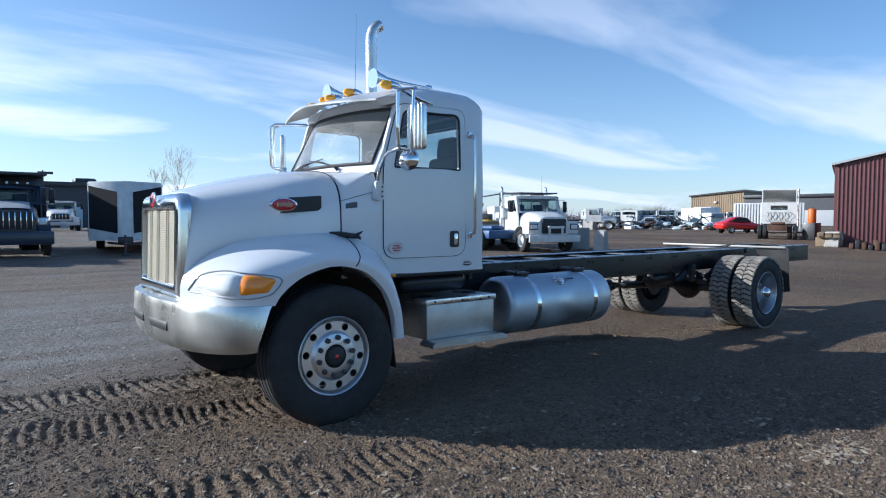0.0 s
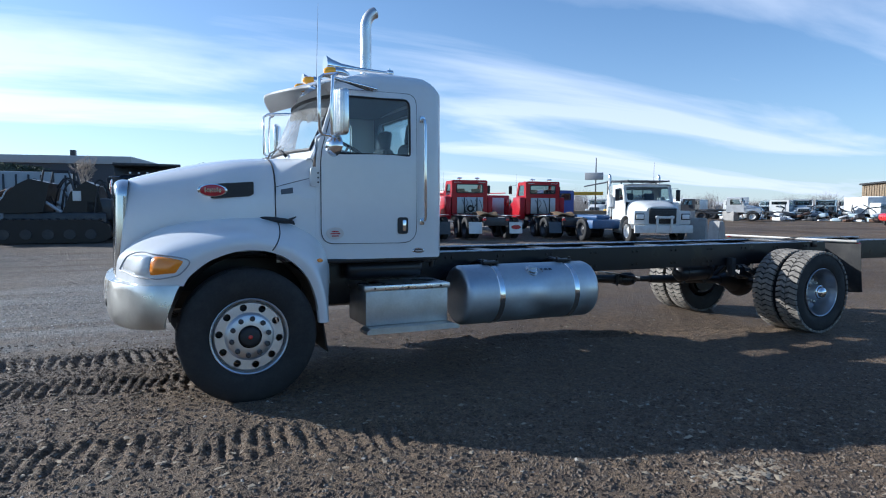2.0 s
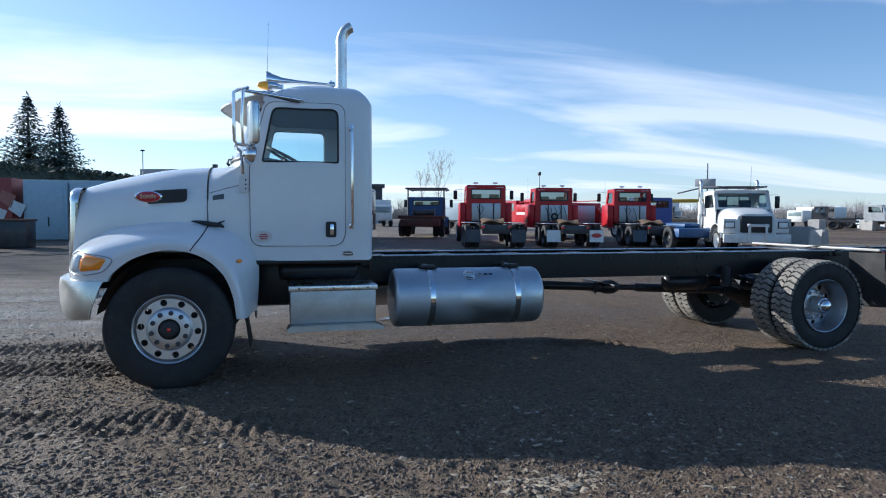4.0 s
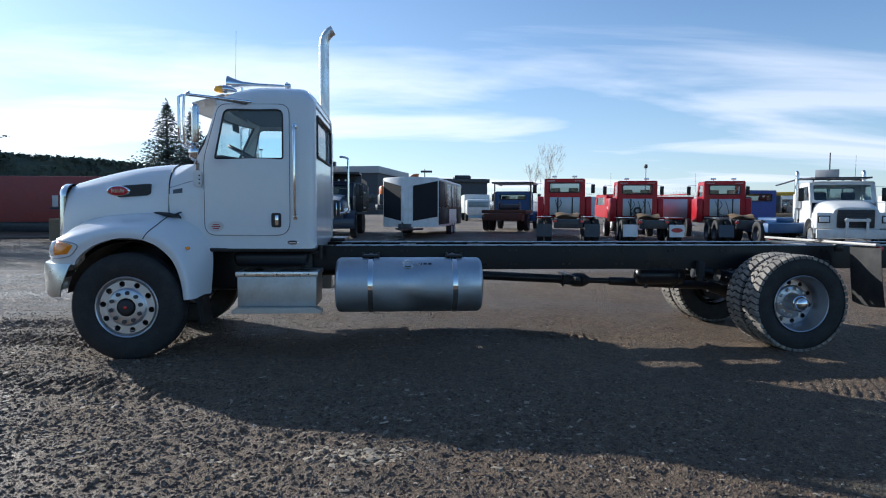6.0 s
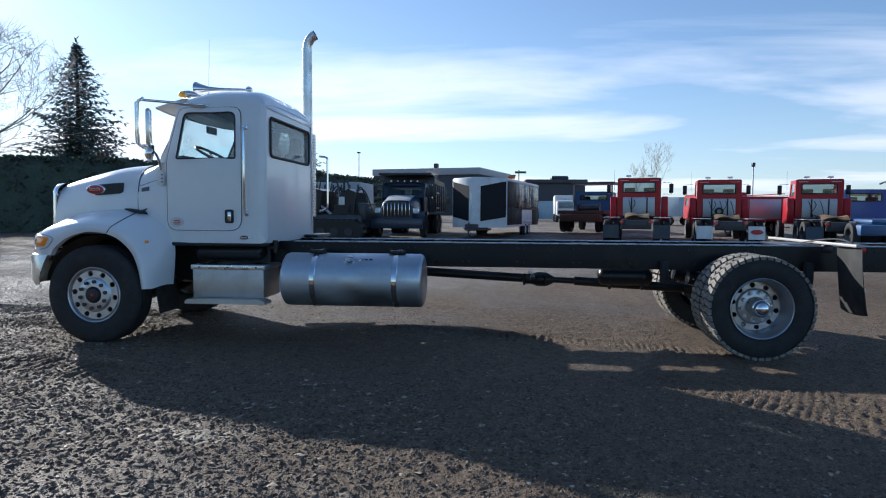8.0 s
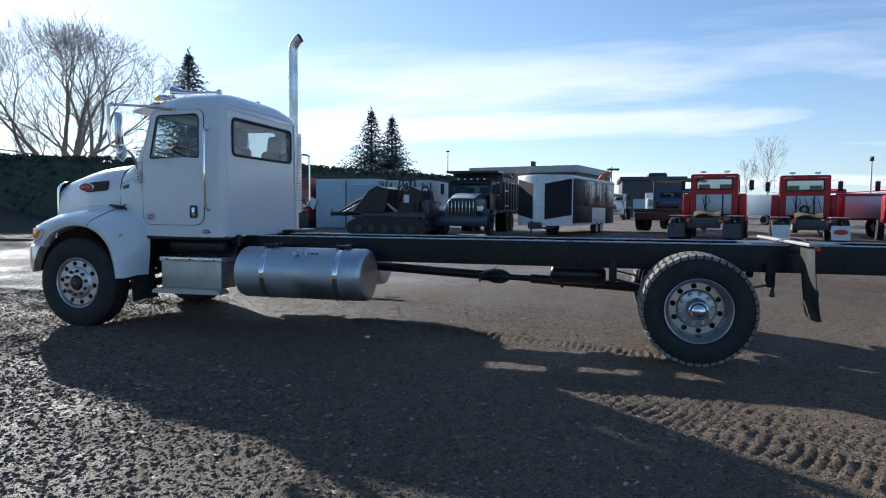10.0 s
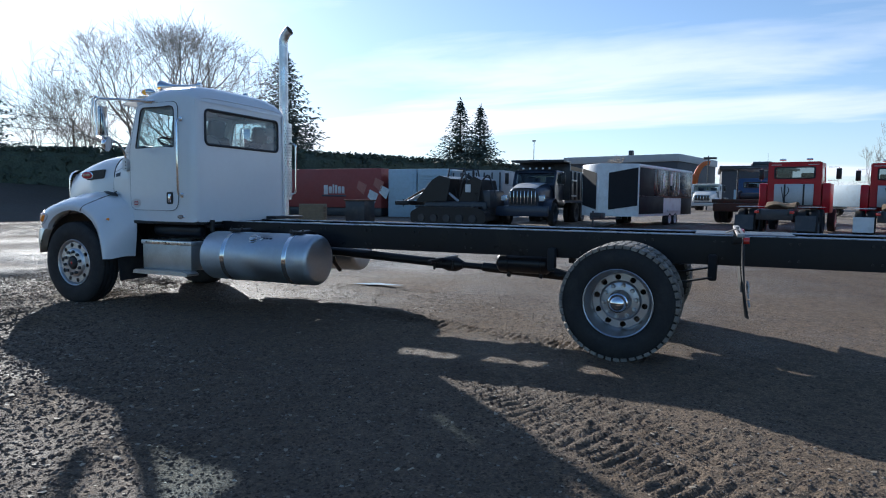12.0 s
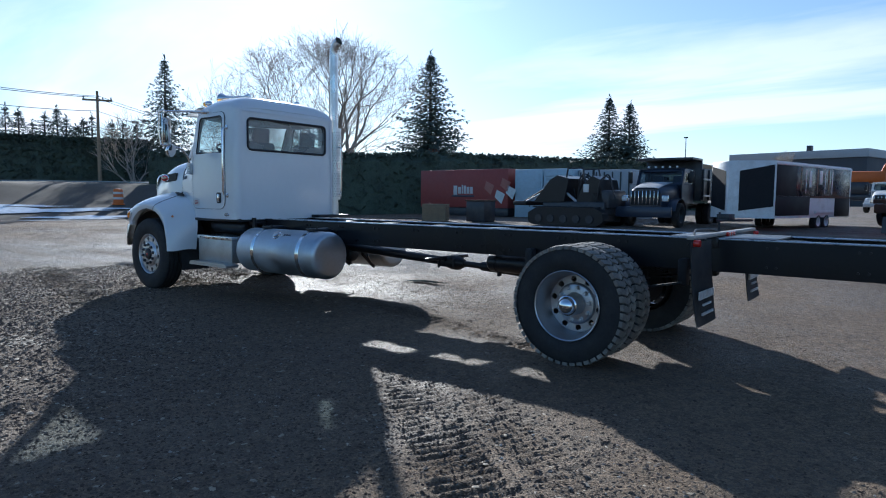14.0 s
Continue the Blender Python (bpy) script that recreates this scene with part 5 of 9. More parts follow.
cab = None
for side in BOTH:
    bm = bm_new()
    holed(bm, SIDE, WINDOW, (1.15, 2.22), side_place(0.0), 0.035, steps=10)
    ob = part("cab_side", sided(bm, side), M_WHITE, truck, smooth=50)
    bm = bm_new()
    holed(bm, DOOR, WINDOW, (1.15, 2.22), side_place(0.010), 0.008, steps=10)
    door = part("door", sided(bm, side), M_WHITE, truck, "closed white cab door with a tall window", smooth=50)
    bm = bm_new()
    tube(bm, [side_place(0.006)(p.x, p.y, 0) for p in DOOR], 0.005, 6, closed=True)
    part("door_gasket", sided(bm, side), M_GASKET, door)
    bm = bm_new()
    tube(bm, [side_place(0.006)(p.x, p.y, 0) for p in WINDOW], 0.010, 6, closed=True)
    part("window_frame", sided(bm, side), M_GASKET, door)
    bm = bm_new()
    vs = [bm.verts.new(side_place(-0.012)(p.x, p.y, 0)) for p in WINDOW]
    bm.faces.new(vs)
    pane = part("window_pane", sided(bm, side), M_GLASS, door, "clear glass pane", smooth=0)
    # handle in a dark recess
    bm = bm_new()
    prism(bm, [tuple(p) for p in rounded([Vector(q) for q in ((1.335, 1.285), (1.435, 1.285), (1.435, 1.435), (1.335, 1.435))], 0.025, 4)], -0.912, -0.89)
    part("handle_plate", sided(bm, side), M_PLASTIC, door)
    bm = bm_new()
    box(bm, 1.372, 1.412, -0.932, -0.908, 1.305, 1.415, 0.012)
    part("door_handle", sided(bm, side), M_CHROME, door, "chrome pull handle")
    bm = bm_new()
    lathe(bm, [(0, -0.004), (0.5, -0.004), (0.5, 0.0)], 28, m=pose(0.765, -0.866, 1.295, 0, 0, 3) @ Matrix.Diagonal((0.157, 1, 0.105, 1)))
    stick = part("sticker", sided(bm, side), M_STICKER, door, "pale oval sticker with small unreadable print")
    bm = bm_new()
    for k in range(3):
        box(bm, 0.722 + 0.012 * abs(k - 1), 0.808 - 0.012 * abs(k - 1), -0.8745, -0.8695, 1.268 + 0.020 * k, 1.277 + 0.020 * k)
    part("sticker_print", sided(bm, side), M_BADGE, stick)
    bm = bm_new()
    lathe(bm, [(0, -0.006), (0.42, -0.006), (0.5, 0.0)], 24, m=pose(1.545, -0.893, 1.128) @ Matrix.Diagonal((0.125, 1, 0.052, 1)))
    plate = part("name_plate", sided(bm, side), M_CHROME, truck, "small oval chrome plate")
    bm = bm_new()
    lathe(bm, [(0, -0.009), (0.40, -0.009), (0.42, -0.006)], 24, m=pose(1.545, -0.893, 1.128) @ Matrix.Diagonal((0.115, 1, 0.044, 1)))
    part("plate_face", sided(bm, side), M_BLACK, plate)
    bm = bm_new()
    box(bm, 1.510, 1.580, -0.9045, -0.9015, 1.122, 1.134)
    part("plate_print", sided(bm, side), M_STICKER, plate)
    # grab rail behind the door
    bm = bm_new()
    pts = [(1.575, -0.885, 2.325), (1.575, -0.955, 2.31), (1.578, -0.965, 2.27), (1.58, -0.965, 1.9), (1.582, -0.965, 1.46), (1.582, -0.955, 1.41), (1.582, -0.885, 1.395)]
    tube(bm, pts, 0.015, 10)
    for z in (2.325, 1.395):
        box(bm, 1.555, 1.60, -0.905, -0.885, z - 0.03, z + 0.03, 0.006)
    part("grab_rail", sided(bm, side), M_CHROME, truck, "chrome grab rail")
    # cowl panel between hood and door
    bm = bm_new()
    f = lambda u, v: (HOOD_REAR + 0.343 * u, -(0.795 + 0.045 * u) , 1.05 + 0.575 * v)
    sheet(bm, f, 6, 12, 0.02)
    part("cowl_panel", sided(bm, side), M_WHITE, truck)
    bm = bm_new()
    tube(bm, [hood_point(HOOD_REAR, v, 0.003) for v in [0.002 + 0.496 * k / 20 for k in range(21)]], 0.005, 6)
    part("hood_gap", sided(bm, side), M_GASKET, truck)

# rear wall and window
bm = bm_new()
holed(bm, REAR, REARWIN, (0, 2.24), lambda u, v, d: (CAB_REAR - 0.012 - d, u, v), 0.03, steps=8)
rear_wall = part("cab_back", bm, M_WHITE, truck, "white cab back wall with a wide window")
bm = bm_new()
tube(bm, [(CAB_REAR - 0.006, p.x, p.y) for p in REARWIN], 0.016, 8, closed=True)
part("rear_window_frame", bm, M_GASKET, rear_wall)
bm = bm_new()
bm.faces.new([bm.verts.new((CAB_REAR - 0.03, p.x, p.y)) for p in REARWIN])
pane = part("rear_pane", bm, M_REARGLASS, rear_wall, "tinted rear window with a pale film", smooth=0)
for side in BOTH:
    bm = bm_new()
    tube(bm, [(CAB_REAR - 0.034 - 0.03 * (k == 0) - 0.0, -side * (0.843 - 0.01), 1.10 + 0.245 * k) for k in range(7)], 0.028, 8)
    part("cab_corner", bm, M_WHITE, truck)
bm = bm_new()
box(bm, 0.60, CAB_REAR - 0.02, -0.86, 0.86, 1.03, 1.07, 0.01)
part("cab_floor", bm, M_BLACK, truck)
for y in (-0.42, 0.42):
    bm = bm_new()
    box(bm, 1.60, 1.75, y - 0.10, y + 0.10, 0.98, 1.06, 0.02)
    box(bm, 1.70, 1.80, min(y, y * 1.55), max(y, y * 1.55), 0.99, 1.03, 0.008)
    tube(bm, [(1.80, y * 1.5, 1.09), (1.80, y * 1.5, 0.95)], 0.03, 10)
    part("cab_mount", bm, M_BLACK, truck)

# roof
def roof_top(x):
    if x < 1.25:
        return 2.625 + 0.155 * (1 - ((1.25 - x) / 0.50) ** 2)
    return 2.78 - 0.012 * ((x - 1.25) / 0.4) ** 2 - 0.17 * max(0, (x - 1.60) / 0.185) ** 2.6


bm = bm_new()
xs = [0.775, 0.79, 0.83, 0.9, 1.0, 1.1, 1.2, 1.3, 1.4, 1.5, 1.58, 1.64, 1.69, 1.73, 1.755, 1.772, 1.783]
loops = []
for x in xs:
    top = roof_top(max(x, 0.80))
    base = 2.545
    hw = side_y(max(x, 0.6), 2.55)
    loop = []
    for k in range(41):
        a = math.pi * k / 40
        c, s = math.cos(a), math.sin(a)
        loop.append((x, -hw * math.copysign(abs(c) ** 0.52, c), base + (top - base) * abs(s) ** 0.62))
    loops.append(loop)
rings(bm, loops, closed=False)
bm.faces.new([v for v in bm.verts if abs(v.co.x - 1.783) < 1e-5])
bm.faces.new([v for v in bm.verts if abs(v.co.x - 0.775) < 1e-5])
roof = part("cab_roof", bm, M_WHITE, truck, "domed white cab roof", smooth=60)
bm = bm_new()
tube(bm, [(1.775, 0.80 * math.copysign(abs(math.cos(a)) ** 0.5, -math.cos(a)), 2.56 + 0.05 * math.sin(a)) for a in (math.pi * k / 20 for k in range(21))], 0.010, 6)
part("drip_rail", bm, M_WHITE, roof)

# windscreen
def screen(u, v, lift=0.0):
    s = 2 * u - 1
    half = 0.855 - 0.055 * v
    z = 1.985 + 0.555 * v
    x = 0.43 + 0.22 * v + (0.145 + 0.07 * v) * abs(s) ** 2.3
    return Vector((x - lift, s * half, z))


bm = bm_new()
sheet(bm, lambda u, v: screen(0.035 + 0.93 * u, 0.06 + 0.88 * v), 24, 6)
glass = part("windscreen", bm, M_SCREEN, truck, "curved clear windscreen")
glass.visible_shadow = False
bm = bm_new()
edge = [screen(0.035 + 0.93 * t, 0.06) for t in (k / 16 for k in range(17))] + [screen(0.965, 0.06 + 0.88 * t) for t in (k / 8 for k in range(1, 8))] + \
       [screen(0.965 - 0.93 * t, 0.94) for t in (k / 16 for k in range(17))] + [screen(0.035, 0.94 - 0.88 * t) for t in (k / 8 for k in range(1, 8))]
tube(bm, edge, 0.017, 6, closed=True)
part("windscreen_seal", bm, M_GASKET, glass)
for u0, u1, v0, v1, nm in ((0, 0.037, -0.08, 1.08, "pillar"), (0.963, 1, -0.08, 1.08, "pillar"), (0.03, 0.97, -0.10, 0.063, "cowl_top"), (0.03, 0.97, 0.937, 1.10, "screen_header")):
    bm = bm_new()
    sheet(bm, lambda u, v: screen(u0 + (u1 - u0) * u, v0 + (v1 - v0) * v, -0.004), 24 if u1 - u0 > 0.5 else 4, 8 if u1 - u0 < 0.5 else 3, 0.02)
    part(nm, bm, M_WHITE, truck)
def cowl_point(u, v):
    """From the rear edge of the hood on to the foot of the screen and round to the pillars."""
    a = hood_point(HOOD_REAR + 0.003, 0.06 + 0.88 * u) - Vector((0, 0, 0.006))
    y = a.y * 0.852 / 0.79
    q = min(1, abs(y) / 0.855)
    m = 1 - smoothstep(0.93, 1.0, q)
    if a.z > 1.80:
        m = max(m, smoothstep(1.80, 1.90, a.z))
    b = Vector(((0.445 + 0.145 * q ** 2.3) * m + 0.61 * (1 - m), y, 1.955 * m + a.z * (1 - m)))
    return a.lerp(b, v) + Vector((0, 0, 0.008 * math.sin(math.pi * v) * math.sin(math.pi * u)))


bm = bm_new()
sheet(bm, cowl_point, 50, 6)
part("cowl", bm, M_WHITE, truck, smooth=50)
for side in BOTH:
    bm = bm_new()
    tube(bm, [cowl_point(0.075, 0.02 + 0.95 * k / 8) + Vector((0, -0.002, 0)) for k in range(9)], 0.0022, 5)
    part("cowl_seam", sided(bm, side), M_GASKET, truck)
    bm = bm_new()
    sheet(bm, lambda u, v: cowl_point(0.026 + 0.026 * v, 0.12 + 0.30 * u) + Vector((0, -0.006, 0)), 4, 3, 0.005)
    part("side_plate", sided(bm, side), M_GREY, truck, "small bright maker's plate")
# pillar fill between screen and side
for side in BOTH:
    bm = bm_new()
    sheet(bm, lambda u, v: screen(0.0, -0.08 + 1.16 * v).lerp(Vector((0.625 + 0.185 * max(0, v - 0.02), -side_y(0.7, 1.95 + 0.6 * v), 1.95 + 0.60 * v)), u), 4, 10)
    part("pillar_side", sided(bm, side), M_WHITE, truck)
# wipers
for y0, y1 in ((-0.42, -0.05), (0.42, 0.08)):
    bm = bm_new()
    piv = screen(0.5 + y0 / 1.7, 0.02, 0.04)
    tip = screen(0.5 + y1 / 1.7, 0.16, 0.022)
    tube(bm, [piv + Vector((0.02, 0, -0.02)), piv, piv.lerp(tip, 0.6) + Vector((-0.015, 0, 0.012)), tip], [0.016, 0.012, 0.007, 0.006], 6)
    a, b = screen(0.5 + (y1 - 0.22 * (1 if y1 < 0 else -1)) / 1.7, 0.09, 0.02), screen(0.5 + (y1 + 0.20 * (1 if y1 < 0 else -1)) / 1.7, 0.20, 0.02)
    tube(bm, [a, a.lerp(b, 0.5) + Vector((-0.006, 0, 0.004)), b], 0.006, 5)
    part("wiper", bm, M_PLASTIC, truck)
# sun visor over the screen
bm = bm_new()
def visor(u, v):
    s = 2 * u - 1
    edge = Vector((0.33 + 0.22 * abs(s) ** 1.4, s * 0.885, 2.585 - 0.035 * abs(s) ** 1.4))
    if v < 0.25:
        q = v / 0.25
        return edge + Vector((0.004 * (1 - q), 0, -0.016 * (1 - q)))
    q = (v - 0.25) / 0.75
    return edge.lerp(Vector((0.77 + 0.08 * abs(s) ** 2.2, s * 0.855, 2.708 - 0.060 * abs(s) ** 2.4)), q)
sheet(bm, visor, 32, 8, 0.006)
part("sun_visor", bm, M_VISOR, truck, "satin stainless sun visor", smooth=60)

# marker lamps, horns and aerial on the roof
for y in (-0.69, -0.15, 0.22, 0.36, 0.70):
    x = 0.73 + 0.05 * (abs(y) / 0.62) ** 2
    z = 2.694 - 0.006 * (abs(y) / 0.62) ** 2
    bm = bm_new()
    lathe(bm, [(0, -0.075), (0.020, -0.068), (0.036, -0.045), (0.042, 0.0), (0.040, 0.03), (0.0, 0.034)], 16, m=pose(x, y, z + 0.035, 0, 0, -90))
    part("marker_lamp", bm, M_TOPAMBER, roof, "amber roof marker lamp")
    bm = bm_new()
    tube(bm, [(x + 0.025, y, z + 0.037), (x + 0.06, y, z + 0.037), (x + 0.10, y, z + 0.033), (x + 0.16, y, z + 0.02)], [0.043, 0.042, 0.034, 0.012], 14)
    part("lamp_housing", bm, M_CHROME, roof)
for y in (-0.44, 0.44):
    bm = bm_new()
    z = 2.825
    pts = [(0.80, y, z), (0.81, y, z), (0.86, y, z), (0.95, y, z - 0.002), (1.10, y, z - 0.006), (1.42, y, z - 0.014)]
    tube(bm, pts, [0.088, 0.086, 0.062, 0.034, 0.021, 0.015], 24)
    tube(bm, [(1.40, y, z - 0.014), (1.41, y, z - 0.014), (1.46, y, z - 0.014), (1.47, y, z - 0.014)], [0.02, 0.032, 0.032, 0.02], 14)
    tube(bm, [(0.95, y, z), (0.95, y, z - 0.09)], 0.012, 8)
    tube(bm, [(1.43, y, z + 0.03), (1.43, y, z - 0.07)], 0.013, 8)
    part("air_horn", bm, M_CHROME, roof, "long chrome trumpet horn")
bm = bm_new()
tube(bm, [(0.80, -0.13, 2.62), (0.80, -0.13, 2.80), (0.82, -0.13, 3.48)], [0.010, 0.0024, 0.0012], 5)
part("aerial", bm, M_GREY, truck)

# mirrors on tubular loops, both sides
def inboard(bm):
    """Draws the outer loop and heads a little forwards and in."""
    for v in bm.verts:
        k = min(1, max(0, (-0.95 - v.co.y) / 0.2))
        v.co += Vector((-0.04, 0.065, 0)) * k
    return bm


for side in BOTH:
    bm = bm_new()
    loop = [(1.14, -0.88, 2.565), (0.80, -1.15, 2.575), (0.62, -1.28, 2.575), (0.575, -1.30, 2.545), (0.575, -1.30, 2.30), (0.58, -1.30, 2.13), (0.60, -1.29, 2.105), (0.70, -1.29, 2.095)]
    tube(bm, loop, 0.015, 10)
    tube(bm, [(0.70, -1.38, 2.575), (0.66, -1.40, 2.55), (0.645, -1.40, 2.3), (0.655, -1.38, 2.10), (0.70, -1.30, 2.085)], 0.013, 10)
    tube(bm, [(0.62, -1.28, 2.575), (0.70, -1.38, 2.578)], 0.013, 8)
    tube(bm, curve([(0.60, -1.29, 2.105), (0.585, -1.20, 2.09), (0.585, -1.0, 2.06), (0.585, -0.89, 1.96), (0.585, -0.86, 1.86), (0.585, -0.855, 1.76)], 5), 0.015, 10)
    tube(bm, [(0.80, -1.15, 2.575), (1.10, -0.885, 2.545)], 0.012, 8)
    arm = part("mirror_arm", sided(inboard(bm), side), M_CHROME, truck, "chrome tubular mirror bracket")
    bm = bm_new()
    body = [Vector(p) for p in ((0.0, -0.10), (0.085, -0.075), (0.10, 0.0), (0.085, 0.075), (0.0, 0.10), (-0.012, 0.0))]
    sec = [Vector((0.0, -0.085)), Vector((0.0, 0.085))] + [Vector((0.004 + 0.034 * math.sin(math.pi * k / 40) ** 0.5 + 0.005 * math.cos(math.pi * k / 2.5), 0.085 * math.cos(math.pi * k / 40))) for k in range(2, 39)]
    loops = []
    for z, k in ((2.100, 0.75), (2.108, 0.92), (2.13, 1.0), (2.44, 1.0), (2.462, 0.92), (2.47, 0.75)):
        loops.append([Matrix.Rotation(radians(25), 3, "Z") @ Vector((-p.x * k, p.y * k, 0)) + Vector((0.745, -1.33, z)) for p in sec])
    rings(bm, loops)
    head = part("mirror_head", sided(inboard(bm), side), M_BUMPER, truck, "ribbed bright upright mirror housing", smooth=60)
    bm = bm_new()
    box(bm, -0.004, 0.004, -0.076, 0.076, 2.12, 2.452, 0.003, m=pose(0.756, -1.326, 0, 0, 0, 25))
    part("mirror_glass", sided(inboard(bm), side), M_CHROME, head)
    bm = bm_new()
    lathe(bm, [(0, 0.055), (0.035, 0.05), (0.065, 0.035), (0.088, 0.0), (0.092, -0.02), (0.085, -0.028), (0, -0.03)], 24, m=pose(0.70, -1.26, 2.025, 8, 0, 115))
    part("spot_mirror", sided(inboard(bm), side), M_CHROME, truck, "small round convex mirror")
    bm = bm_new()
    prism(bm, [tuple(p) for p in rounded([Vector(q) for q in ((0.550, 1.70), (0.63, 1.70), (0.63, 1.83), (0.60, 1.87), (0.550, 1.86))], 0.025, 3)], -0.885, -0.83)
    brk = part("mirror_bracket", sided(bm, side), M_OLDWHITE, truck)
    for z in (1.735, 1.775, 1.815):
        bm = bm_new()
        cyl(bm, (0.612, -0.885, z), (0.612, -0.893, z), 0.008, 8)
        part("bracket_bolt", sided(bm, side), M_DARK, brk)

# exhaust stack with a perforated shield behind the cab
bm = bm_new()
pts = [(1.675, 0.985, 0.75), (1.675, 0.985, 1.2), (1.675, 0.985, 2.4), (1.675, 0.985, 3.55)] + [(1.675 + 0.16 * (1 - math.cos(a)), 0.985, 3.62 + 0.20 * math.sin(a)) for a in (radians(15 * k) for k in range(0, 6))]
tube(bm, pts, 0.066, 24, caps=False)
stack = part("exhaust_pipe", bm, M_DULLCHROME, truck, "tall chromed exhaust stack with a curved tip")
bm = bm_new()
sheet(bm, lambda u, v: (1.675 + 0.105 * math.cos(radians(-60 + 300 * u)), 0.995 + 0.105 * math.sin(radians(-60 + 300 * u)) , 1.35 + 1.12 * v), 22, 2, 0.003)
shield = part("heat_shield", bm, M_DULLCHROME, stack, "perforated bright exhaust shield")
bm = bm_new()
for i in range(14):
    for k in range(26):
        a = radians(-55 + 290 * (i + 0.5 * (k % 2)) / 14)
        p = Vector((1.675 + 0.1065 * math.cos(a), 0.995 + 0.1065 * math.sin(a), 1.40 + 0.04 * k))
        bmesh.ops.create_circle(bm, cap_ends=True, segments=6, radius=0.008, matrix=Matrix.Translation(p) @ Vector((math.cos(a), math.sin(a), 0)).to_track_quat("Z", "Y").to_matrix().to_4x4())
tagged(part("shield_holes", bm, M_PLASTIC, shield, smooth=0), kind="stuff")
bm = bm_new()
tube(bm, curve([(1.88, 0.84, 2.16), (1.98, 0.84, 2.14), (1.99, 0.84, 2.05), (1.99, 0.84, 1.6), (1.98, 0.84, 1.46), (1.88, 0.84, 1.42)], 4), 0.014, 8)
part("grab_handle", bm, M_CHROME, truck)
bm = bm_new()
box(bm, 1.80, 1.98, 0.40, 1.03, 1.08, 1.12, 0.01)
part("stack_stand", bm, M_BLACK, truck)

# -- inside the cab --
bm = bm_new()
prism(bm, [(0.62, 1.07), (0.95, 1.07), (0.93, 1.6), (1.0, 1.88), (0.95, 2.01), (0.82, 2.03), (0.60, 2.02)], -0.80, 0.80)
part("dashboard", bm, M_GREY, truck)
for y in (-0.42, 0.42):
    bm = bm_new()
    box(bm, 1.14, 1.62, y - 0.24, y + 0.24, 1.38, 1.56, 0.06, 3)
    box(bm, 1.52, 1.66, y - 0.23, y + 0.23, 1.52, 2.12, 0.06, 3, m=pose(0.30, 0, 0) @ pose(1.59, 0, 1.5, 0, 8, 0) @ pose(-1.89, 0, -1.5))
    box(bm, 1.54, 1.64, y - 0.13, y + 0.13, 2.10, 2.32, 0.04, 3, m=pose(0.30, 0, 0) @ pose(1.59, 0, 1.5, 0, 8, 0) @ pose(-1.89, 0, -1.5))
    box(bm, 1.22, 1.54, y - 0.18, y + 0.18, 1.07, 1.38, 0.02)
    part("cab_seat", bm, M_SEAT, truck)
bm = bm_new()
m = pose(1.0, -0.42, 2.055, 0, 28, 0)
tube(bm, [m @ Vector((0.225 * math.cos(a), 0.225 * math.sin(a), 0)) for a in (2 * math.pi * k / 32 for k in range(32))], 0.016, 8, closed=True)
for a in (0.3, 2.4, 4.5):
    tube(bm, [m @ Vector((0, 0, -0.03)), m @ Vector((0.22 * math.cos(a), 0.22 * math.sin(a), 0))], 0.012, 6)
tube(bm, [m @ Vector((0, 0, -0.02)), m @ Vector((0, 0, -0.30))], 0.035, 10)
part("steering_wheel", bm, M_PLASTIC, truck)
bm = bm_new()
sheet(bm, lambda u, v: (0.80 + 0.93 * u, -0.80 + 1.6 * v, 2.53 + 0.12 * math.sin(math.pi * v) * (0.35 + 0.65 * math.sin(math.pi * min(1, u + 0.15)))), 10, 12)
part("headliner", bm, M_GREY, truck)
bm = bm_new()
holed(bm, rounded([Vector(p) for p in ((-0.80, 1.07), (0.80, 1.07), (0.80, 2.53), (-0.80, 2.53))], 0.02, 2), REARWIN, (0, 2.24), lambda u, v, d: (CAB_REAR - 0.065 - d, u, v), 0.01, steps=4)
part("back_liner", bm, M_GREY, truck)
bm = bm_new()
box(bm, 0.76, 0.78, -0.13, 0.13, 2.36, 2.45, 0.01)
part("cab_mirror", bm, M_GREY, truck)

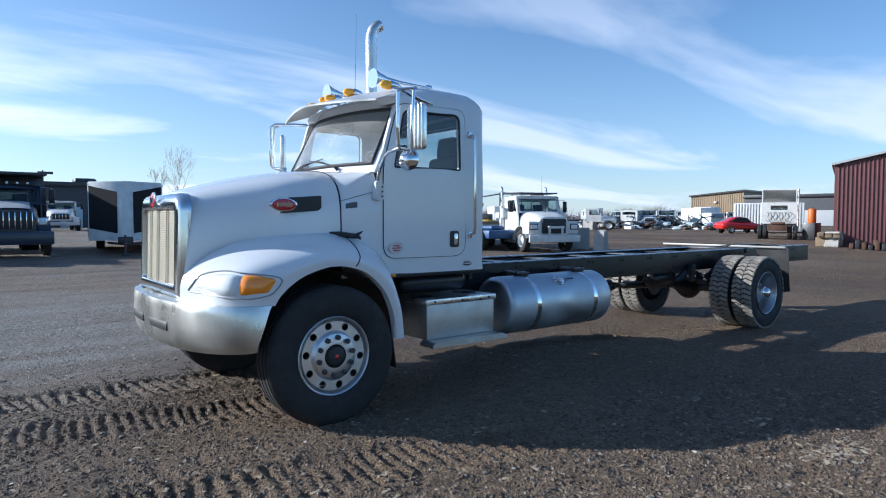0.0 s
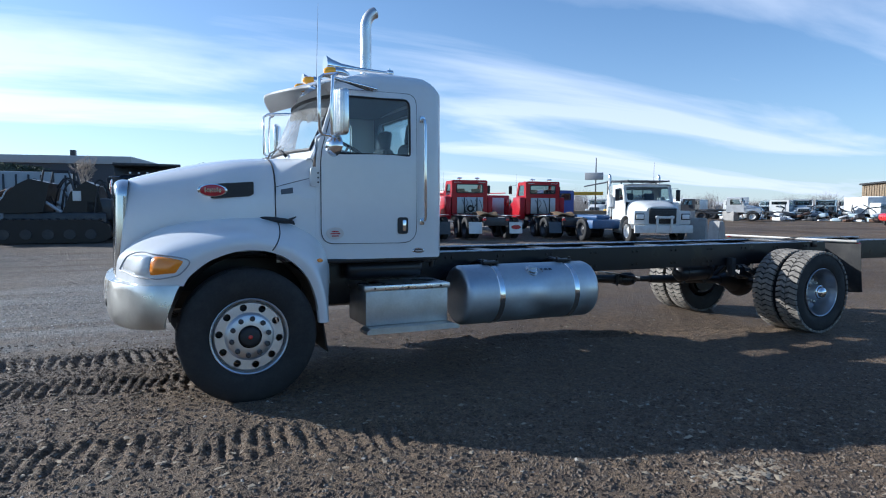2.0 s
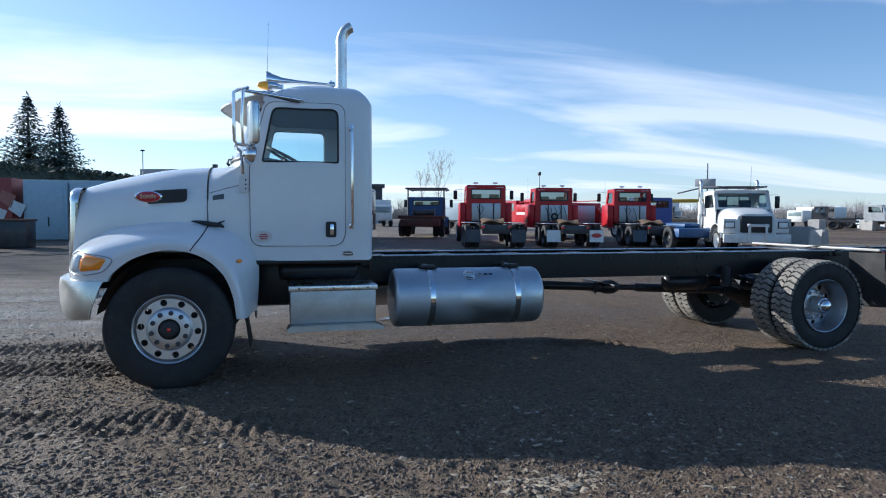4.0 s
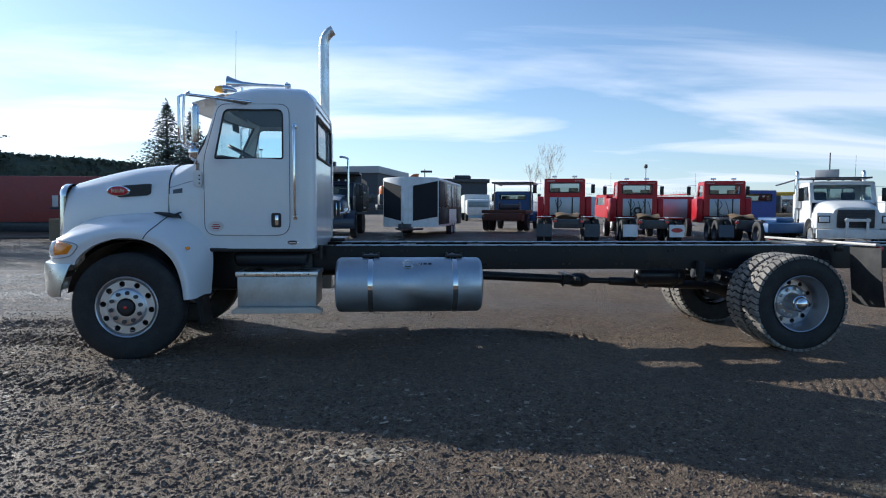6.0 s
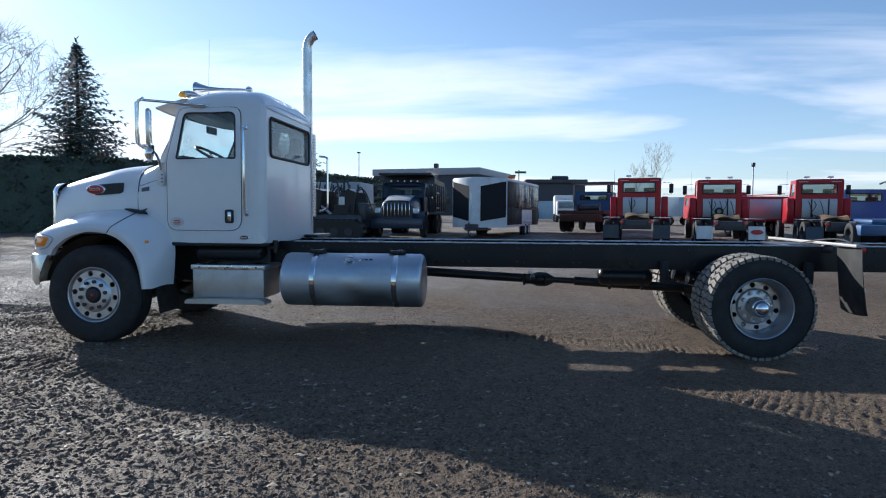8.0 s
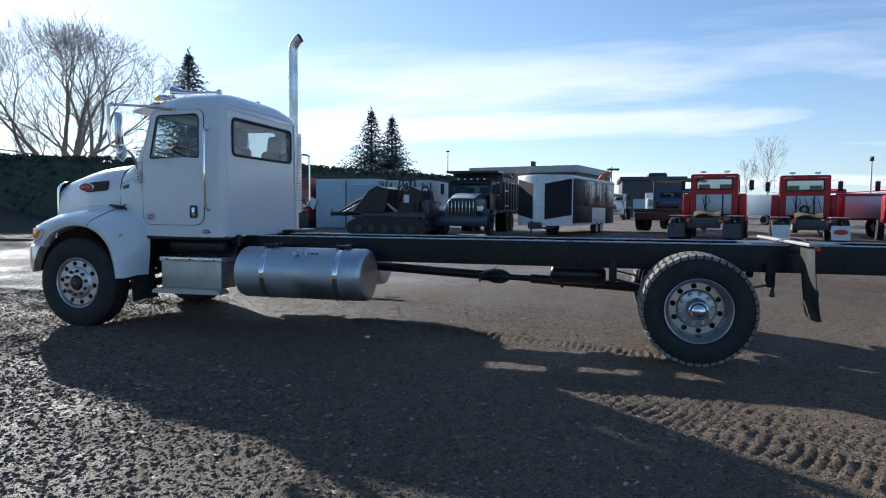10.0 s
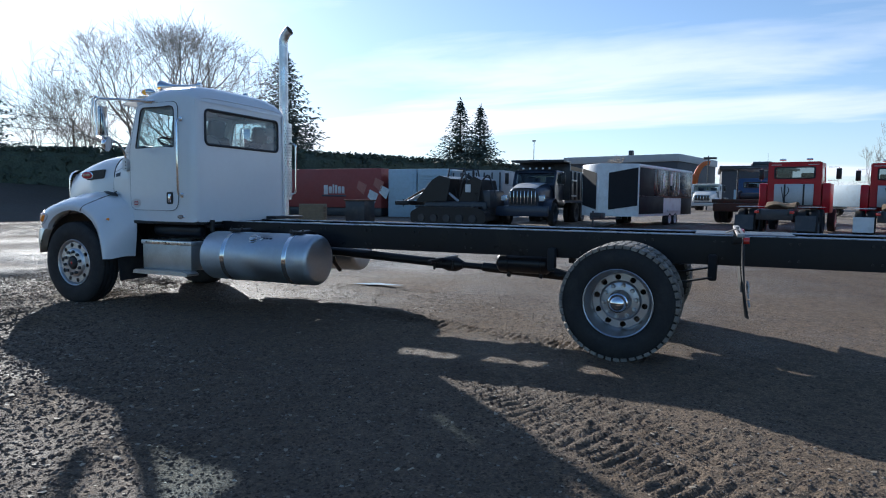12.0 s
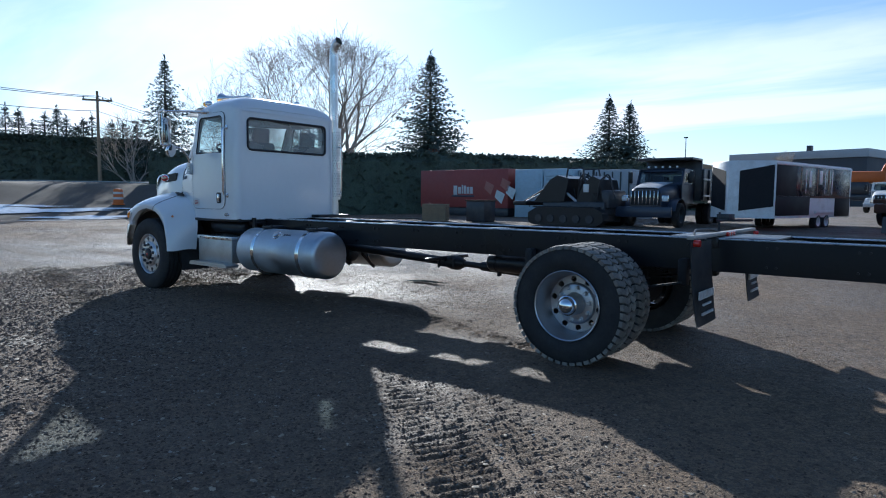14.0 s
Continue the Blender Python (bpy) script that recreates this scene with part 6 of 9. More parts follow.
# -- tail: bar across the rails, flaps, lamps --
bm = bm_new()
box(bm, 7.80, 7.86, -1.05, 1.05, 1.092, 1.122, 0.006)
bar = part("tail_bar", bm, M_PLANK, truck, "worn pale bar across the rear frame")
bm = bm_new()
box(bm, 7.78, 7.88, -0.45, 0.45, 1.00, 1.085, 0.01)
part("bar_bracket", bm, M_BLACK, truck)
for side in BOTH:
    bm = bm_new()
    def flap(u, v, side=side):
        return (7.86 + 0.05 * v ** 2 + 0.012 * math.sin(5 * u + 2 * v), -side * (0.585 + 0.50 * u), 1.075 - 0.665 * v + 0.02 * (u * 2 - 1) ** 2 * (v > 0.99))
    sheet(bm, flap, 8, 10, 0.008)
    fl = part("mud_flap", bm, M_RUBBER, truck, "black rubber mud flap with pale print")
    bm = bm_new()
    cyl(bm, (7.85, -side * 1.02, 1.065), (7.895, -side * 1.02, 1.065), 0.028, 16)
    part("tail_lamp", bm, M_REDLENS, truck, "round red marker lamp")
    bm = bm_new()
    for k, (w, h) in enumerate(((0.40, 0.062), (0.22, 0.016), (0.30, 0.020))):
        n = (8, 7, 9)[k]
        for i in range(n):
            x0 = -w / 2 + w * i / n
            z0 = (0.63, 0.575, 0.505)[k]
            xf = 7.878 + 0.05 * ((1.075 - z0) / 0.665) ** 2
            box(bm, xf, xf + 0.012, -side * 0.83 + x0, -side * 0.83 + x0 + w / n * 0.7, z0, z0 + h)
    tagged(part("flap_print", bm, M_STICKER, fl), kind="stuff")
for y in (-0.09, 0, 0.09):
    bm = bm_new()
    box(bm, 7.86, 7.885, y - 0.035, y + 0.035, 1.085, 1.12, 0.006)
    part("clearance_lamp", bm, M_REDLENS, bar, "small red clearance lamp")
bm = bm_new()
tube(bm, curve([(7.84, -0.98, 1.10), (7.80, -0.80, 1.16), (7.82, -0.3, 1.14), (7.7, 0.1, 1.07)], 5), 0.008, 5)
part("lamp_wire", bm, M_PLASTIC, truck)
bm = bm_new()
box(bm, 7.45, 8.3, -0.40, 0.40, RAIL_TOP - 0.03, RAIL_TOP + 0.01, 0.004)
part("deck_plate", bm, M_BLACK, truck)

# ---- the yard: parked trucks ----
RIM_PLAIN = lathe_mesh("plain_rim", [(0.0, -0.045), (0.06, -0.05), (0.09, -0.03), (0.15, -0.01), (0.22, 0.0), (0.265, -0.05), (0.29, -0.12), (0.300, -0.128)], 24)
RIM_PLAIN.materials.append(M_OLDWHITE)
RIM_DARK = RIM_PLAIN.copy()
RIM_DARK.materials.clear()
RIM_DARK.materials.append(M_DARK)
TYRE_FAR = lathe_mesh("far_tyre", tyre_profile(0.51, 0.27), 28)
TYRE_FAR.materials.append(M_RUBBER)
for me in (RIM_PLAIN, RIM_DARK, TYRE_FAR):
    me.shade_smooth()
    me.set_sharp_from_angle(angle=radians(40))


def far_wheel(parent, x, y, side, rim=None, k=1.0):
    """A wheel standing on the ground; side 1 faces -y."""
    w = placed("wheel", TYRE_FAR, parent, pose(x, y, 0.505 * k, 0, 0, 0 if side > 0 else 180) @ Matrix.Diagonal((k, 1, k, 1)))
    placed("rim", rim or RIM_PLAIN, w)
    return w


def slab(name, parent, mm, x0, x1, y0, y1, z0, z1, bevel=0.02, label="", m=None):
    bm = bm_new()
    box(bm, x0, x1, y0, y1, z0, z1, bevel, m=m)
    return part(name, bm, mm, parent, label)


def windowed(name, parent, mm, outer, inner, centre, place, thick, pane_mat=None, pane_depth=0.02, steps=3):
    """A panel with one glazed opening."""
    bm = bm_new()
    holed(bm, outer, inner, centre, place, thick, steps=steps)
    ob = part(name, bm, mm, parent)
    bm = bm_new()
    bm.faces.new([bm.verts.new(place(p.x, p.y, pane_depth)) for p in inner])
    g = part("window_pane", bm, pane_mat or M_TINT, ob, smooth=0)
    g.visible_shadow = False
    return ob


def rect(x0, x1, y0, y1, r=0.06, n=4):
    return rounded([Vector(p) for p in ((x0, y0), (x1, y0), (x1, y1), (x0, y1))], r, n)


def simple_cab(t, paint, x0, x1, w, z0, z1, rake=0.28, belt=None):
    """A day cab with glazed sides, back and screen; x0 is its front, x1 its back, w half its width."""
    belt = belt or z0 + (z1 - z0) * 0.52
    for side in BOTH:
        outer = rounded([Vector(p) for p in ((x0, z0), (x1, z0), (x1, z1 - 0.06), (x0 + rake, z1 - 0.06), (x0, belt))], 0.04, 3)
        inner = rounded([Vector(p) for p in ((x0 + 0.22, belt + 0.03), (x1 - 0.30, belt + 0.03), (x1 - 0.30, z1 - 0.22), (x0 + rake + 0.16, z1 - 0.22))], 0.05, 3)
        c = ((x0 + x1) / 2, (belt + z1) / 2)
        windowed("cab_side", t, paint, outer, inner, c, lambda u, v, d, side=side: (u, -side * (w - d), v), 0.03)
    windowed("cab_back", t, paint, rect(-w, w, z0, z1 - 0.02, 0.10), rect(-w * 0.74, w * 0.74, belt + 0.14, z1 - 0.24, 0.07), (0, (belt + z1) / 2), lambda u, v, d: (x1 + 0.004 - d, u, v), 0.03, M_DARKTINT)
    bm = bm_new()
    tube(bm, [(x1 + 0.008, p.x, p.y) for p in rect(-w * 0.74, w * 0.74, belt + 0.14, z1 - 0.24, 0.07)], 0.028, 6, closed=True)
    part("window_seal", bm, M_GASKET, t)
    windowed("cab_front", t, paint, rect(-w, w, belt - 0.05, z1 - 0.03, 0.05), rect(-w * 0.88, w * 0.88, belt + 0.04, z1 - 0.16, 0.06), (0, (belt + z1) / 2),
             lambda u, v, d: (x0 - 0.01 + rake * (v - belt) / (z1 - 0.06 - belt) + d + 0.07 * (u / w) ** 2, u, v), 0.03, M_GLASS)
    bm = bm_new()
    loops = []
    for i in range(9):
        f = i / 8
        x = x0 + rake - 0.06 + (x1 - x0 - rake + 0.07) * f
        dip = 0.035 * (abs(2 * f - 1) ** 3)
        loops.append([(x, -w * math.copysign(abs(math.cos(a)) ** 0.5, math.cos(a)), z1 - 0.085 - dip + 0.085 * abs(math.sin(a)) ** 0.7) for a in (math.pi * k / 16 for k in range(17))])
    rings(bm, loops, closed=False)
    part("cab_roof", bm, paint, t, smooth=60)
    slab("cab_floor", t, M_DARK, x0, x1, -w + 0.03, w - 0.03, z0 - 0.02, z0 + 0.05, 0.01)
    for y in (-w * 0.45, w * 0.45):
        slab("cab_seat", t, M_SEAT, x1 - 0.42, x1 - 0.22, y - 0.22, y + 0.22, z0 + 0.1, belt + 0.36, 0.05)


def simple_mirrors(t, x, w, z0, z1):
    for side in BOTH:
        bm = bm_new()
        tube(bm, [(x + 0.1, -side * w, z1), (x, -side * (w + 0.34), z1), (x, -side * (w + 0.34), z0), (x + 0.1, -side * w, z0)], 0.012, 6)
        part("mirror_arm", bm, M_CHROME, t)
        slab("mirror", t, M_BLACK, x - 0.03, x + 0.03, -side * (w + 0.34) - 0.09, -side * (w + 0.34) + 0.09, z0 + 0.05, z1 - 0.05, 0.02)


def far_hood(t, paint, x0, x1, w0, w1, z0, zf, zb):
    bm = bm_new()
    loops = []
    for i in range(9):
        f = i / 8
        w, top = w0 + (w1 - w0) * f, zf + (zb - zf) * (1 - (1 - f) ** 1.6)
        sh = 0.04 if i == 0 else 0
        loops.append([(x0 + (x1 - x0) * f, -(w - sh) * math.copysign(abs(math.cos(a)) ** 0.4, math.cos(a)), z0 + (top - sh - z0) * abs(math.sin(a)) ** 0.4) for a in (math.pi * k / 24 for k in range(25))])
    v = rings(bm, loops, closed=False)
    bm.faces.new(v[0])
    return part("hood", bm, paint, t, smooth=55)


def far_fender(t, paint, x, R, y0, y1, side, a0=-5, a1=185):
    bm = bm_new()
    sheet(bm, lambda u, v: (x + (R + 0.02 * math.sin(math.pi * v)) * math.cos(radians(a0 + (a1 - a0) * u)), -side * (y0 + (y1 - y0) * v), 0.52 + R * math.sin(radians(a0 + (a1 - a0) * u))), 18, 4, 0.02)
    return part("fender", bm, paint, t, smooth=60)


def far_frame(t, x0, x1, z=0.88):
    for y in (-0.42, 0.42):
        slab("frame_rail", t, M_DARK, x0, x1, y - 0.04, y + 0.04, z - 0.13, z + 0.13, 0.01)
    k = int((x1 - x0) / 1.2)
    for i in range(k + 1):
        x = x0 + (x1 - x0 - 0.1) * i / k
        slab("crossmember", t, M_DARK, x, x + 0.09, -0.38, 0.38, z - 0.09, z + 0.09, 0.01)


def red_tractor(m, label, hose, flap_mat):
    """A red day-cab tractor seen from behind; x runs to its rear from the cab's back."""
    t = thing("tractor_truck", m, label, "truck", "red tractor trucks in a row")
    simple_cab(t, M_RED, -1.55, 0.0, 0.90, 1.15, 2.95, 0.30, 2.12)
    for side in BOTH:
        slab("side_fairing", t, M_RED, -1.2, -0.02, -side * 1.20 if side > 0 else 0.92, -side * 0.92 if side > 0 else 1.20, 0.85, 2.06, 0.06)
        slab("roof_strip", t, M_STICKER, -0.02, 0.012, -side * 0.62 - 0.18, -side * 0.62 + 0.18, 2.80, 2.825, 0.003)
        bm = bm_new()
        tube(bm, [(-0.28, -side * 0.45, 2.90), (-0.28, -side * 0.45, 3.01)], 0.025, 8)
        box(bm, -0.35, -0.22, -side * 0.45 - 0.11, -side * 0.45 + 0.11, 3.0, 3.08, 0.02)
        lamp = part("work_lamp", bm, M_CHROME, t, "roof-mounted work lamp")
    for k in range(5):
        slab("roof_marker", t, M_AMBER, -1.12, -1.04, -0.6 + 0.3 * k - 0.03, -0.6 + 0.3 * k + 0.03, 2.92, 2.98, 0.01)
    panel = slab("back_panel", t, M_GALV, 0.03, 0.09, -0.66, 0.66, 1.15, 2.02, 0.02, "bare metal panel on the cab back")
    for y in (-0.30, 0.34):
        slab("panel_strap", panel, M_PLASTIC, 0.088, 0.105, y - 0.03, y + 0.03, 1.16, 2.01, 0.004)
    for k in range(hose):
        bm = bm_new()
        y = -0.42 + 0.22 * k
        tube(bm, curve([(0.10, y, 1.90), (0.20, y + 0.05, 1.70), (0.24, y + 0.12 * (-1) ** k, 1.35), (0.16, y + 0.16, 1.18), (0.28, y + 0.05, 1.05)], 5), 0.016, 6)
        part("air_hose", bm, M_PLASTIC, t)
    if hose > 3:
        bm = bm_new()
        for r in (0.17, 0.14, 0.11):
            tube(bm, [(0.16 + 0.2 * (0.17 - r), r * math.cos(a), 1.42 + r * math.sin(a)) for a in (2 * math.pi * k / 24 for k in range(24))], 0.018, 6, closed=True)
        part("coiled_hose", bm, M_PLASTIC, t)
    far_hood(t, M_RED, -3.55, -1.55, 0.72, 0.92, 0.95, 1.75, 2.12)
    far_frame(t, -3.4, 4.05, 0.90)
    for side in BOTH:
        far_wheel(t, -2.7, -side * 1.06, side)
        for x in (1.95, 3.28):
            for y in (1.08, 0.75):
                far_wheel(t, x, -side * y, side, RIM_DARK)
        slab("tyre_cover", t, M_GALV, 1.55, 2.40, -side * 0.93 - 0.30, -side * 0.93 + 0.30, 1.085, 1.105, 0.004)
        slab("tyre_cover", t, M_GALV, 2.85, 3.70, -side * 0.93 - 0.30, -side * 0.93 + 0.30, 1.085, 1.105, 0.004)
        bm = bm_new()
        sheet(bm, lambda u, v, side=side: (4.0 + 0.08 * v, -side * (0.62 + 0.58 * u), 0.80 - 0.54 * v), 4, 6, 0.012)
        fl = part("mud_flap", bm, flap_mat, t)
        if flap_mat is M_OLDWHITE and side < 0:
            bm = bm_new()
            lathe(bm, [(0, 0.012), (0.5, 0.012), (0.5, 0)], 20, m=pose(4.065, 0.91, 0.56, 0, 0, -90) @ Matrix.Diagonal((0.44, -1, 0.2, 1)))
            part("flap_mark", bm, M_BADGE, fl)
        slab("tail_lamp", t, M_REDLENS, 4.02, 4.07, -side * 0.52 - 0.07, -side * 0.52 + 0.07, 0.86, 0.96, 0.01)
    bm = bm_new()
    box(bm, 3.9, 4.05, -0.55, 0.55, 0.62, 1.0, 0.03)
    part("tail_member", bm, M_DARK, t)
    bm = bm_new()
    sheet(bm, lambda u, v: (1.9 + 1.1 * v, -0.46 + 0.92 * u, 1.20 + 0.06 * math.sin(3.1 * v) + 0.04 * math.sin(7 * u) - 0.14 * max(0, v - 0.75) * 4 * abs(2 * u - 1)), 14, 10, 0.04)
    part("fifth_wheel", bm, M_TAN, t, "greasy tan covered fifth wheel")
    slab("wheel_mount", t, M_RUST, 2.1, 2.8, -0.42, 0.42, 0.98, 1.20, 0.03)
    simple_mirrors(t, -1.2, 1.0, 2.2, 2.75)
    bm = bm_new()
    tube(bm, [(-1.0, -1.08, 2.4), (-0.98, -1.1, 3.4)], [0.006, 0.003], 5)
    part("aerial", bm, M_BLACK, t)
    return t


red_tractor(pose(9.9, 20.8, 0, 0, 0, -102) @ Matrix.Scale(1.0, 4), "red day-cab tractor truck with coiled air hoses, parked backwards", 2, M_DARK)
red_tractor(pose(13.2, 20.7, 0, 0, 0, -101) @ Matrix.Scale(0.97, 4), "red day-cab tractor truck with white mud flaps, parked backwards", 5, M_OLDWHITE)
red_tractor(pose(17.05, 20.3, 0, 0, 0, -103) @ Matrix.Scale(0.97, 4), "red day-cab tractor truck with dark mud flaps and fifth wheel cover", 3, M_NAVY)


def front_gear(t, w, x, z0, z1, chrome=True, bars=9, mm=None):
    """Grille, lamps and bumper at the nose."""
    slab("grille", t, M_PLASTIC, x - 0.02, x + 0.03, -w * 0.62, w * 0.62, z0 + 0.12, z1 - 0.10, 0.02)
    for k in range(bars):
        y = -w * 0.58 + w * 1.16 * k / (bars - 1)
        slab("grille_bar", t, mm or M_CHROME, x - 0.045, x - 0.02, y - 0.014, y + 0.014, z0 + 0.14, z1 - 0.12, 0.005)


# white truck with a square dark grille, facing the yard
white_truck = thing("flatbed_truck", pose(17.82, 12.9, 0, 0, 0, 71), "white conventional truck with black grille and push bar, parked", "truck")
t = white_truck
far_hood(t, M_OLDWHITE, 0.12, 1.45, 0.76, 0.98, 0.75, 1.60, 1.84)
slab("grille", t, M_PLASTIC, 0.06, 0.15, -0.56, 0.56, 0.84, 1.48, 0.03)
for k in range(6):
    slab("grille_slat", t, M_DARK, 0.045, 0.07, -0.52, 0.52, 0.90 + 0.095 * k, 0.925 + 0.095 * k, 0.004)
for side in BOTH:
    slab("lamp_panel", t, M_OLDWHITE, 0.10, 0.75, -side * 0.93 - 0.25, -side * 0.93 + 0.25, 0.80, 1.38, 0.06)
    lampbox = slab("headlamp", t, M_PLASTIC, 0.075, 0.13, -side * 0.95 - 0.19, -side * 0.95 + 0.19, 1.00, 1.27, 0.02)
    slab("lamp_glass", lampbox, M_CLEARLENS, 0.055, 0.085, -side * 0.95 - 0.15, -side * 0.95 + 0.15, 1.04, 1.23, 0.01)
    far_fender(t, M_OLDWHITE, 0.95, 0.66, 0.86, 1.20, side, 0, 170)
    far_wheel(t, 0.95, -side * 1.02, side)
    for y in (1.06, 0.74):
        far_wheel(t, 5.4, -side * y, side)
        far_wheel(t, 6.7, -side * y, side)
    bm = bm_new()
    box(bm, -0.12, -0.04, -side * 0.30 - 0.04, -side * 0.30 + 0.04, 0.45, 1.18, 0.01)
    part("push_bar", bm, M_OLDWHITE, t)
    bm = bm_new()
    cyl(bm, (1.6, -side * 0.86, 0.62), (2.5, -side * 0.86, 0.62), 0.27, 20)
    part("side_tank", bm, M_OLDWHITE, t)
    slab("step", t, M_GALV, 1.7, 2.4, -side * 1.12 - 0.08, -side * 1.12 + 0.08, 0.42, 0.46, 0.01)
slab("bumper", t, M_OLDWHITE, -0.05, 0.06, -1.20, 1.20, 0.45, 0.78, 0.03, "white steel front bumper")
slab("push_beam", t, M_OLDWHITE, -0.13, -0.06, -0.38, 0.38, 1.06, 1.16, 0.01)
simple_cab(t, M_OLDWHITE, 1.40, 2.85, 1.04, 0.95, 2.58, 0.26, 1.80)
simple_mirrors(t, 1.55, 0.98, 1.75, 2.35)
for y in (-1.12, 1.12):
    bm = bm_new()
    pts = [(2.98, y, 0.8), (2.98, y, 2.85)] + [(2.98 + 0.12 * (1 - math.cos(a)), y, 2.85 + 0.14 * math.sin(a)) for a in (radians(20 * k) for k in range(1, 5))]
    tube(bm, pts, 0.065, 14, caps=False)
    s = part("exhaust_pipe", bm, M_DULLCHROME, t)
    bm = bm_new()
    cyl(bm, (2.98, y, 1.1), (2.98, y, 2.1), 0.12, 16)
    part("muffler", bm, M_DULLCHROME, s)
    bm = bm_new()
    cyl(bm, (2.75, y * 1.0, 1.55), (2.75, y, 2.0), 0.17, 16)
    part("air_filter", bm, M_OLDWHITE, t)
far_frame(t, 0.3, 7.6)
slab("flat_bed", t, M_DARK, 3.3, 7.7, -1.15, 1.15, 1.06, 1.16, 0.02)
bm = bm_new()
for y in (-1.1, 1.1):
    tube(bm, [(3.25, y, 1.1), (3.25, y, 2.75)], 0.045, 8)
    tube(bm, [(1.5, y * 0.8, 2.68), (3.25, y, 2.70), (6.5, y, 2.60)], 0.035, 8)
tube(bm, [(3.25, -1.1, 2.72), (3.25, 1.1, 2.72)], 0.05, 8)
tube(bm, [(1.6, -0.9, 2.68), (1.6, 0.9, 2.68)], 0.03, 8)
for y in (-0.5, 0, 0.5):
    tube(bm, [(3.25, y, 1.1), (3.25, y, 2.7)], 0.03, 6)
part("rack", bm, M_DARK, t, "dark pipe rack over the cab")
bm = bm_new()
tube(bm, [(2.6, -0.7, 2.5), (2.62, -0.72, 3.6)], [0.01, 0.004], 5)
part("aerial", bm, M_BLACK, t)
for k in range(5):
    slab("roof_marker", t, M_AMBER, 1.72, 1.80, -0.6 + 0.3 * k - 0.03, -0.6 + 0.3 * k + 0.03, 2.47, 2.53, 0.01)

# dark dump truck facing the yard
t = thing("dump_truck", pose(-0.68, 20.5, 0, 0, 0, 90) @ Matrix.Diagonal((1.1, 1.02, 1.12, 1)), "dark navy dump truck with a faded hood, parked", "truck")
hood_ob = far_hood(t, M_NAVY, 0.10, 1.60, 0.72, 0.90, 0.80, 1.62, 1.86)
bm = bm_new()
sheet(bm, lambda u, v: (0.14 + 1.42 * u, (-0.62 + 1.24 * v) * (0.86 + 0.14 * u), 1.60 + 0.262 * (1 - (1 - u) ** 1.6) + 0.045 - 0.04 * abs(2 * v - 1) ** 4), 10, 12, 0.01)
part("hood_top", bm, M_FASCIA, hood_ob, "faded grey hood top")
front_gear(t, 0.98, 0.05, 0.82, 1.62, bars=8)
slab("bumper", t, M_NAVY, -0.15, 0.0, -1.18, 1.18, 0.42, 0.86, 0.04)
for side in BOTH:
    hl = slab("headlamp", t, M_CHROME, 0.02, 0.10, -side * 0.86 - 0.14, -side * 0.86 + 0.14, 1.06, 1.32, 0.02)
    slab("lamp_glass", hl, M_CLEARLENS, 0.0, 0.03, -side * 0.86 - 0.11, -side * 0.86 + 0.11, 1.09, 1.29, 0.03)
    far_fender(t, M_NAVY, 1.05, 0.68, 0.78, 1.16, side, 0, 165)
    far_wheel(t, 1.05, -side * 1.05, side, RIM_DARK)
    for x in (5.0, 6.3):
        for y in (1.06, 0.74):
            far_wheel(t, x, -side * y, side, RIM_DARK)
simple_cab(t, M_NAVY, 1.55, 3.0, 1.0, 1.0, 2.52, 0.30, 1.84)
simple_mirrors(t, 1.7, 1.0, 1.8, 2.4)
for k in range(5):
    slab("roof_marker", t, M_CLEARLENS, 1.88, 1.98, -0.62 + 0.31 * k - 0.04, -0.62 + 0.31 * k + 0.04, 2.52, 2.60, 0.015)
far_frame(t, 0.3, 7.4)
bm = bm_new()
for side in BOTH:
    box(bm, 3.25, 7.6, -side * 1.22 - 0.03, -side * 1.22 + 0.03, 1.15, 2.55, 0.01)
box(bm, 3.25, 7.6, -1.22, 1.22, 1.12, 1.2, 0.01)
box(bm, 3.22, 3.3, -1.25, 1.25, 1.12, 2.95, 0.01)
box(bm, 2.0, 3.3, -1.25, 1.25, 2.86, 2.96, 0.02)
bed = part("dump_bed", bm, M_DARK, t, "dark steel dump bed with cab guard")
for side in BOTH:
    for k in range(6):
        slab("bed_rib", bed, M_DARK, 3.3 + 0.82 * k, 3.42 + 0.82 * k, -side * 1.29 - 0.05, -side * 1.29 + 0.05, 1.15, 2.5, 0.01)
    slab("side_board", bed, M_WOOD, 3.3, 7.5, -side * 1.23 - 0.02, -side * 1.23 + 0.02, 2.55, 2.74, 0.01)
    slab("bed_rail", bed, M_GALV, 3.2, 4.1, -side * 1.36 - 0.02, -side * 1.36 + 0.02, 2.02, 2.10, 0.01)
    slab("bed_rail", bed, M_GALV, 3.2, 4.1, -side * 1.36 - 0.02, -side * 1.36 + 0.02, 1.30, 1.37, 0.01)

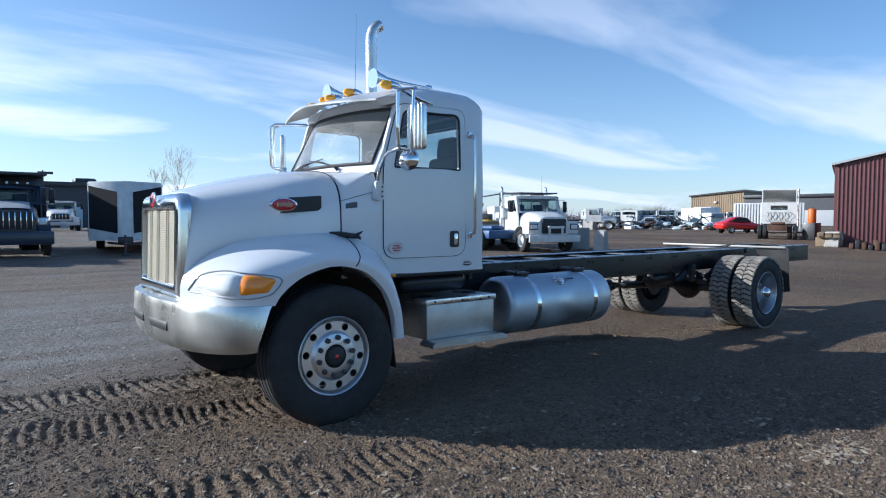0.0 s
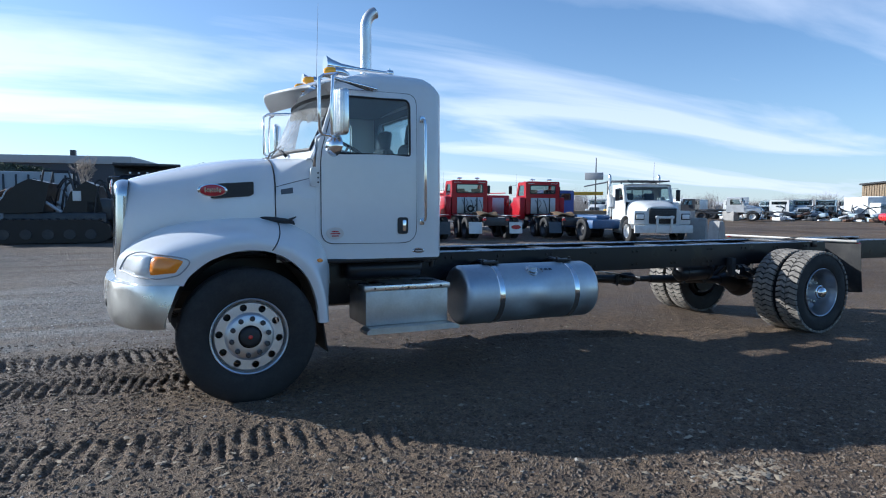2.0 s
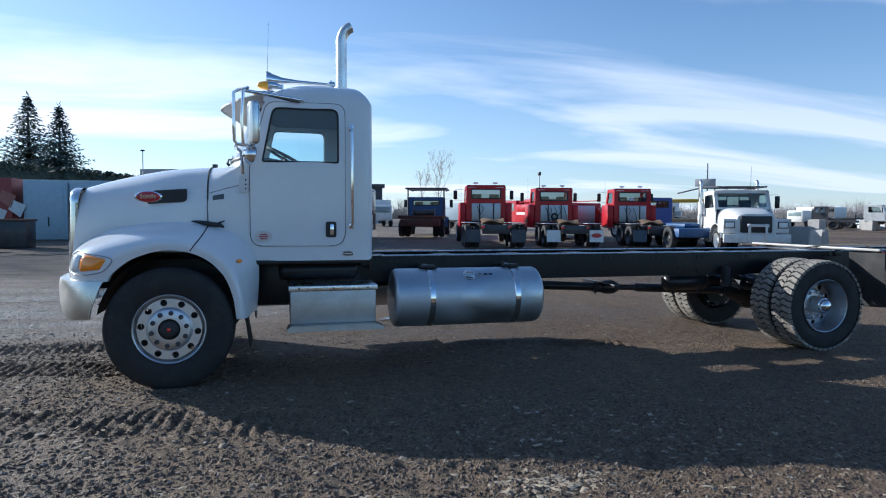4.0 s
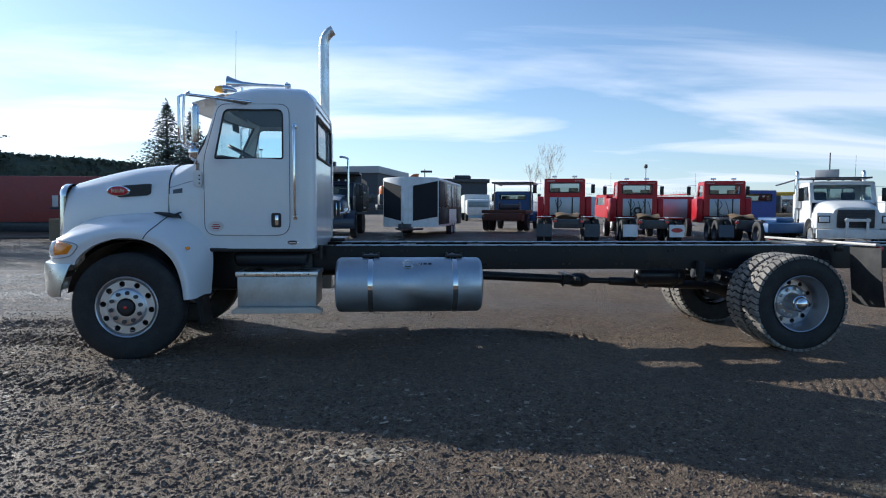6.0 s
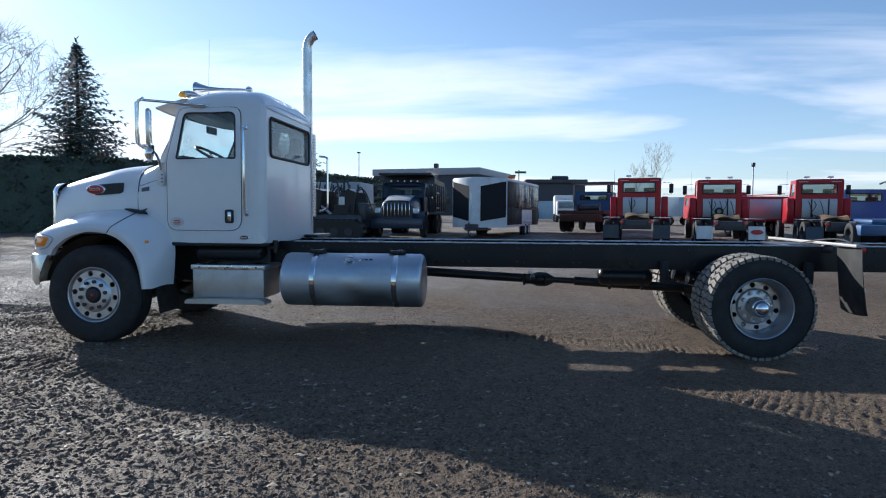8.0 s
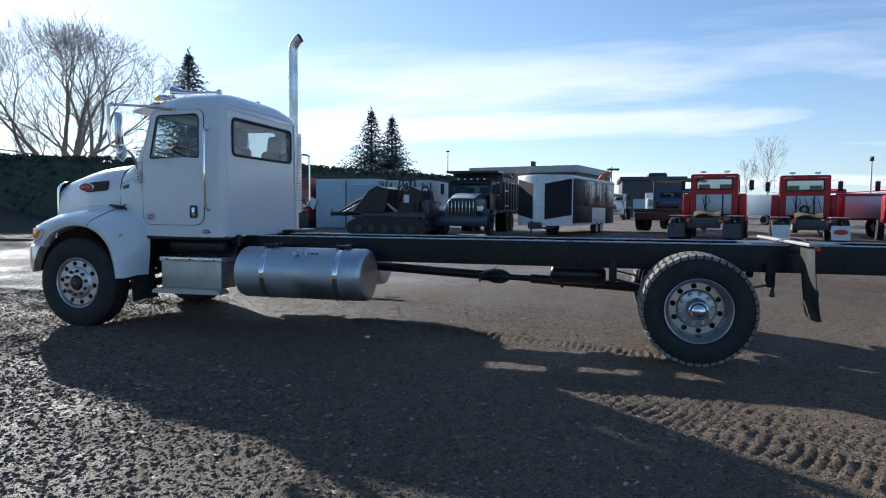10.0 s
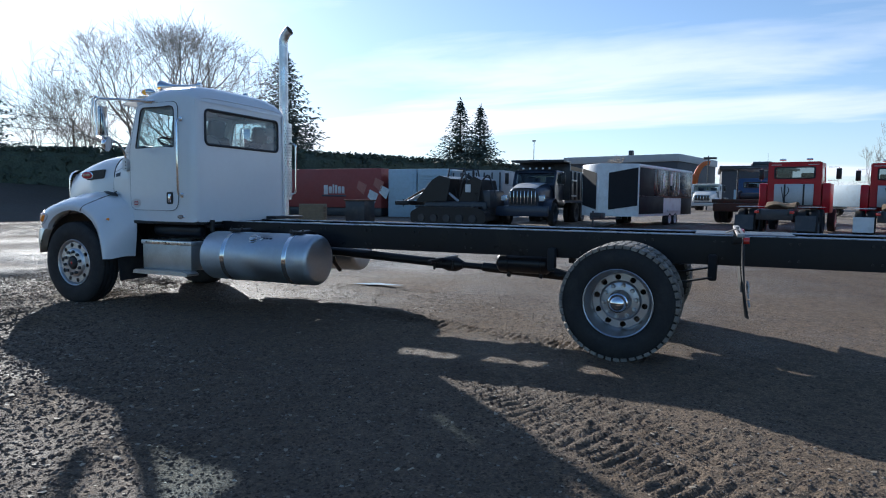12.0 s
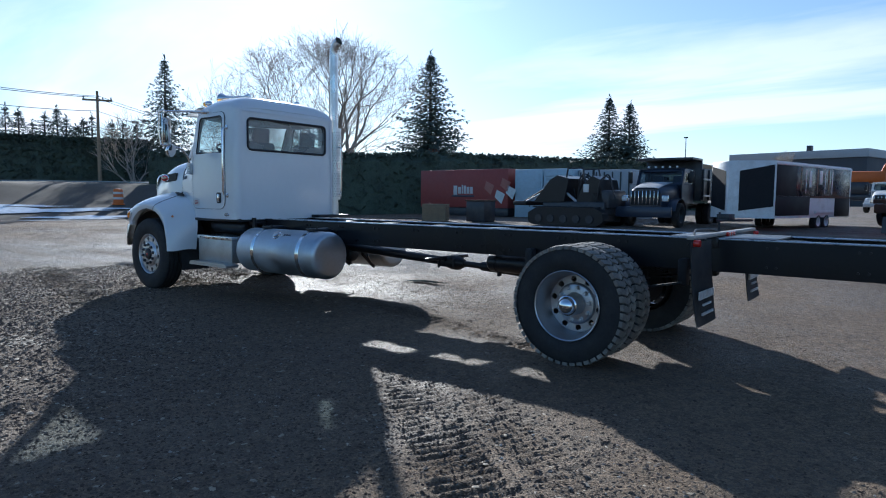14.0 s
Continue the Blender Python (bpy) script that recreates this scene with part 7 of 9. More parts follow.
# enclosed black and white trailer with a pointed nose
t = thing("enclosed_trailer", pose(2.79, 20.36, 0, 0, 0, 77.5), "black and white enclosed cargo trailer with pointed nose", "trailer")
W, Z0, Z1, X1 = 1.27, 0.55, 2.90, 8.6
bm = bm_new()
plan = [(0.0, -0.12), (0.9, -W), (X1, -W), (X1, W), (0.9, W), (0.0, 0.12)]
rings(bm, [[(x, y, Z0) for x, y in plan], [(x, y, Z1) for x, y in plan], [(x + 0.03 * (1 if x < 1 else -1), y * 0.97, Z1 + 0.05) for x, y in plan]])
body = part("trailer_body", bm, M_OLDWHITE, t, "white trailer shell")
for side in BOTH:
    bm = bm_new()
    a, b = Vector((0.06, -side * 0.20, 0)), Vector((0.87, -side * (W - 0.04), 0))
    nrm = Vector((-(W - 0.12), -side * 0.9, 0)).normalized() * 0.012
    q = [a.lerp(b, f) + nrm + Vector((0, 0, z)) for f, z in ((0.06, 0.85), (1.0, 1.05), (1.0, 2.78), (0.06, 2.52))]
    q2 = [p + nrm * 0.5 for p in q]
    rings(bm, [q, q2])
    part("nose_panel", bm, M_TRAILER_DARK, body, "dark glossy nose panel")
    for x0, x1, skin in ((0.95, 2.75, M_TRAILER_DARK), (2.76, 4.6, M_GLOSSBLACK), (4.61, 6.45, M_GLOSSBLACK), (6.46, 8.45, M_GLOSSBLACK)):
        slab("side_panel", body, skin, x0, x1, -side * (W + 0.008) - 0.008, -side * (W + 0.008) + 0.008, 1.50, 2.79, 0.004)
    slab("lower_panel", body, M_TRAILER_DARK, 0.95, 4.1, -side * (W + 0.008) - 0.008, -side * (W + 0.008) + 0.008, 0.66, 1.495, 0.004)
    slab("lower_panel", body, M_TRAILER_DARK, 6.8, 8.5, -side * (W + 0.008) - 0.008, -side * (W + 0.008) + 0.008, 0.58, 1.495, 0.004)
    slab("trim_rail", body, M_GALV, 0.9, X1, -side * (W + 0.015) - 0.015, -side * (W + 0.015) + 0.015, 2.80, 2.86, 0.004)
    slab("ledge_strip", body, M_RUST, 4.1, 8.5, -side * (W + 0.02) - 0.02, -side * (W + 0.02) + 0.02, 1.44, 1.53, 0.006, "rust-brown ledge under the panels")
    # pale and brown strips painted in for reflections on the glossy panels
    for k, (x0, x1, z0) in enumerate(((3.1, 3.22, 1.75), (3.6, 3.68, 1.62), (3.95, 4.2, 1.9), (4.75, 4.85, 1.6), (5.0, 5.3, 2.05), (5.55, 5.62, 1.62), (5.9, 6.05, 1.8), (6.3, 6.42, 1.62))):
        slab("reflection_strip", body, M_OLDWHITE if k % 3 else M_WOOD, x0, x1, -side * (W + 0.019) - 0.003, -side * (W + 0.019) + 0.003, z0, 2.74 - 0.06 * (k % 3), 0.002)
    for x in (5.15, 5.98):
        far_wheel(t, x, -side * 1.14, side, k=0.68)
    slab("wheel_arch", body, M_OLDWHITE, 4.65, 6.5, -side * (W + 0.03) - 0.03, -side * (W + 0.03) + 0.03, 0.72, 0.86, 0.02)
bm = bm_new()
tube(bm, [(0.6, -0.6, 0.46), (-1.0, 0, 0.46), (0.6, 0.6, 0.46)], 0.05, 8)
box(bm, -0.55, -0.1, -0.25, 0.25, 0.46, 0.72, 0.02)
tube(bm, [(-0.8, 0, 0.05), (-0.8, 0, 0.8)], 0.04, 8)
box(bm, -0.95, -0.65, -0.15, 0.15, 0.0, 0.06, 0.01)
part("drawbar", bm, M_DARK, t)


def plain_truck(name, m, label, paint, cab_z=2.6, hood=True, rear=4.5, bed=None, group=""):
    t = thing(name, m, label, "truck", group)
    if hood:
        far_hood(t, paint, -1.45, 0.02, 0.66, 0.88, 0.85, 1.5, 1.8)
        front_gear(t, 0.86, -1.48, 0.82, 1.5, bars=6)
        slab("bumper", t, M_GALV, -1.62, -1.5, -1.1, 1.1, 0.45, 0.75, 0.03)
        for side in BOTH:
            slab("headlamp", t, M_CLEARLENS, -1.5, -1.42, -side * 0.78 - 0.12, -side * 0.78 + 0.12, 1.0, 1.2, 0.02)
            far_fender(t, paint, -0.75, 0.66, 0.76, 1.1, side, 0, 170)
    simple_cab(t, paint, 0.0, 1.5, 0.98, 0.95, cab_z, 0.28, 1.78)
    simple_mirrors(t, 0.15, 0.98, 1.75, 2.35)
    far_frame(t, -1.3 if hood else 0.0, rear)
    for side in BOTH:
        far_wheel(t, -0.75 if hood else 0.5, -side * 1.04, side)
        far_wheel(t, rear - 0.9, -side * 1.05, side, RIM_DARK)
        far_wheel(t, rear - 0.9, -side * 0.74, side, RIM_DARK)
    if bed:
        slab("truck_bed", t, bed, 1.8, rear, -1.15, 1.15, 1.05, 1.25, 0.03)
    return t


blue = plain_truck("cab_chassis", pose(20.7, 25.6, 0, 0, 0, -86), "bright blue cab-chassis truck, parked facing away", M_BLUE, 2.55, True, 4.2)
low_blue = thing("car_hauler", pose(16.9, 14.9, 0, 0, 0, 80), "low blue equipment frame with tyres beside the trucks", "equipment")
slab("deck", low_blue, M_OLDBLUE, 0.0, 4.2, -0.7, 0.9, 0.55, 0.95, 0.08)
slab("boom", low_blue, M_OLDBLUE, 0.6, 3.0, -0.3, 0.4, 0.95, 1.15, 0.10)
for side in BOTH:
    far_wheel(low_blue, 0.8, -side * 0.9, side, RIM_DARK)
    far_wheel(low_blue, 3.4, -side * 0.9, side, RIM_DARK)
rack_truck = plain_truck("rack_truck", pose(9.55, 31.2, 0, 0, 0, -108) @ Matrix.Scale(1.06, 4), "faded blue truck with an overhead rack, parked facing away", M_OLDBLUE, 2.45, True, 4.6, M_RUST)
bm = bm_new()
for y in (-1.0, 1.0):
    tube(bm, [(1.6, y, 1.1), (1.6, y, 2.95)], 0.04, 6)
    tube(bm, [(-0.8, y, 2.9), (1.7, y, 2.95)], 0.04, 6)
box(bm, -0.9, 1.75, -1.15, 1.15, 2.92, 3.02, 0.02)
part("overhead_rack", bm, M_DARK, rack_truck)
slab("winch_deck", rack_truck, M_RUST, 2.3, 4.9, -1.0, 1.0, 0.62, 1.04, 0.06, "rusty winch deck")
bm = bm_new()
cyl(bm, (2.6, -0.5, 1.42), (2.6, 0.5, 1.42), 0.20, 16)
for y in (-0.55, 0.55):
    cyl(bm, (2.6, y - 0.03, 1.42), (2.6, y + 0.03, 1.42), 0.32, 18)
part("winch_drum", bm, M_DARK, rack_truck)
fire = thing("fire_truck", pose(16.2, 25.6, 0, 0, 0, -84), "red fire pumper with white stripe and open rear bay", "fire truck")
slab("body", fire, M_RED, -4.2, 1.5, -1.15, 1.15, 0.85, 2.15, 0.06)
slab("rear_bay", fire, M_GALV, 1.46, 1.53, -0.75, 0.75, 0.95, 2.0, 0.02)
for side in BOTH:
    for k in range(3):
        slab("locker_door", fire, M_GALV if k == 1 else M_RED, -3.9 + 1.75 * k, -2.4 + 1.75 * k, -side * 1.16 - 0.02, -side * 1.16 + 0.02, 1.68, 2.08, 0.01)
    slab("tail_lamp", fire, M_REDLENS, 1.5, 1.56, -side * 0.98 - 0.08, -side * 0.98 + 0.08, 1.5, 1.9, 0.01)
    slab("side_step", fire, M_GALV, -1.6, 1.5, -side * 1.10 - 0.12, -side * 1.10 + 0.12, 0.50, 0.55, 0.01)
slab("stripe", fire, M_STICKER, -4.0, 1.45, -1.165, -1.145, 1.45, 1.62, 0.004)
slab("stripe", fire, M_STICKER, -4.0, 1.45, 1.145, 1.165, 1.45, 1.62, 0.004)
bm = bm_new()
tube(bm, [(1.3, -1.0, 2.3), (-4.0, -1.0, 2.3)], 0.03, 6)
tube(bm, [(1.3, 1.0, 2.3), (-4.0, 1.0, 2.3)], 0.03, 6)
box(bm, -3.6, -2.2, -0.9, 0.9, 2.1, 2.5, 0.1)
part("roof_gear", bm, M_RED, fire)
for side in BOTH:
    far_wheel(fire, 0.2, -side * 1.02, side)
    far_wheel(fire, -3.6, -side * 1.02, side)
simple_cab(fire, M_RED, -5.9, -4.2, 1.1, 0.9, 2.45, 0.2, 1.7)

# white sleeper tractor seen from behind, its roof fairing open
t = thing("sleeper_tractor", pose(45.2, 16.3, 0, 0, 0, 203), "white sleeper tractor with an open roof fairing, parked backwards", "truck")
windowed("sleeper_back", t, M_OLDWHITE, rect(-1.15, 1.15, 1.1, 2.75, 0.12), rect(-0.55, 0.55, 2.15, 2.5, 0.05), (0, 2.3), lambda u, v, d: (-d, u, v), 0.04)
for side in BOTH:
    slab("sleeper_side", t, M_OLDWHITE, -2.4, -0.02, -side * 1.15 - 0.03, -side * 1.15 + 0.03, 1.0, 2.75, 0.03)
    bm = bm_new()
    prism(bm, [(-2.2, 2.72), (-0.02, 2.72), (-0.02, 3.75), (-1.2, 3.6)], -side * 1.12, -side * 1.05)
    part("fairing_side", bm, M_OLDWHITE, t)
    far_wheel(t, 1.6, -side * 1.07, side, RIM_DARK)
    far_wheel(t, 1.6, -side * 0.74, side, RIM_DARK)
    far_wheel(t, 2.9, -side * 1.07, side, RIM_DARK)
    far_wheel(t, 2.9, -side * 0.74, side, RIM_DARK)
    far_wheel(t, -3.4, -side * 1.04, side)
bm = bm_new()
sheet(bm, lambda u, v: (-2.2 + 1.0 * v ** 0.8 + 1.15 * max(0, v - 0.9) * 10, -1.1 + 2.2 * u, 2.74 + 0.98 * v ** 0.6), 8, 10, 0.03)
part("roof_fairing", bm, M_OLDWHITE, t, "open-backed white roof fairing")
slab("sleeper_roof", t, M_OLDWHITE, -2.4, 0, -1.15, 1.15, 2.70, 2.76, 0.02)
simple_cab(t, M_OLDWHITE, -3.9, -2.4, 1.1, 1.0, 2.6, 0.3, 1.8)
far_hood(t, M_OLDWHITE, -5.4, -3.9, 0.75, 1.0, 0.9, 1.5, 1.85)
far_frame(t, -5.2, 3.6)
slab("fifth_wheel", t, M_RUST, 1.4, 2.5, -0.45, 0.45, 1.05, 1.22, 0.05)
slab("tail_end", t, M_RUST, 3.4, 3.6, -0.6, 0.6, 0.6, 1.02, 0.02)
for k in range(9):
    bm = bm_new()
    y = -0.75 + 0.18 * k
    tube(bm, curve([(0.03, y, 2.0), (0.12, y + 0.12 * (-1) ** k, 1.75), (0.10, y - 0.1, 1.45), (0.2, y + 0.1, 1.2)], 4), 0.014, 5)
    part("cable", bm, M_PLASTIC, t)
bm = bm_new()
tube(bm, [(-0.05, 1.22, 0.9), (-0.05, 1.22, 3.75)], 0.065, 12)
part("exhaust_pipe", bm, M_DULLCHROME, t)

# red hatchback
t = thing("car", pose(53.8, 23.7, 0, 0, 0, 150) @ Matrix.Diagonal((0.97, 1, 1.14, 1)), "bright red compact sedan, parked", "car")
bm = bm_new()
sec = [(-2.15, 0.42, 0.62, 0.72), (-2.0, 0.35, 0.75, 0.82), (-1.3, 0.3, 0.88, 0.86), (-0.75, 0.3, 0.95, 0.87), (0.0, 0.3, 0.96, 0.87), (0.8, 0.3, 0.98, 0.87), (1.5, 0.32, 1.0, 0.85), (2.0, 0.38, 0.98, 0.80), (2.12, 0.5, 0.85, 0.72)]
rings(bm, [[(x, -w * math.copysign(abs(math.cos(a)) ** 0.45, math.cos(a)), (lo + hi) / 2 + (hi - lo) / 2 * math.copysign(abs(math.sin(a)) ** 0.5, math.sin(a))) for a in (2 * math.pi * k / 24 for k in range(24))] for x, lo, hi, w in sec])
body = part("car_body", bm, M_CARRED, t, smooth=50)
bm = bm_new()
sec = [(-0.95, 0.93, 0.95, 0.74), (-0.3, 0.93, 1.38, 0.64), (0.3, 0.93, 1.45, 0.62), (0.9, 0.93, 1.40, 0.62), (1.65, 0.95, 0.98, 0.70)]
rings(bm, [[(x, -w * math.copysign(abs(math.cos(a)) ** 0.5, math.cos(a)), lo + (hi - lo) * abs(math.sin(a)) ** 0.5) for a in (math.pi * k / 14 for k in range(15))] for x, lo, hi, w in sec], closed=False)
part("car_roof", bm, M_CARRED, body, smooth=50)
bm = bm_new()
for side in BOTH:
    prism(bm, [(-0.72, 0.99), (1.15, 1.0), (0.85, 1.34), (0.3, 1.39), (-0.28, 1.33)], -side * 0.72, -side * 0.665)
part("car_glass", bm, M_PLASTIC, body)
for side in BOTH:
    for x in (-1.3, 1.3):
        far_wheel(t, x, -side * 0.80, side, RIM_PLAIN, 0.62)

# row of small far vehicles and salvage
rng = random.Random(7)


def far_van(m, paint, L, h, label):
    t = thing("box_truck", m, label, "truck", "far parked trucks")
    slab("cargo_box", t, paint, 0.0, L, -1.1, 1.1, 0.8, h, 0.05)
    slab("cab", t, M_OLDWHITE, -1.7, -0.05, -1.0, 1.0, 0.6, 2.2, 0.18)
    slab("screen", t, M_TINT, -1.72, -1.5, -0.85, 0.85, 1.4, 2.0, 0.05)
    for side in BOTH:
        far_wheel(t, -0.9, -side * 0.95, side, RIM_DARK, 0.8)
        far_wheel(t, L - 1.0, -side * 0.95, side, RIM_DARK, 0.8)
    return t


for k, (x, y, rz, kind) in enumerate(((44, 50, 40, 0), (48.5, 49, 60, 1), (53, 46.5, -60, 2), (58.5, 44, 40, 1), (62, 41, 200, 0), (66, 39, 30, 2), (70, 36, 70, 1), (75, 34, 20, 0), (37.5, 50, 30, 2), (33, 52.5, 75, 0),
                                      (58, 53, 10, 1), (68, 48, 0, 2), (79, 42, 15, 1), (86, 41, 40, 0), (44, 58, 70, 1), (30, 58, 60, 2), (75, 50, -20, 0))):
    if kind == 1:
        far_van(pose(x, y, 0, 0, 0, rz), M_OLDWHITE, rng.uniform(3.5, 6), rng.uniform(2.6, 3.3), "white box truck parked far across the yard")
    elif kind == 0:
        plain_truck("salvage_truck", pose(x, y, 0, 0, 0, rz), "white conventional truck parked far across the yard", M_OLDWHITE, 2.5, True, rng.uniform(3.5, 5), None, "far parked trucks")
    else:
        plain_truck("salvage_truck", pose(x, y, 0, 0, 0, rz), "pale blue truck with bare chassis far across the yard", M_CONTBLUE if k % 2 else M_DARK, 2.6, False, rng.uniform(4, 6), M_DARK, "far parked trucks")
far_van(pose(14.4, 44, 0, 0, 0, -51), M_CONTBLUE, 4.5, 2.5, "pale truck parked behind the red trucks")
far_van(pose(9.7, 54.0, 0, 0, 0, 88) @ Matrix.Scale(1.12, 4), M_OLDWHITE, 5.0, 2.75, "white step van facing the yard")
plain_truck("salvage_truck", pose(5.4, 61, 0, 0, 0, 84) @ Matrix.Scale(1.3, 4), "white conventional truck parked facing the yard", M_OLDWHITE, 2.5, True, 4.4, M_DARK, "far parked trucks")


def wood_chipper(m):
    """An orange chipper: drum housing with a tall curved chute on a dark towed deck."""
    t = thing("wood_chipper", m, "large orange wood chipper with a curved chute on a dark deck", "chipper")
    slab("deck", t, M_DARK, -2.2, 1.6, -0.9, 0.9, 0.75, 1.25, 0.05)
    slab("engine_box", t, M_DARK, -2.0, -0.4, -0.8, 0.8, 1.25, 2.3, 0.10)
    slab("drum_housing", t, M_ORANGE, -1.9, 0.5, -0.75, 0.75, 2.2, 3.2, 0.22)
    bm = bm_new()
    rows = []
    for k in range(13):
        a = radians(-6 + 104 * k / 12)
        c = Vector((1.25 - 0.72 * math.cos(a), 0, 2.0 + 2.05 * math.sin(a)))
        w = 0.42 - 0.012 * k
        out = Vector((-math.cos(a), 0, math.sin(a) * 0.6)).normalized() * 0.30
        rows.append([c + Vector((0, -w, 0)), c + Vector((0, w, 0)), c + out * 1.3 + Vector((0, w * 0.8, 0)), c + out * 1.3 + Vector((0, -w * 0.8, 0))])
    rings(bm, rows)
    part("chute", bm, M_ORANGE, t, "tall curved orange chute")
    bm = bm_new()
    tube(bm, [(-2.2, 0, 0.9), (-3.6, 0, 0.7)], 0.07, 8)
    part("drawbar", bm, M_DARK, t)
    for side in BOTH:
        far_wheel(t, 0.4, -side * 0.98, side, RIM_DARK, 0.8)
        slab("mudguard", t, M_DARK, -0.15, 0.95, -side * 1.0 - 0.14, -side * 1.0 + 0.14, 0.86, 0.92, 0.02)
    slab("jockey_leg", t, M_DARK, -3.3, -3.2, -0.06, 0.06, 0.0, 0.75, 0.02)
    return t


wood_chipper(pose(2.3, 90.3, 0, 0, 0, 8) @ Matrix.Scale(1.8, 4))
crane = thing("crane_truck", pose(24.6, 29, 0, 0, 0, -40), "yellow boom truck parked behind", "truck")
slab("boom", crane, M_YELLOW, -2.5, 2.5, -0.16, 0.16, 2.35, 2.6, 0.05)
slab("turret", crane, M_DARK, -0.35, 0.35, -0.35, 0.35, 1.2, 2.35, 0.1)
slab("deck", crane, M_WOOD, -3, 4, -1.1, 1.1, 0.9, 1.2, 0.03)
for side in BOTH:
    for x in (-2.2, 2.8):
        far_wheel(crane, x, -side * 1.0, side, RIM_DARK)
yellow = thing("loader", pose(40.5, 43, 0, 0, 0, 30), "small yellow loader parked across the yard", "loader")
slab("body", yellow, M_YELLOW, -1.2, 1.2, -0.7, 0.7, 0.5, 1.2, 0.12)
slab("cage", yellow, M_DARK, -0.4, 0.5, -0.6, 0.6, 1.2, 1.9, 0.1)
for side in BOTH:
    for x in (-0.9, 0.9):
        far_wheel(yellow, x, -side * 0.85, side, RIM_DARK, 0.8)

def scrap_heap(m, seed):
    """A jumble of cab shells, hoods and frames dumped together."""
    r = random.Random(seed)
    t = thing("scrap_heap", m, "jumbled white and dark truck parts in a heap", "scrap", "scrap heaps")
    for k in range(11):
        mm = (M_OLDWHITE, M_DARK, M_OLDWHITE, M_CONTBLUE, M_RUST, M_DARK, M_GALV)[(k + seed) % 7]
        x, y, w, h = r.uniform(-2.2, 2.2), r.uniform(-0.8, 0.8), r.uniform(0.2, 0.75), r.uniform(0.15, 0.55)
        z = 0.0 if k < 6 else r.uniform(0.3, 0.7)
        slab("scrap_piece", t, mm, -w, w, -0.3, 0.3, 0.0, h, 0.07, m=pose(x, y, z, r.uniform(-8, 8), r.uniform(-25, 25) if k > 5 else 0, r.uniform(0, 90)))
    bm = bm_new()
    tube(bm, [(-2.2, 0, 0.3), (0, 0.2, 1.5), (1.6, -0.3, 1.7)], 0.07, 6)
    tube(bm, [(1.8, -0.2, 0.1), (1.2, 0.2, 1.2), (-0.4, 0.3, 1.9)], 0.05, 6)
    part("bent_frame", bm, M_DARK, t)
    return t


for k in range(12):
    a, d = radians(30.2 + 0.95 * k), 74 + 5 * ((k * 7) % 3)
    scrap_heap(pose(-2.3 + d * math.cos(a), -5.5 + d * math.sin(a), 0, 0, 0, 37 * k), k)
for k, (x, y, rz) in enumerate(((51.0, 36.8, 125), (60.5, 45.5, 120), (63, 39.5, 40), (69, 43, 130), (73, 41, 20))):
    plain_truck("salvage_truck", pose(x, y, 0, 0, 0, rz), "white conventional truck parked far across the yard", M_OLDWHITE, 2.6, True, 4.6, M_DARK if k % 2 else None, "far parked trucks")

# concrete blocks and junk
def block(m, w, d, h, top, label):
    bm = bm_new()
    prism(bm, [(-w / 2, 0), (w / 2, 0), (w / 2 * top, h), (-w / 2 * top, h)], -d / 2, d / 2)
    bmesh.ops.bevel(bm, geom=bm.edges[:], offset=0.04, segments=2, affect="EDGES")
    bmesh.ops.subdivide_edges(bm, edges=bm.edges[:], cuts=2, use_grid_fill=True)
    for v in bm.verts:
        v.co += Vector((noise.noise(v.co * 2.3), noise.noise(v.co * 2.3 + Vector((9, 0, 0))), noise.noise(v.co * 3.1))) * 0.025
    ob = part("concrete_block", bm, M_CONCRETE, None, smooth=30, m=Matrix.Translation((0, 0, float(yard_rise(m.translation.x, m.translation.y)))) @ m)
    return tagged(ob, label, "block", "concrete blocks")


block(pose(19.6, 11.9, -0.01, 0, 0, 20), 0.85, 0.45, 0.95, 0.42, "tapered weathered concrete barrier block")
block(pose(20.9, 14.1, -0.01, 0, 0, 35), 0.9, 0.75, 1.0, 0.8, "squat weathered concrete block")
block(pose(34.9, 8.7, -0.01, 0, 0, 10), 1.3, 0.7, 0.8, 0.6, "tapered weathered concrete barrier block")
for x, y in ((42, 40), (43.5, 40.2), (46, 39), (50, 37.5)):
    block(pose(x, y, -0.01, 0, 0, 20 * x), 1.2, 1.0, 0.9, 1.0, "pale concrete block across the yard")
junk = thing("timber_pile", pose(35.6, 9.2, 0, 0, 0, 20), "pile of weathered planks on bearers", "timber")
for k in range(9):
    slab("plank", junk, M_WOOD, -1.6 + 0.1 * rng.random(), 1.6 + 0.4 * rng.random(), -0.5 + 0.36 * (k % 3), -0.2 + 0.36 * (k % 3), 0.5 + 0.09 * (k // 3), 0.57 + 0.09 * (k // 3), 0.006)
for x in (-1.2, 1.2):
    slab("bearer", junk, M_WOOD, x - 0.1, x + 0.1, -0.6, 0.6, 0.0, 0.5, 0.01)
steel = thing("steel_scrap", pose(33.6, 6.6, 0, 0, 0, 20), "low heap of dark steel sections", "scrap metal")
for k in range(7):
    slab("section", steel, M_DARK if k % 2 else M_RUST, -2.0 + 0.3 * k, 1.6 + 0.2 * k, -0.9 + 0.26 * k, -0.72 + 0.26 * k, 0.0, 0.24 + 0.1 * (k % 3), 0.02)
drum = thing("orange_tank", pose(43.6, 13.4, 0), "small orange tank on a dark stand", "tank")
slab("stand", drum, M_DARK, -0.5, 0.5, -0.4, 0.4, 0.0, 1.2, 0.04)
bm = bm_new()
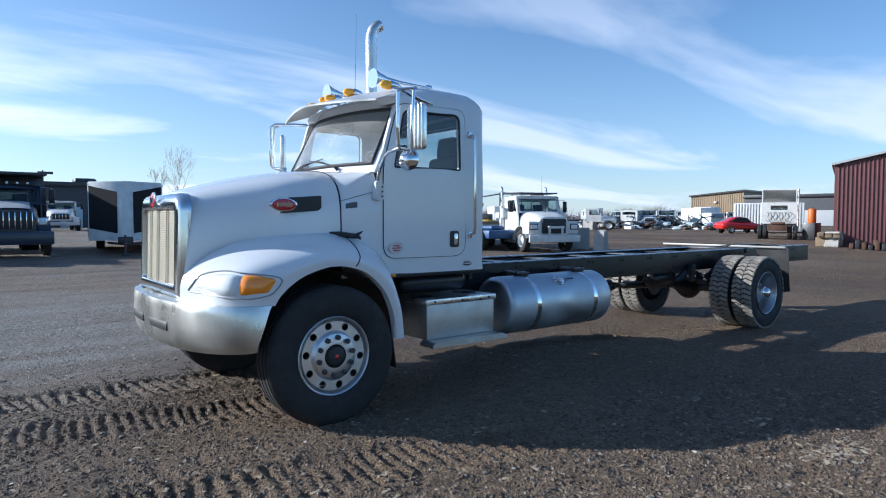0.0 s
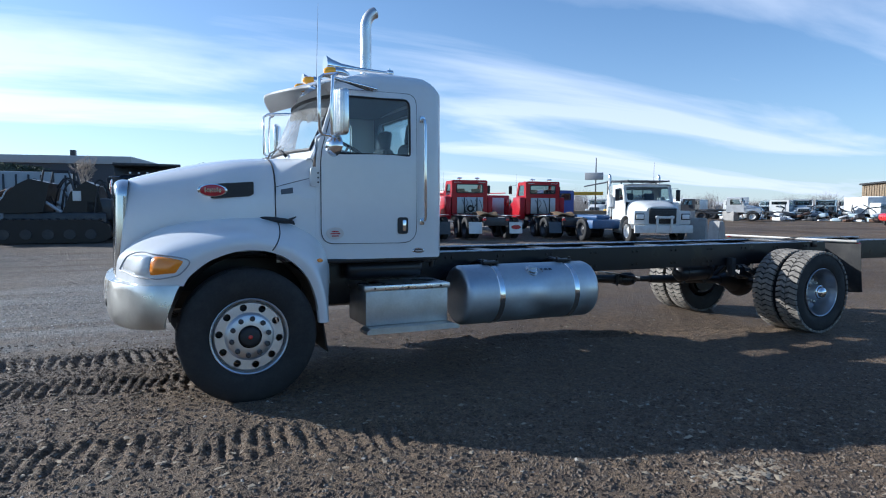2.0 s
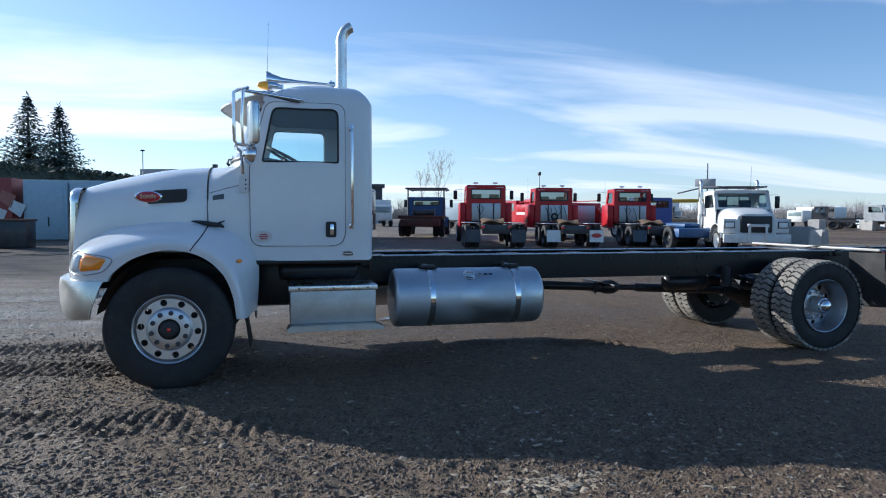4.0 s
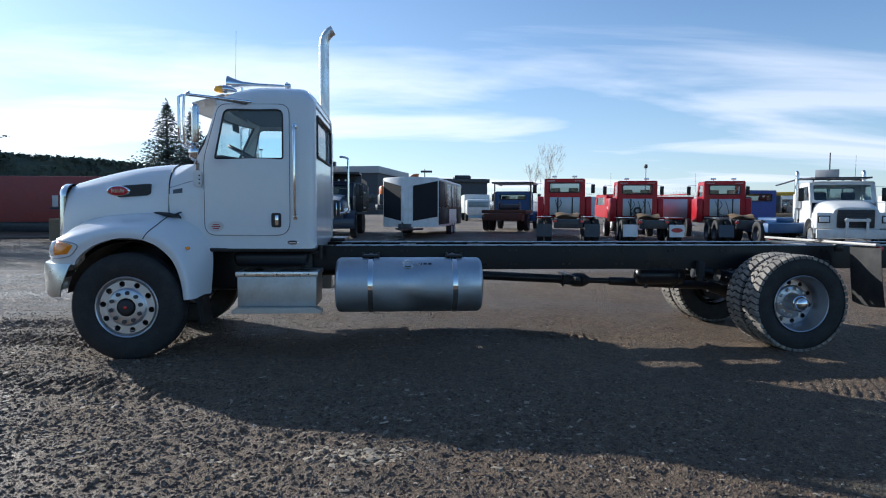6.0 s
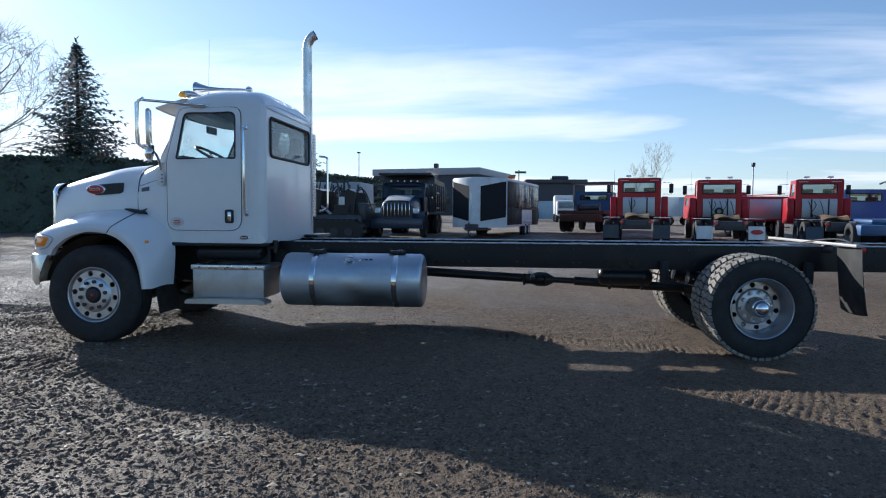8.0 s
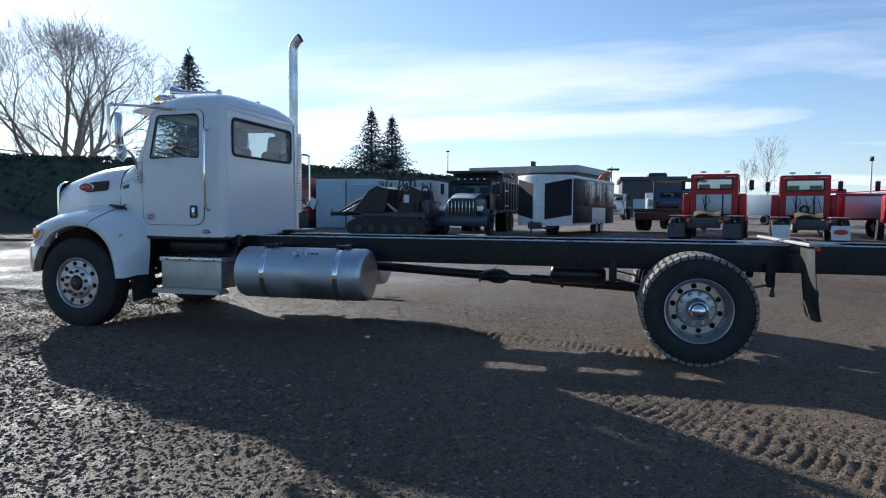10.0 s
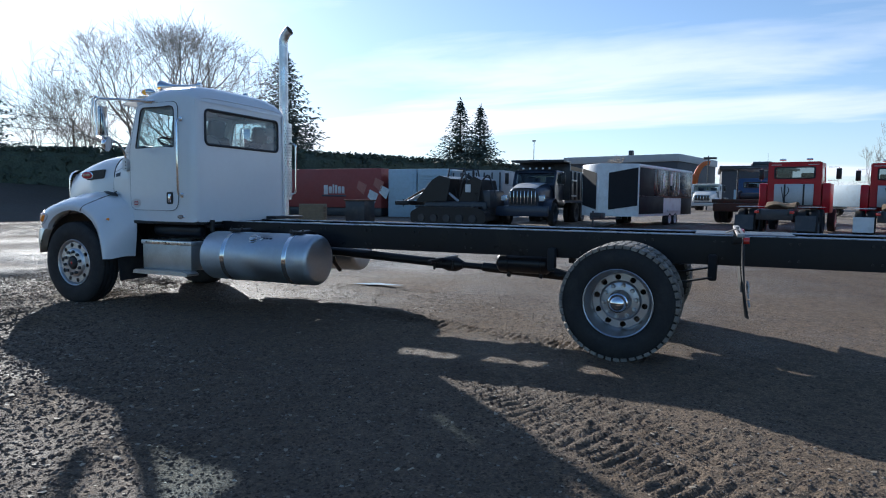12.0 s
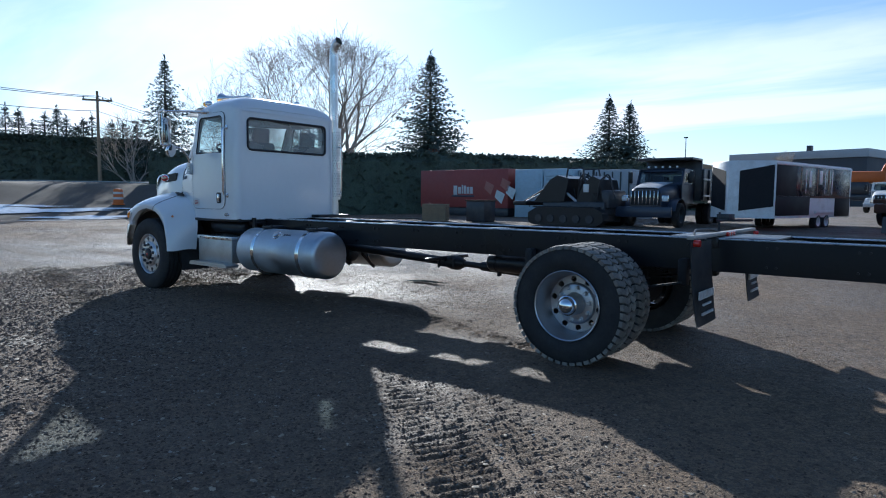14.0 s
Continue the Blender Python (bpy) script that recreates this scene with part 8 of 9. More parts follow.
lathe(bm, [(0, 1.2), (0.24, 1.2), (0.26, 1.25), (0.26, 2.1), (0.2, 2.2), (0, 2.22)], 24, m=pose(0, 0, 0, 90, 0, 0))
part("shell", bm, M_ORANGE, drum)
bm = bm_new()
cyl(bm, (0, 0, 2.2), (0, 0, 2.3), 0.06)
part("valve", bm, M_DARK, drum)
box_white = thing("shipping_container", pose(60.1, 24.2, 0, 0, 0, -62), "white ribbed shipping container", "container")
slab("shell", box_white, M_OLDWHITE, -3, 3, -1.2, 1.2, 0.1, 3.1, 0.02)
for k in range(24):
    slab("rib", box_white, M_OLDWHITE, -2.9 + 0.25 * k, -2.78 + 0.25 * k, -1.24, -1.2, 0.2, 3.0, 0.01)
slab("skid", box_white, M_DARK, -2.9, 2.9, -1.1, 1.1, 0.0, 0.1, 0.005)

# containers and machinery on the far side of the truck
red_box = thing("cargo_trailer", pose(-13.75, 27.0, 0, 0, 0, -2), "faded red printed box trailer without its tractor", "trailer")
slab("shell", red_box, M_CONTRED, -4.6, 2.45, -0.4, 2.0, 0.55, 3.22, 0.04)
slab("underframe", red_box, M_DARK, -4.5, 2.4, -0.3, 1.9, 0.0, 0.55, 0.02)
for x0, x1, z0, z1, mm in ((-1.75, -1.45, 1.45, 2.1, M_STICKER), (-1.38, -1.14, 1.52, 2.0, M_STICKER), (-1.08, -0.98, 1.52, 2.15, M_STICKER), (-0.92, -0.74, 1.52, 2.1, M_STICKER), (-0.68, -0.46, 1.52, 2.0, M_STICKER), (-0.40, -0.2, 1.52, 2.0, M_STICKER), (-1.9, -0.1, 1.30, 1.42, M_NAVY)):
    slab("print_bar", red_box, mm, x0, x1, -0.412, -0.40, z0, z1, 0.003)
for k, (x, z) in enumerate(((0.7, 1.9), (1.5, 1.3), (1.9, 2.1), (2.3, 1.6))):
    bm = bm_new()
    prism(bm, [(x, z), (x + 0.5, z - 0.45), (x + 0.75, z + 0.2), (x + 0.15, z + 0.5)], -0.412, -0.40)
    part("print_patch", bm, M_OLDWHITE if k % 2 else M_PRINT_RED, red_box)
for k, x in enumerate((-9.95, -8.0)):
    c = thing("storage_container", pose(x, 26.9, 0, 0, 0, -1), "pale blue storage container with a roll-up front", "container", "storage containers")
    slab("shell", c, M_CONTBLUE, -0.93, 0.93, -0.3, 3.0, 0.0, 3.15, 0.03)
    for j in range(14 if k else 1):
        slab("shutter_slat", c, M_CONTBLUE, -0.78, 0.78, -0.335, -0.30, 0.25 + 0.185 * j, 0.25 + (0.165 if k else 2.6) + 0.185 * j, 0.01)
    slab("latch", c, M_DARK, 0.1, 0.16, -0.36, -0.33, 0.7, 1.2, 0.005)
c = thing("storage_container", pose(-5.4, 27.4, 0, 0, 0, 0), "grey storage container behind the machinery", "container", "storage containers")
slab("shell", c, M_FASCIA, -1.6, 1.5, -0.3, 3.0, 0.0, 3.05, 0.03)
for j in range(7):
    slab("door_post", c, M_DARK, -1.5 + 0.47 * j, -1.42 + 0.47 * j, -0.34, -0.30, 0.1, 2.9, 0.006)
machine = thing("forestry_machine", pose(-3.7, 20.6, 0, 0, 0, -6) @ Matrix.Scale(1.1, 4), "dark crawler loader with raised blade and hoses", "machine")
slab("chassis", machine, M_DARK, -1.3, 1.6, -0.8, 0.8, 0.45, 1.05, 0.08)
bm = bm_new()
prism(bm, [(-1.7, 1.0), (-0.2, 1.05), (0.0, 2.05), (-0.55, 2.2), (-0.9, 2.0)], -0.85, 0.85)
part("engine_cover", bm, M_BLACK, machine)
bm = bm_new()
prism(bm, [(0.3, 1.0), (1.5, 1.0), (1.3, 2.0), (1.0, 2.15), (0.55, 1.75)], -0.7, 0.7)
part("housing", bm, M_BLACK, machine)
# arms in bright metal stand in for glints along the machine's dark edges
for y in (-0.7, 0.7):
    bm = bm_new()
    tube(bm, [(-2.3, y, 0.95), (-1.5, y, 1.35), (-0.6, y, 1.75), (0.3, y, 1.05)], 0.06, 8)
    part("glint_arm", bm, M_GALV, machine)
bm = bm_new()
tube(bm, curve([(0.1, -0.3, 1.9), (0.35, -0.3, 2.25), (0.7, -0.3, 2.1), (0.85, -0.3, 1.75)], 6), 0.03, 6)
tube(bm, [(0.5, 0.2, 1.6), (0.5, 0.2, 2.45)], 0.05, 8)
part("hose", bm, M_PLASTIC, machine)
for k in range(9):
    bm = bm_new()
    x, y = -1.4 + 0.33 * k, -0.75 + 0.19 * ((k * 5) % 8)
    tube(bm, curve([(x, y, 1.0), (x + 0.15, y, 1.7 + 0.12 * (k % 3)), (x + 0.45, y + 0.1, 1.9 + 0.15 * ((k * 2) % 3)), (x + 0.8, y, 1.2)], 5), 0.025 + 0.012 * (k % 2), 6)
    part("hydraulic_line", bm, M_PLASTIC if k % 3 else M_GALV, machine)
bm = bm_new()
tube(bm, [(-1.2, 0.3, 1.9), (-2.0, 0.2, 1.5), (-2.9, 0.1, 1.0)], [0.10, 0.09, 0.06], 8)
part("boom", bm, M_RUST, machine)
for y in (-0.6, 0.6):
    bm = bm_new()
    tube(bm, [(-0.3, y, 1.9), (-0.2, y, 2.5), (0.5, y, 2.5), (0.7, y, 1.6)], 0.04, 6)
    part("guard_frame", bm, M_DARK, machine)
slab("plate", machine, M_OLDWHITE, 0.62, 0.86, -0.74, -0.70, 1.45, 1.8, 0.01)
slab("blade", machine, M_BLACK, -2.6, -1.9, -1.1, 1.1, 0.85, 1.05, 0.03)
for side in BOTH:
    y = -side * 0.95
    bm = bm_new()
    prism(bm, [tuple(p) for p in rounded([Vector(q) for q in ((-1.75, 0.12), (-1.45, 0.0), (1.45, 0.0), (1.80, 0.22), (1.72, 0.62), (1.35, 0.80), (-1.30, 0.80), (-1.75, 0.55))], 0.10, 3)], y - 0.22, y + 0.22)
    crawler = part("crawler_track", bm, M_BLACK, machine, "dark muddy crawler track")
    for k in range(13):
        slab("grouser", crawler, M_DARK, -1.50 + 0.24 * k, -1.43 + 0.24 * k, y - 0.24, y + 0.24, 0.78, 0.84, 0.01)
    for k in range(5):
        bm = bm_new()
        cyl(bm, (-1.2 + 0.6 * k, y - 0.26, 0.30), (-1.2 + 0.6 * k, y + 0.26, 0.30), 0.17, 14)
        part("track_roller", bm, M_DARK, crawler)
slab("counterweight", machine, M_DARK, 0.9, 1.75, -0.7, 0.7, 0.75, 1.55, 0.12)
slab("belly_guard", machine, M_DARK, -1.6, 1.5, -0.75, 0.75, 0.18, 0.6, 0.06)
stack_ = thing("pallet_stack", pose(-11.1, 19.4, 0, 0, 0, 25), "stack of weathered wooden pallets", "pallets")
for k in range(6):
    slab("pallet", stack_, M_WOOD, -0.6, 0.6, -0.5, 0.5, 0.01 + 0.155 * k, 0.05 + 0.155 * k, 0.005)
    for y in (-0.42, 0, 0.42):
        slab("bearer", stack_, M_WOOD, -0.6, 0.6, y - 0.05, y + 0.05, 0.05 + 0.155 * k, 0.165 + 0.155 * k, 0.004)
bin_ = thing("scrap_bin", pose(-9.0, 20.4, 0), "dark steel scrap bin", "bin")
slab("shell", bin_, M_DARK, -0.55, 0.55, -0.5, 0.5, 0.0, 1.15, 0.04)
slab("rim", bin_, M_RUST, -0.6, 0.6, -0.55, 0.55, 1.1, 1.18, 0.02)
barrel = thing("traffic_barrel", pose(-31.5, 12.9, 0.74), "orange traffic barrel beside the road", "barrel")
bm = bm_new()
lathe(bm, [(0, 0), (0.36, 0), (0.38, 0.06), (0.30, 0.1), (0.28, 0.9), (0.24, 1.0), (0, 1.02)], 20, m=pose(0, 0, 0, 90, 0, 0))
part("shell", bm, M_ORANGE, barrel)
bm = bm_new()
for z in (0.35, 0.68):
    lathe(bm, [(0.295, z), (0.292, z + 0.14)], 20, m=pose(0, 0, 0, 90, 0, 0))
part("band", bm, M_STICKER, barrel)

# ---- buildings ----
flat = thing("warehouse", pose(-4.0, 152, 0, 0, 0, -14), "long dark flat-roofed warehouse with pale roof edge", "building")
slab("wall", flat, M_DARKWALL, -29, 0, 0, 31, 0, 10.8, 0.02)
slab("roof_edge", flat, M_FASCIA, -29.3, 0.4, -0.4, 31.2, 10.8, 12.5, 0.04)
for k in range(8):
    slab("window", flat, M_TINT, -27 + 3.4 * k, -24.6 + 3.4 * k, -0.08, 0.02, 3.4, 6.0, 0.01)
slab("roof_vent", flat, M_DARK, -13.4, -12.4, 3.5, 4.6, 12.5, 14.0, 0.03)
annex = thing("workshop", pose(14, 84, 0, 0, 0, 2), "low dark workshop building in the distance", "building")
slab("wall", annex, M_DARKWALL, -7.5, 0.6, 0, 14, 0, 5.5, 0.02)
slab("roof", annex, M_DARK, -7.8, 0.9, -0.3, 14.3, 5.5, 6.05, 0.04)
slab("roof_unit", annex, M_DARK, -3.9, -1.3, 3, 5, 6.05, 6.75, 0.32)
for k in range(2):
    slab("dock_door", annex, M_CONTBLUE, -6 + 3.6 * k, -3.6 + 3.6 * k, -0.05, 0.02, 0.2, 3.0, 0.01)

shed = thing("metal_building", pose(37.0, 9.5, 0, 0, 0, -70), "maroon corrugated metal building with pale eaves", "building")
bm = bm_new()
prism(bm, [(0, 0), (18, 0), (18, 8.6), (0.0, 4.55)], 0, 16)
part("wall", bm, M_REDSIDE, shed)
for k in range(88):
    x = 0.12 + 0.20 * k
    slab("siding_rib", shed, M_REDSIDE, x, x + 0.06, -0.05, 0.0, 0.1, 4.5 + 4.05 * x / 18, 0.01)
for k in range(40):
    slab("siding_rib", shed, M_REDSIDE, -0.05, 0.0, 0.15 + 0.36 * k, 0.24 + 0.36 * k, 0.1, 4.5, 0.01)
bm = bm_new()
prism(bm, [(-0.2, 4.54), (18.2, 8.68), (18.2, 8.80), (-0.2, 4.66)], -0.25, 16.3)
part("roof", bm, M_FASCIA, shed)

brown = thing("metal_shed", pose(108, 61.3, 0, 0, 0, -81), "tan metal shed with a dark open bay", "building")
bm = bm_new()
prism(bm, [(0, 0), (9.5, 0), (9.5, 6.5), (0, 5.7)], 0, 14)
part("wall", bm, M_TANSIDE, brown)
for k in range(24):
    x = 0.2 + 0.38 * k
    slab("siding_rib", brown, M_TANSIDE, x, x + 0.10, -0.06, 0.0, 0.1, 5.6 + 0.8 * x / 9.5, 0.01)
bm = bm_new()
prism(bm, [(-0.3, 5.7), (9.7, 6.52), (9.7, 6.8), (-0.3, 5.95)], -0.4, 14.3)
part("roof", bm, M_DARK, brown)
slab("bay", brown, M_DARKWALL, 9.75, 32, -1, 12, 0, 5.2, 0.03)
slab("bay_roof", brown, M_DARK, 9.72, 32.5, -1.4, 12.4, 5.2, 5.7, 0.04)
slab("bay_door", brown, M_FASCIA, 14, 26, -1.06, -0.98, 0, 3.0, 0.02)
slab("wall_lamp", brown, M_STICKER, 4.3, 4.8, -0.3, -0.06, 4.4, 4.8, 0.05)

house = thing("house", pose(-27.5, 33.5, 0, 0, 0, 38), "dark brick bungalow with a chimney behind the hedge", "house")
slab("wall", house, M_DARKWALL, -7, 7, 0, 7, 0, 3.2, 0.02)
bm = bm_new()
rings(bm, [[(-7.5, -0.5, 3.2), (7.5, -0.5, 3.2), (7.5, 7.5, 3.2), (-7.5, 7.5, 3.2)], [(-5.0, 3.3, 4.7), (5.0, 3.3, 4.7), (5.0, 3.7, 4.7), (-5.0, 3.7, 4.7)]])
roof_h = part("roof", bm, M_DARKWALL, house)
slab("chimney", house, M_RUST, 3.0, 4.1, 3.0, 3.9, 4.0, 5.5, 0.03)
for k in range(3):
    bm = bm_new()
    cyl(bm, (3.25 + 0.3 * k, 3.45, 5.5), (3.25 + 0.3 * k, 3.45, 5.75), 0.1, 10)
    part("chimney_pot", bm, M_RUST, house)

# ---- trees ----
def spruce_meshes(h, seed, gaps=1.0):
    r = random.Random(seed)
    v, f = [], []

    def tuft(p, d, L, w):
        side = d.cross(Vector((0, 0, 1)))
        side = side.normalized() if side.length > 1e-3 else Vector((1, 0, 0))
        upv = side.cross(d).normalized()
        n = len(v)
        v.extend([p, p + d * L * 0.45 + side * w, p + d * L * 0.45 - side * w, p + d * L, p + d * L * 0.4 + upv * w * 0.7])
        f.extend([(n, n + 1, n + 4), (n + 1, n + 3, n + 4), (n, n + 4, n + 2), (n + 4, n + 3, n + 2)])

    z = h * 0.06
    while z < h * 0.985:
        fr = z / h
        reach = (h * 0.34) * (1 - fr) ** 1.0 + 0.04
        count = max(6, int(14 * (1 - fr * 0.5)))
        a0 = r.random() * 6.28
        for k in range(count):
            a = a0 + 6.283 * k / count + r.uniform(-0.25, 0.25)
            L = reach * r.uniform(0.40, 1.12) * (1 + 0.16 * math.sin(9 * fr + 1.7 * a + seed) + 0.10 * math.sin(31 * fr + 2 * a))
            steps = max(3, int(L / 0.21))
            for i in range(1, steps + 1):
                q = i / steps
                p = Vector((math.cos(a) * L * q, math.sin(a) * L * q, z + r.uniform(-0.14, 0.14) - 0.34 * L * q + 0.16 * L * q * q * q))
                for s in (-1, 1, 0, -1.4, 1.4):
                    if r.random() < 0.95:
                        aa = a + s * r.uniform(0.5, 1.1)
                        d = Vector((math.cos(aa), math.sin(aa), r.uniform(-0.95, 0.25))).normalized()
                        tuft(p, d, r.uniform(0.28, 0.50) * (0.75 + 0.35 * h / 12) * (0.40 + 0.60 * (1 - fr)), 0.056 * (0.8 + 0.4 * h / 12) * (0.5 + 0.5 * (1 - fr)))
        z += (h * 0.013 * r.uniform(0.6, 1.4) + 0.03) * gaps
    for k in range(10):
        tuft(Vector((0, 0, h - 0.12 * k)), Vector((math.cos(k * 2.4) * 0.4, math.sin(k * 2.4) * 0.4, 1)).normalized(), 0.34, 0.05)
    me = bpy.data.meshes.new("spruce_crown")
    me.from_pydata([tuple(p) for p in v], [], f)
    me.materials.append(M_NEEDLE)
    bm = bm_new()
    tube(bm, [(0, 0, -0.1), (0, 0, h * 0.5), (0, 0, h * 0.98)], [h * 0.018, h * 0.010, 0.015], 8)
    tr = bpy.data.meshes.new("spruce_trunk")
    bm.to_mesh(tr)
    bm.free()
    tr.materials.append(M_BARK)
    return me, tr


SPRUCES = [spruce_meshes(11.5, 3), spruce_meshes(9.5, 8), spruce_meshes(10.5, 21, 1.35), spruce_meshes(9.5, 33, 2.1), spruce_meshes(9.0, 35, 2.0)]


def spruce(x, y, h, which=0, rz=0.0, wide=1.0):
    base = (11.5, 9.5, 10.5, 9.5, 9.0)[which]
    t = thing("spruce_tree", pose(x, y, 0, 0, 0, rz) @ Matrix.Diagonal((h / base * wide, h / base * wide, h / base, 1)), "dense dark green spruce tree", "tree", "spruce trees")
    placed("trunk", SPRUCES[which][1], t)
    placed("crown", SPRUCES[which][0], t)
    return t


spruce(-39.6, 53.5, 18.6, 0, 20, 1.45)
spruce(-29.6, 82.0, 16.3, 0, 140, 1.5)
spruce(-25.2, 78.8, 14.6, 1, 60, 1.4)
spruce(-53.1, 27.8, 15.2, 2, 200, 1.15)
for k, (x, y, h) in enumerate(((-68.9, 18.7, 10.7), (-68.5, 19.8, 10.3), (-67.7, 22.0, 10.1), (-67.3, 23.1, 10.8), (-67.0, 23.9, 9.9), (-66.4, 25.4, 9.7), (-66.1, 26.2, 10.3), (-65.3, 28.0, 9.6), (-64.8, 29.0, 9.7), (-64.2, 30.2, 9.4), (-68.2, 21.0, 9.2), (-66.8, 24.8, 9.0))):
    spruce(x, y, h, 3 + k % 2, 50 * k, (1.45, 1.7, 1.95)[k % 3])


def bare_tree(m, h, width, seed, label, limbs=6, levels=7, trunk_r=0.28, low=0.2, spread_=0.95, twig=0.010):
    """A leafless tree: limbs that fork again and again under a domed outline, ending in fine drooping twigs."""
    r = random.Random(seed)
    v, f, tv, tf = [], [], [], []
    base_z = h * low
    centre, half, tall = Vector((0, 0, h * (low + 0.12))), width * 0.5, h * (0.88 - low)

    def stem(vv, ff, pts, r0, r1, seg):
        base, n = len(vv), len(pts) - 1
        for i, q in enumerate(pts):
            dd = (pts[min(i + 1, n)] - pts[max(i - 1, 0)]).normalized()
            a = dd.orthogonal().normalized()
            b = dd.cross(a)
            rr = r0 + (r1 - r0) * i / n
            for k in range(seg):
                g = 6.283 * k / seg
                vv.append(q + (a * math.cos(g) + b * math.sin(g)) * rr)
        for i in range(n):
            for k in range(seg):
                k2 = (k + 1) % seg
                ff.append((base + i * seg + k, base + i * seg + k2, base + (i + 1) * seg + k2, base + (i + 1) * seg + k))

    def crowding(p):
        """How far out towards the dome a point lies, 1 on its skin."""
        q = p - centre
        return math.sqrt((q.x * q.x + q.y * q.y) / half ** 2 + (max(q.z, 0) / tall) ** 2)

    def limb(p, d, L, rad, level):
        n = 4 if level < 3 else 3
        pts = [p]
        for i in range(n):
            out = crowding(p)
            away = (p - centre).normalized()
            bend = Vector((r.uniform(-1, 1), r.uniform(-1, 1), r.uniform(-0.7, 0.7))) * 0.16
            d = (d + bend + Vector((0, 0, 0.06)) - away * 0.35 * max(0, out - 0.85)).normalized()
            p = p + d * L / n
            pts.append(p)
        end = max(twig, rad * 0.66)
        stem(v, f, pts, rad, end, 7 if level < 2 else (4 if level < 4 else 3))
        if level >= levels or crowding(p) > 1.06:
            return
        axis = Matrix.Rotation(r.uniform(0, 6.283), 3, d) @ d.orthogonal().normalized()
        forks = 2 if level < 2 or r.random() < 0.6 else 3
        for k in range(forks):
            turn = Matrix.Rotation(6.283 * k / forks + r.uniform(-0.5, 0.5), 3, d) @ axis
            tilt = r.uniform(0.22, 0.62) if k else r.uniform(0.12, 0.40)
            limb(p, (d * math.cos(tilt) + turn * math.sin(tilt)).normalized(), L * r.uniform(0.68, 0.90), max(twig, end * r.uniform(0.62, 0.82)), level + 1)
        # side shoots along the way
        for k in range(1 if level < 3 else 2):
            j = r.randint(1, n - 1)
            turn = Matrix.Rotation(r.uniform(0, 6.283), 3, d) @ d.orthogonal().normalized()
            tilt = r.uniform(0.5, 0.95)
            limb(pts[j], (d * math.cos(tilt) + turn * math.sin(tilt)).normalized(), L * r.uniform(0.45, 0.7), max(twig, rad * 0.4), min(levels, level + 2 + (level < 2)))

    trunk = [Vector((0, 0, -0.1)), Vector((0.05, 0, base_z * 0.5)), Vector((0.0, 0.05, base_z))]
    stem(tv, tf, trunk, trunk_r, trunk_r * 0.85, 12)
    first = 0.26 * math.hypot(half, tall)
    for k in range(limbs):
        a = 2.4 * k + r.uniform(-0.3, 0.3)
        tilt = spread_ * ((k + 0.25) / limbs) ** 0.75
        limb(Vector((0, 0, base_z * r.uniform(0.85, 1.0))), Vector((math.cos(a) * math.sin(tilt), math.sin(a) * math.sin(tilt), math.cos(tilt))), first * r.uniform(0.85, 1.15), trunk_r * r.uniform(0.45, 0.65), 0)
    s = h / max(p.z for p in v)
    t = thing("bare_tree", m, label, "tree", "bare trees")
    for nm, pv, pf, mm in (("trunk", tv, tf, M_BARK), ("crown", v, f, M_TWIG)):
        me = bpy.data.meshes.new(nm)
        me.from_pydata([(p.x, p.y, p.z * s) for p in pv], [], pf)
        me.materials.append(mm)
        me.shade_smooth()
        o = new(nm, me)
        o.parent = t
        if nm == "crown":
            o["kind"] = "stuff"
    return t


bare_tree(pose(-46.0, 43.5, 0, 0, 0, 30), 20.3, 32.0, 5, "large spreading leafless tree behind the cab", 8, 7, 0.55, 0.20, 1.15, 0.013)
bare_tree(pose(-53.0, 38.5, 0, 0, 0, 80), 14.5, 14.0, 11, "leafless tree behind the yard", 6, 6, 0.34, 0.18, 1.05, 0.013)
bare_tree(pose(-60.5, 38.0, 0, 0, 0, 10), 13.0, 12.0, 15, "leafless tree beside the road", 6, 5, 0.2, 0.18, 1.0, 0.012)
bare_tree(pose(-50.5, 23.2, 0, 0, 0, 50), 9.6, 6.5, 19, "slim leafless tree beside the road", 5, 5, 0.16, 0.2, 0.8, 0.012)
bare_tree(pose(34.0, 130, 0, 0, 0, 0), 16.55, 8.0, 23, "slim leafless tree in the distance", 4, 5, 0.14, 0.25, 0.5, 0.014)
bare_tree(pose(30.5, 131, 0, 0, 0, 0), 12.5, 6.0, 24, "slim leafless sapling in the distance", 4, 4, 0.10, 0.3, 0.5, 0.014)
bare_tree(pose(-8.0, 88, 0, 0, 0, 0), 8.2, 4.2, 29, "small leafless tree behind the warehouse", 4, 5, 0.12, 0.4, 0.6, 0.016)


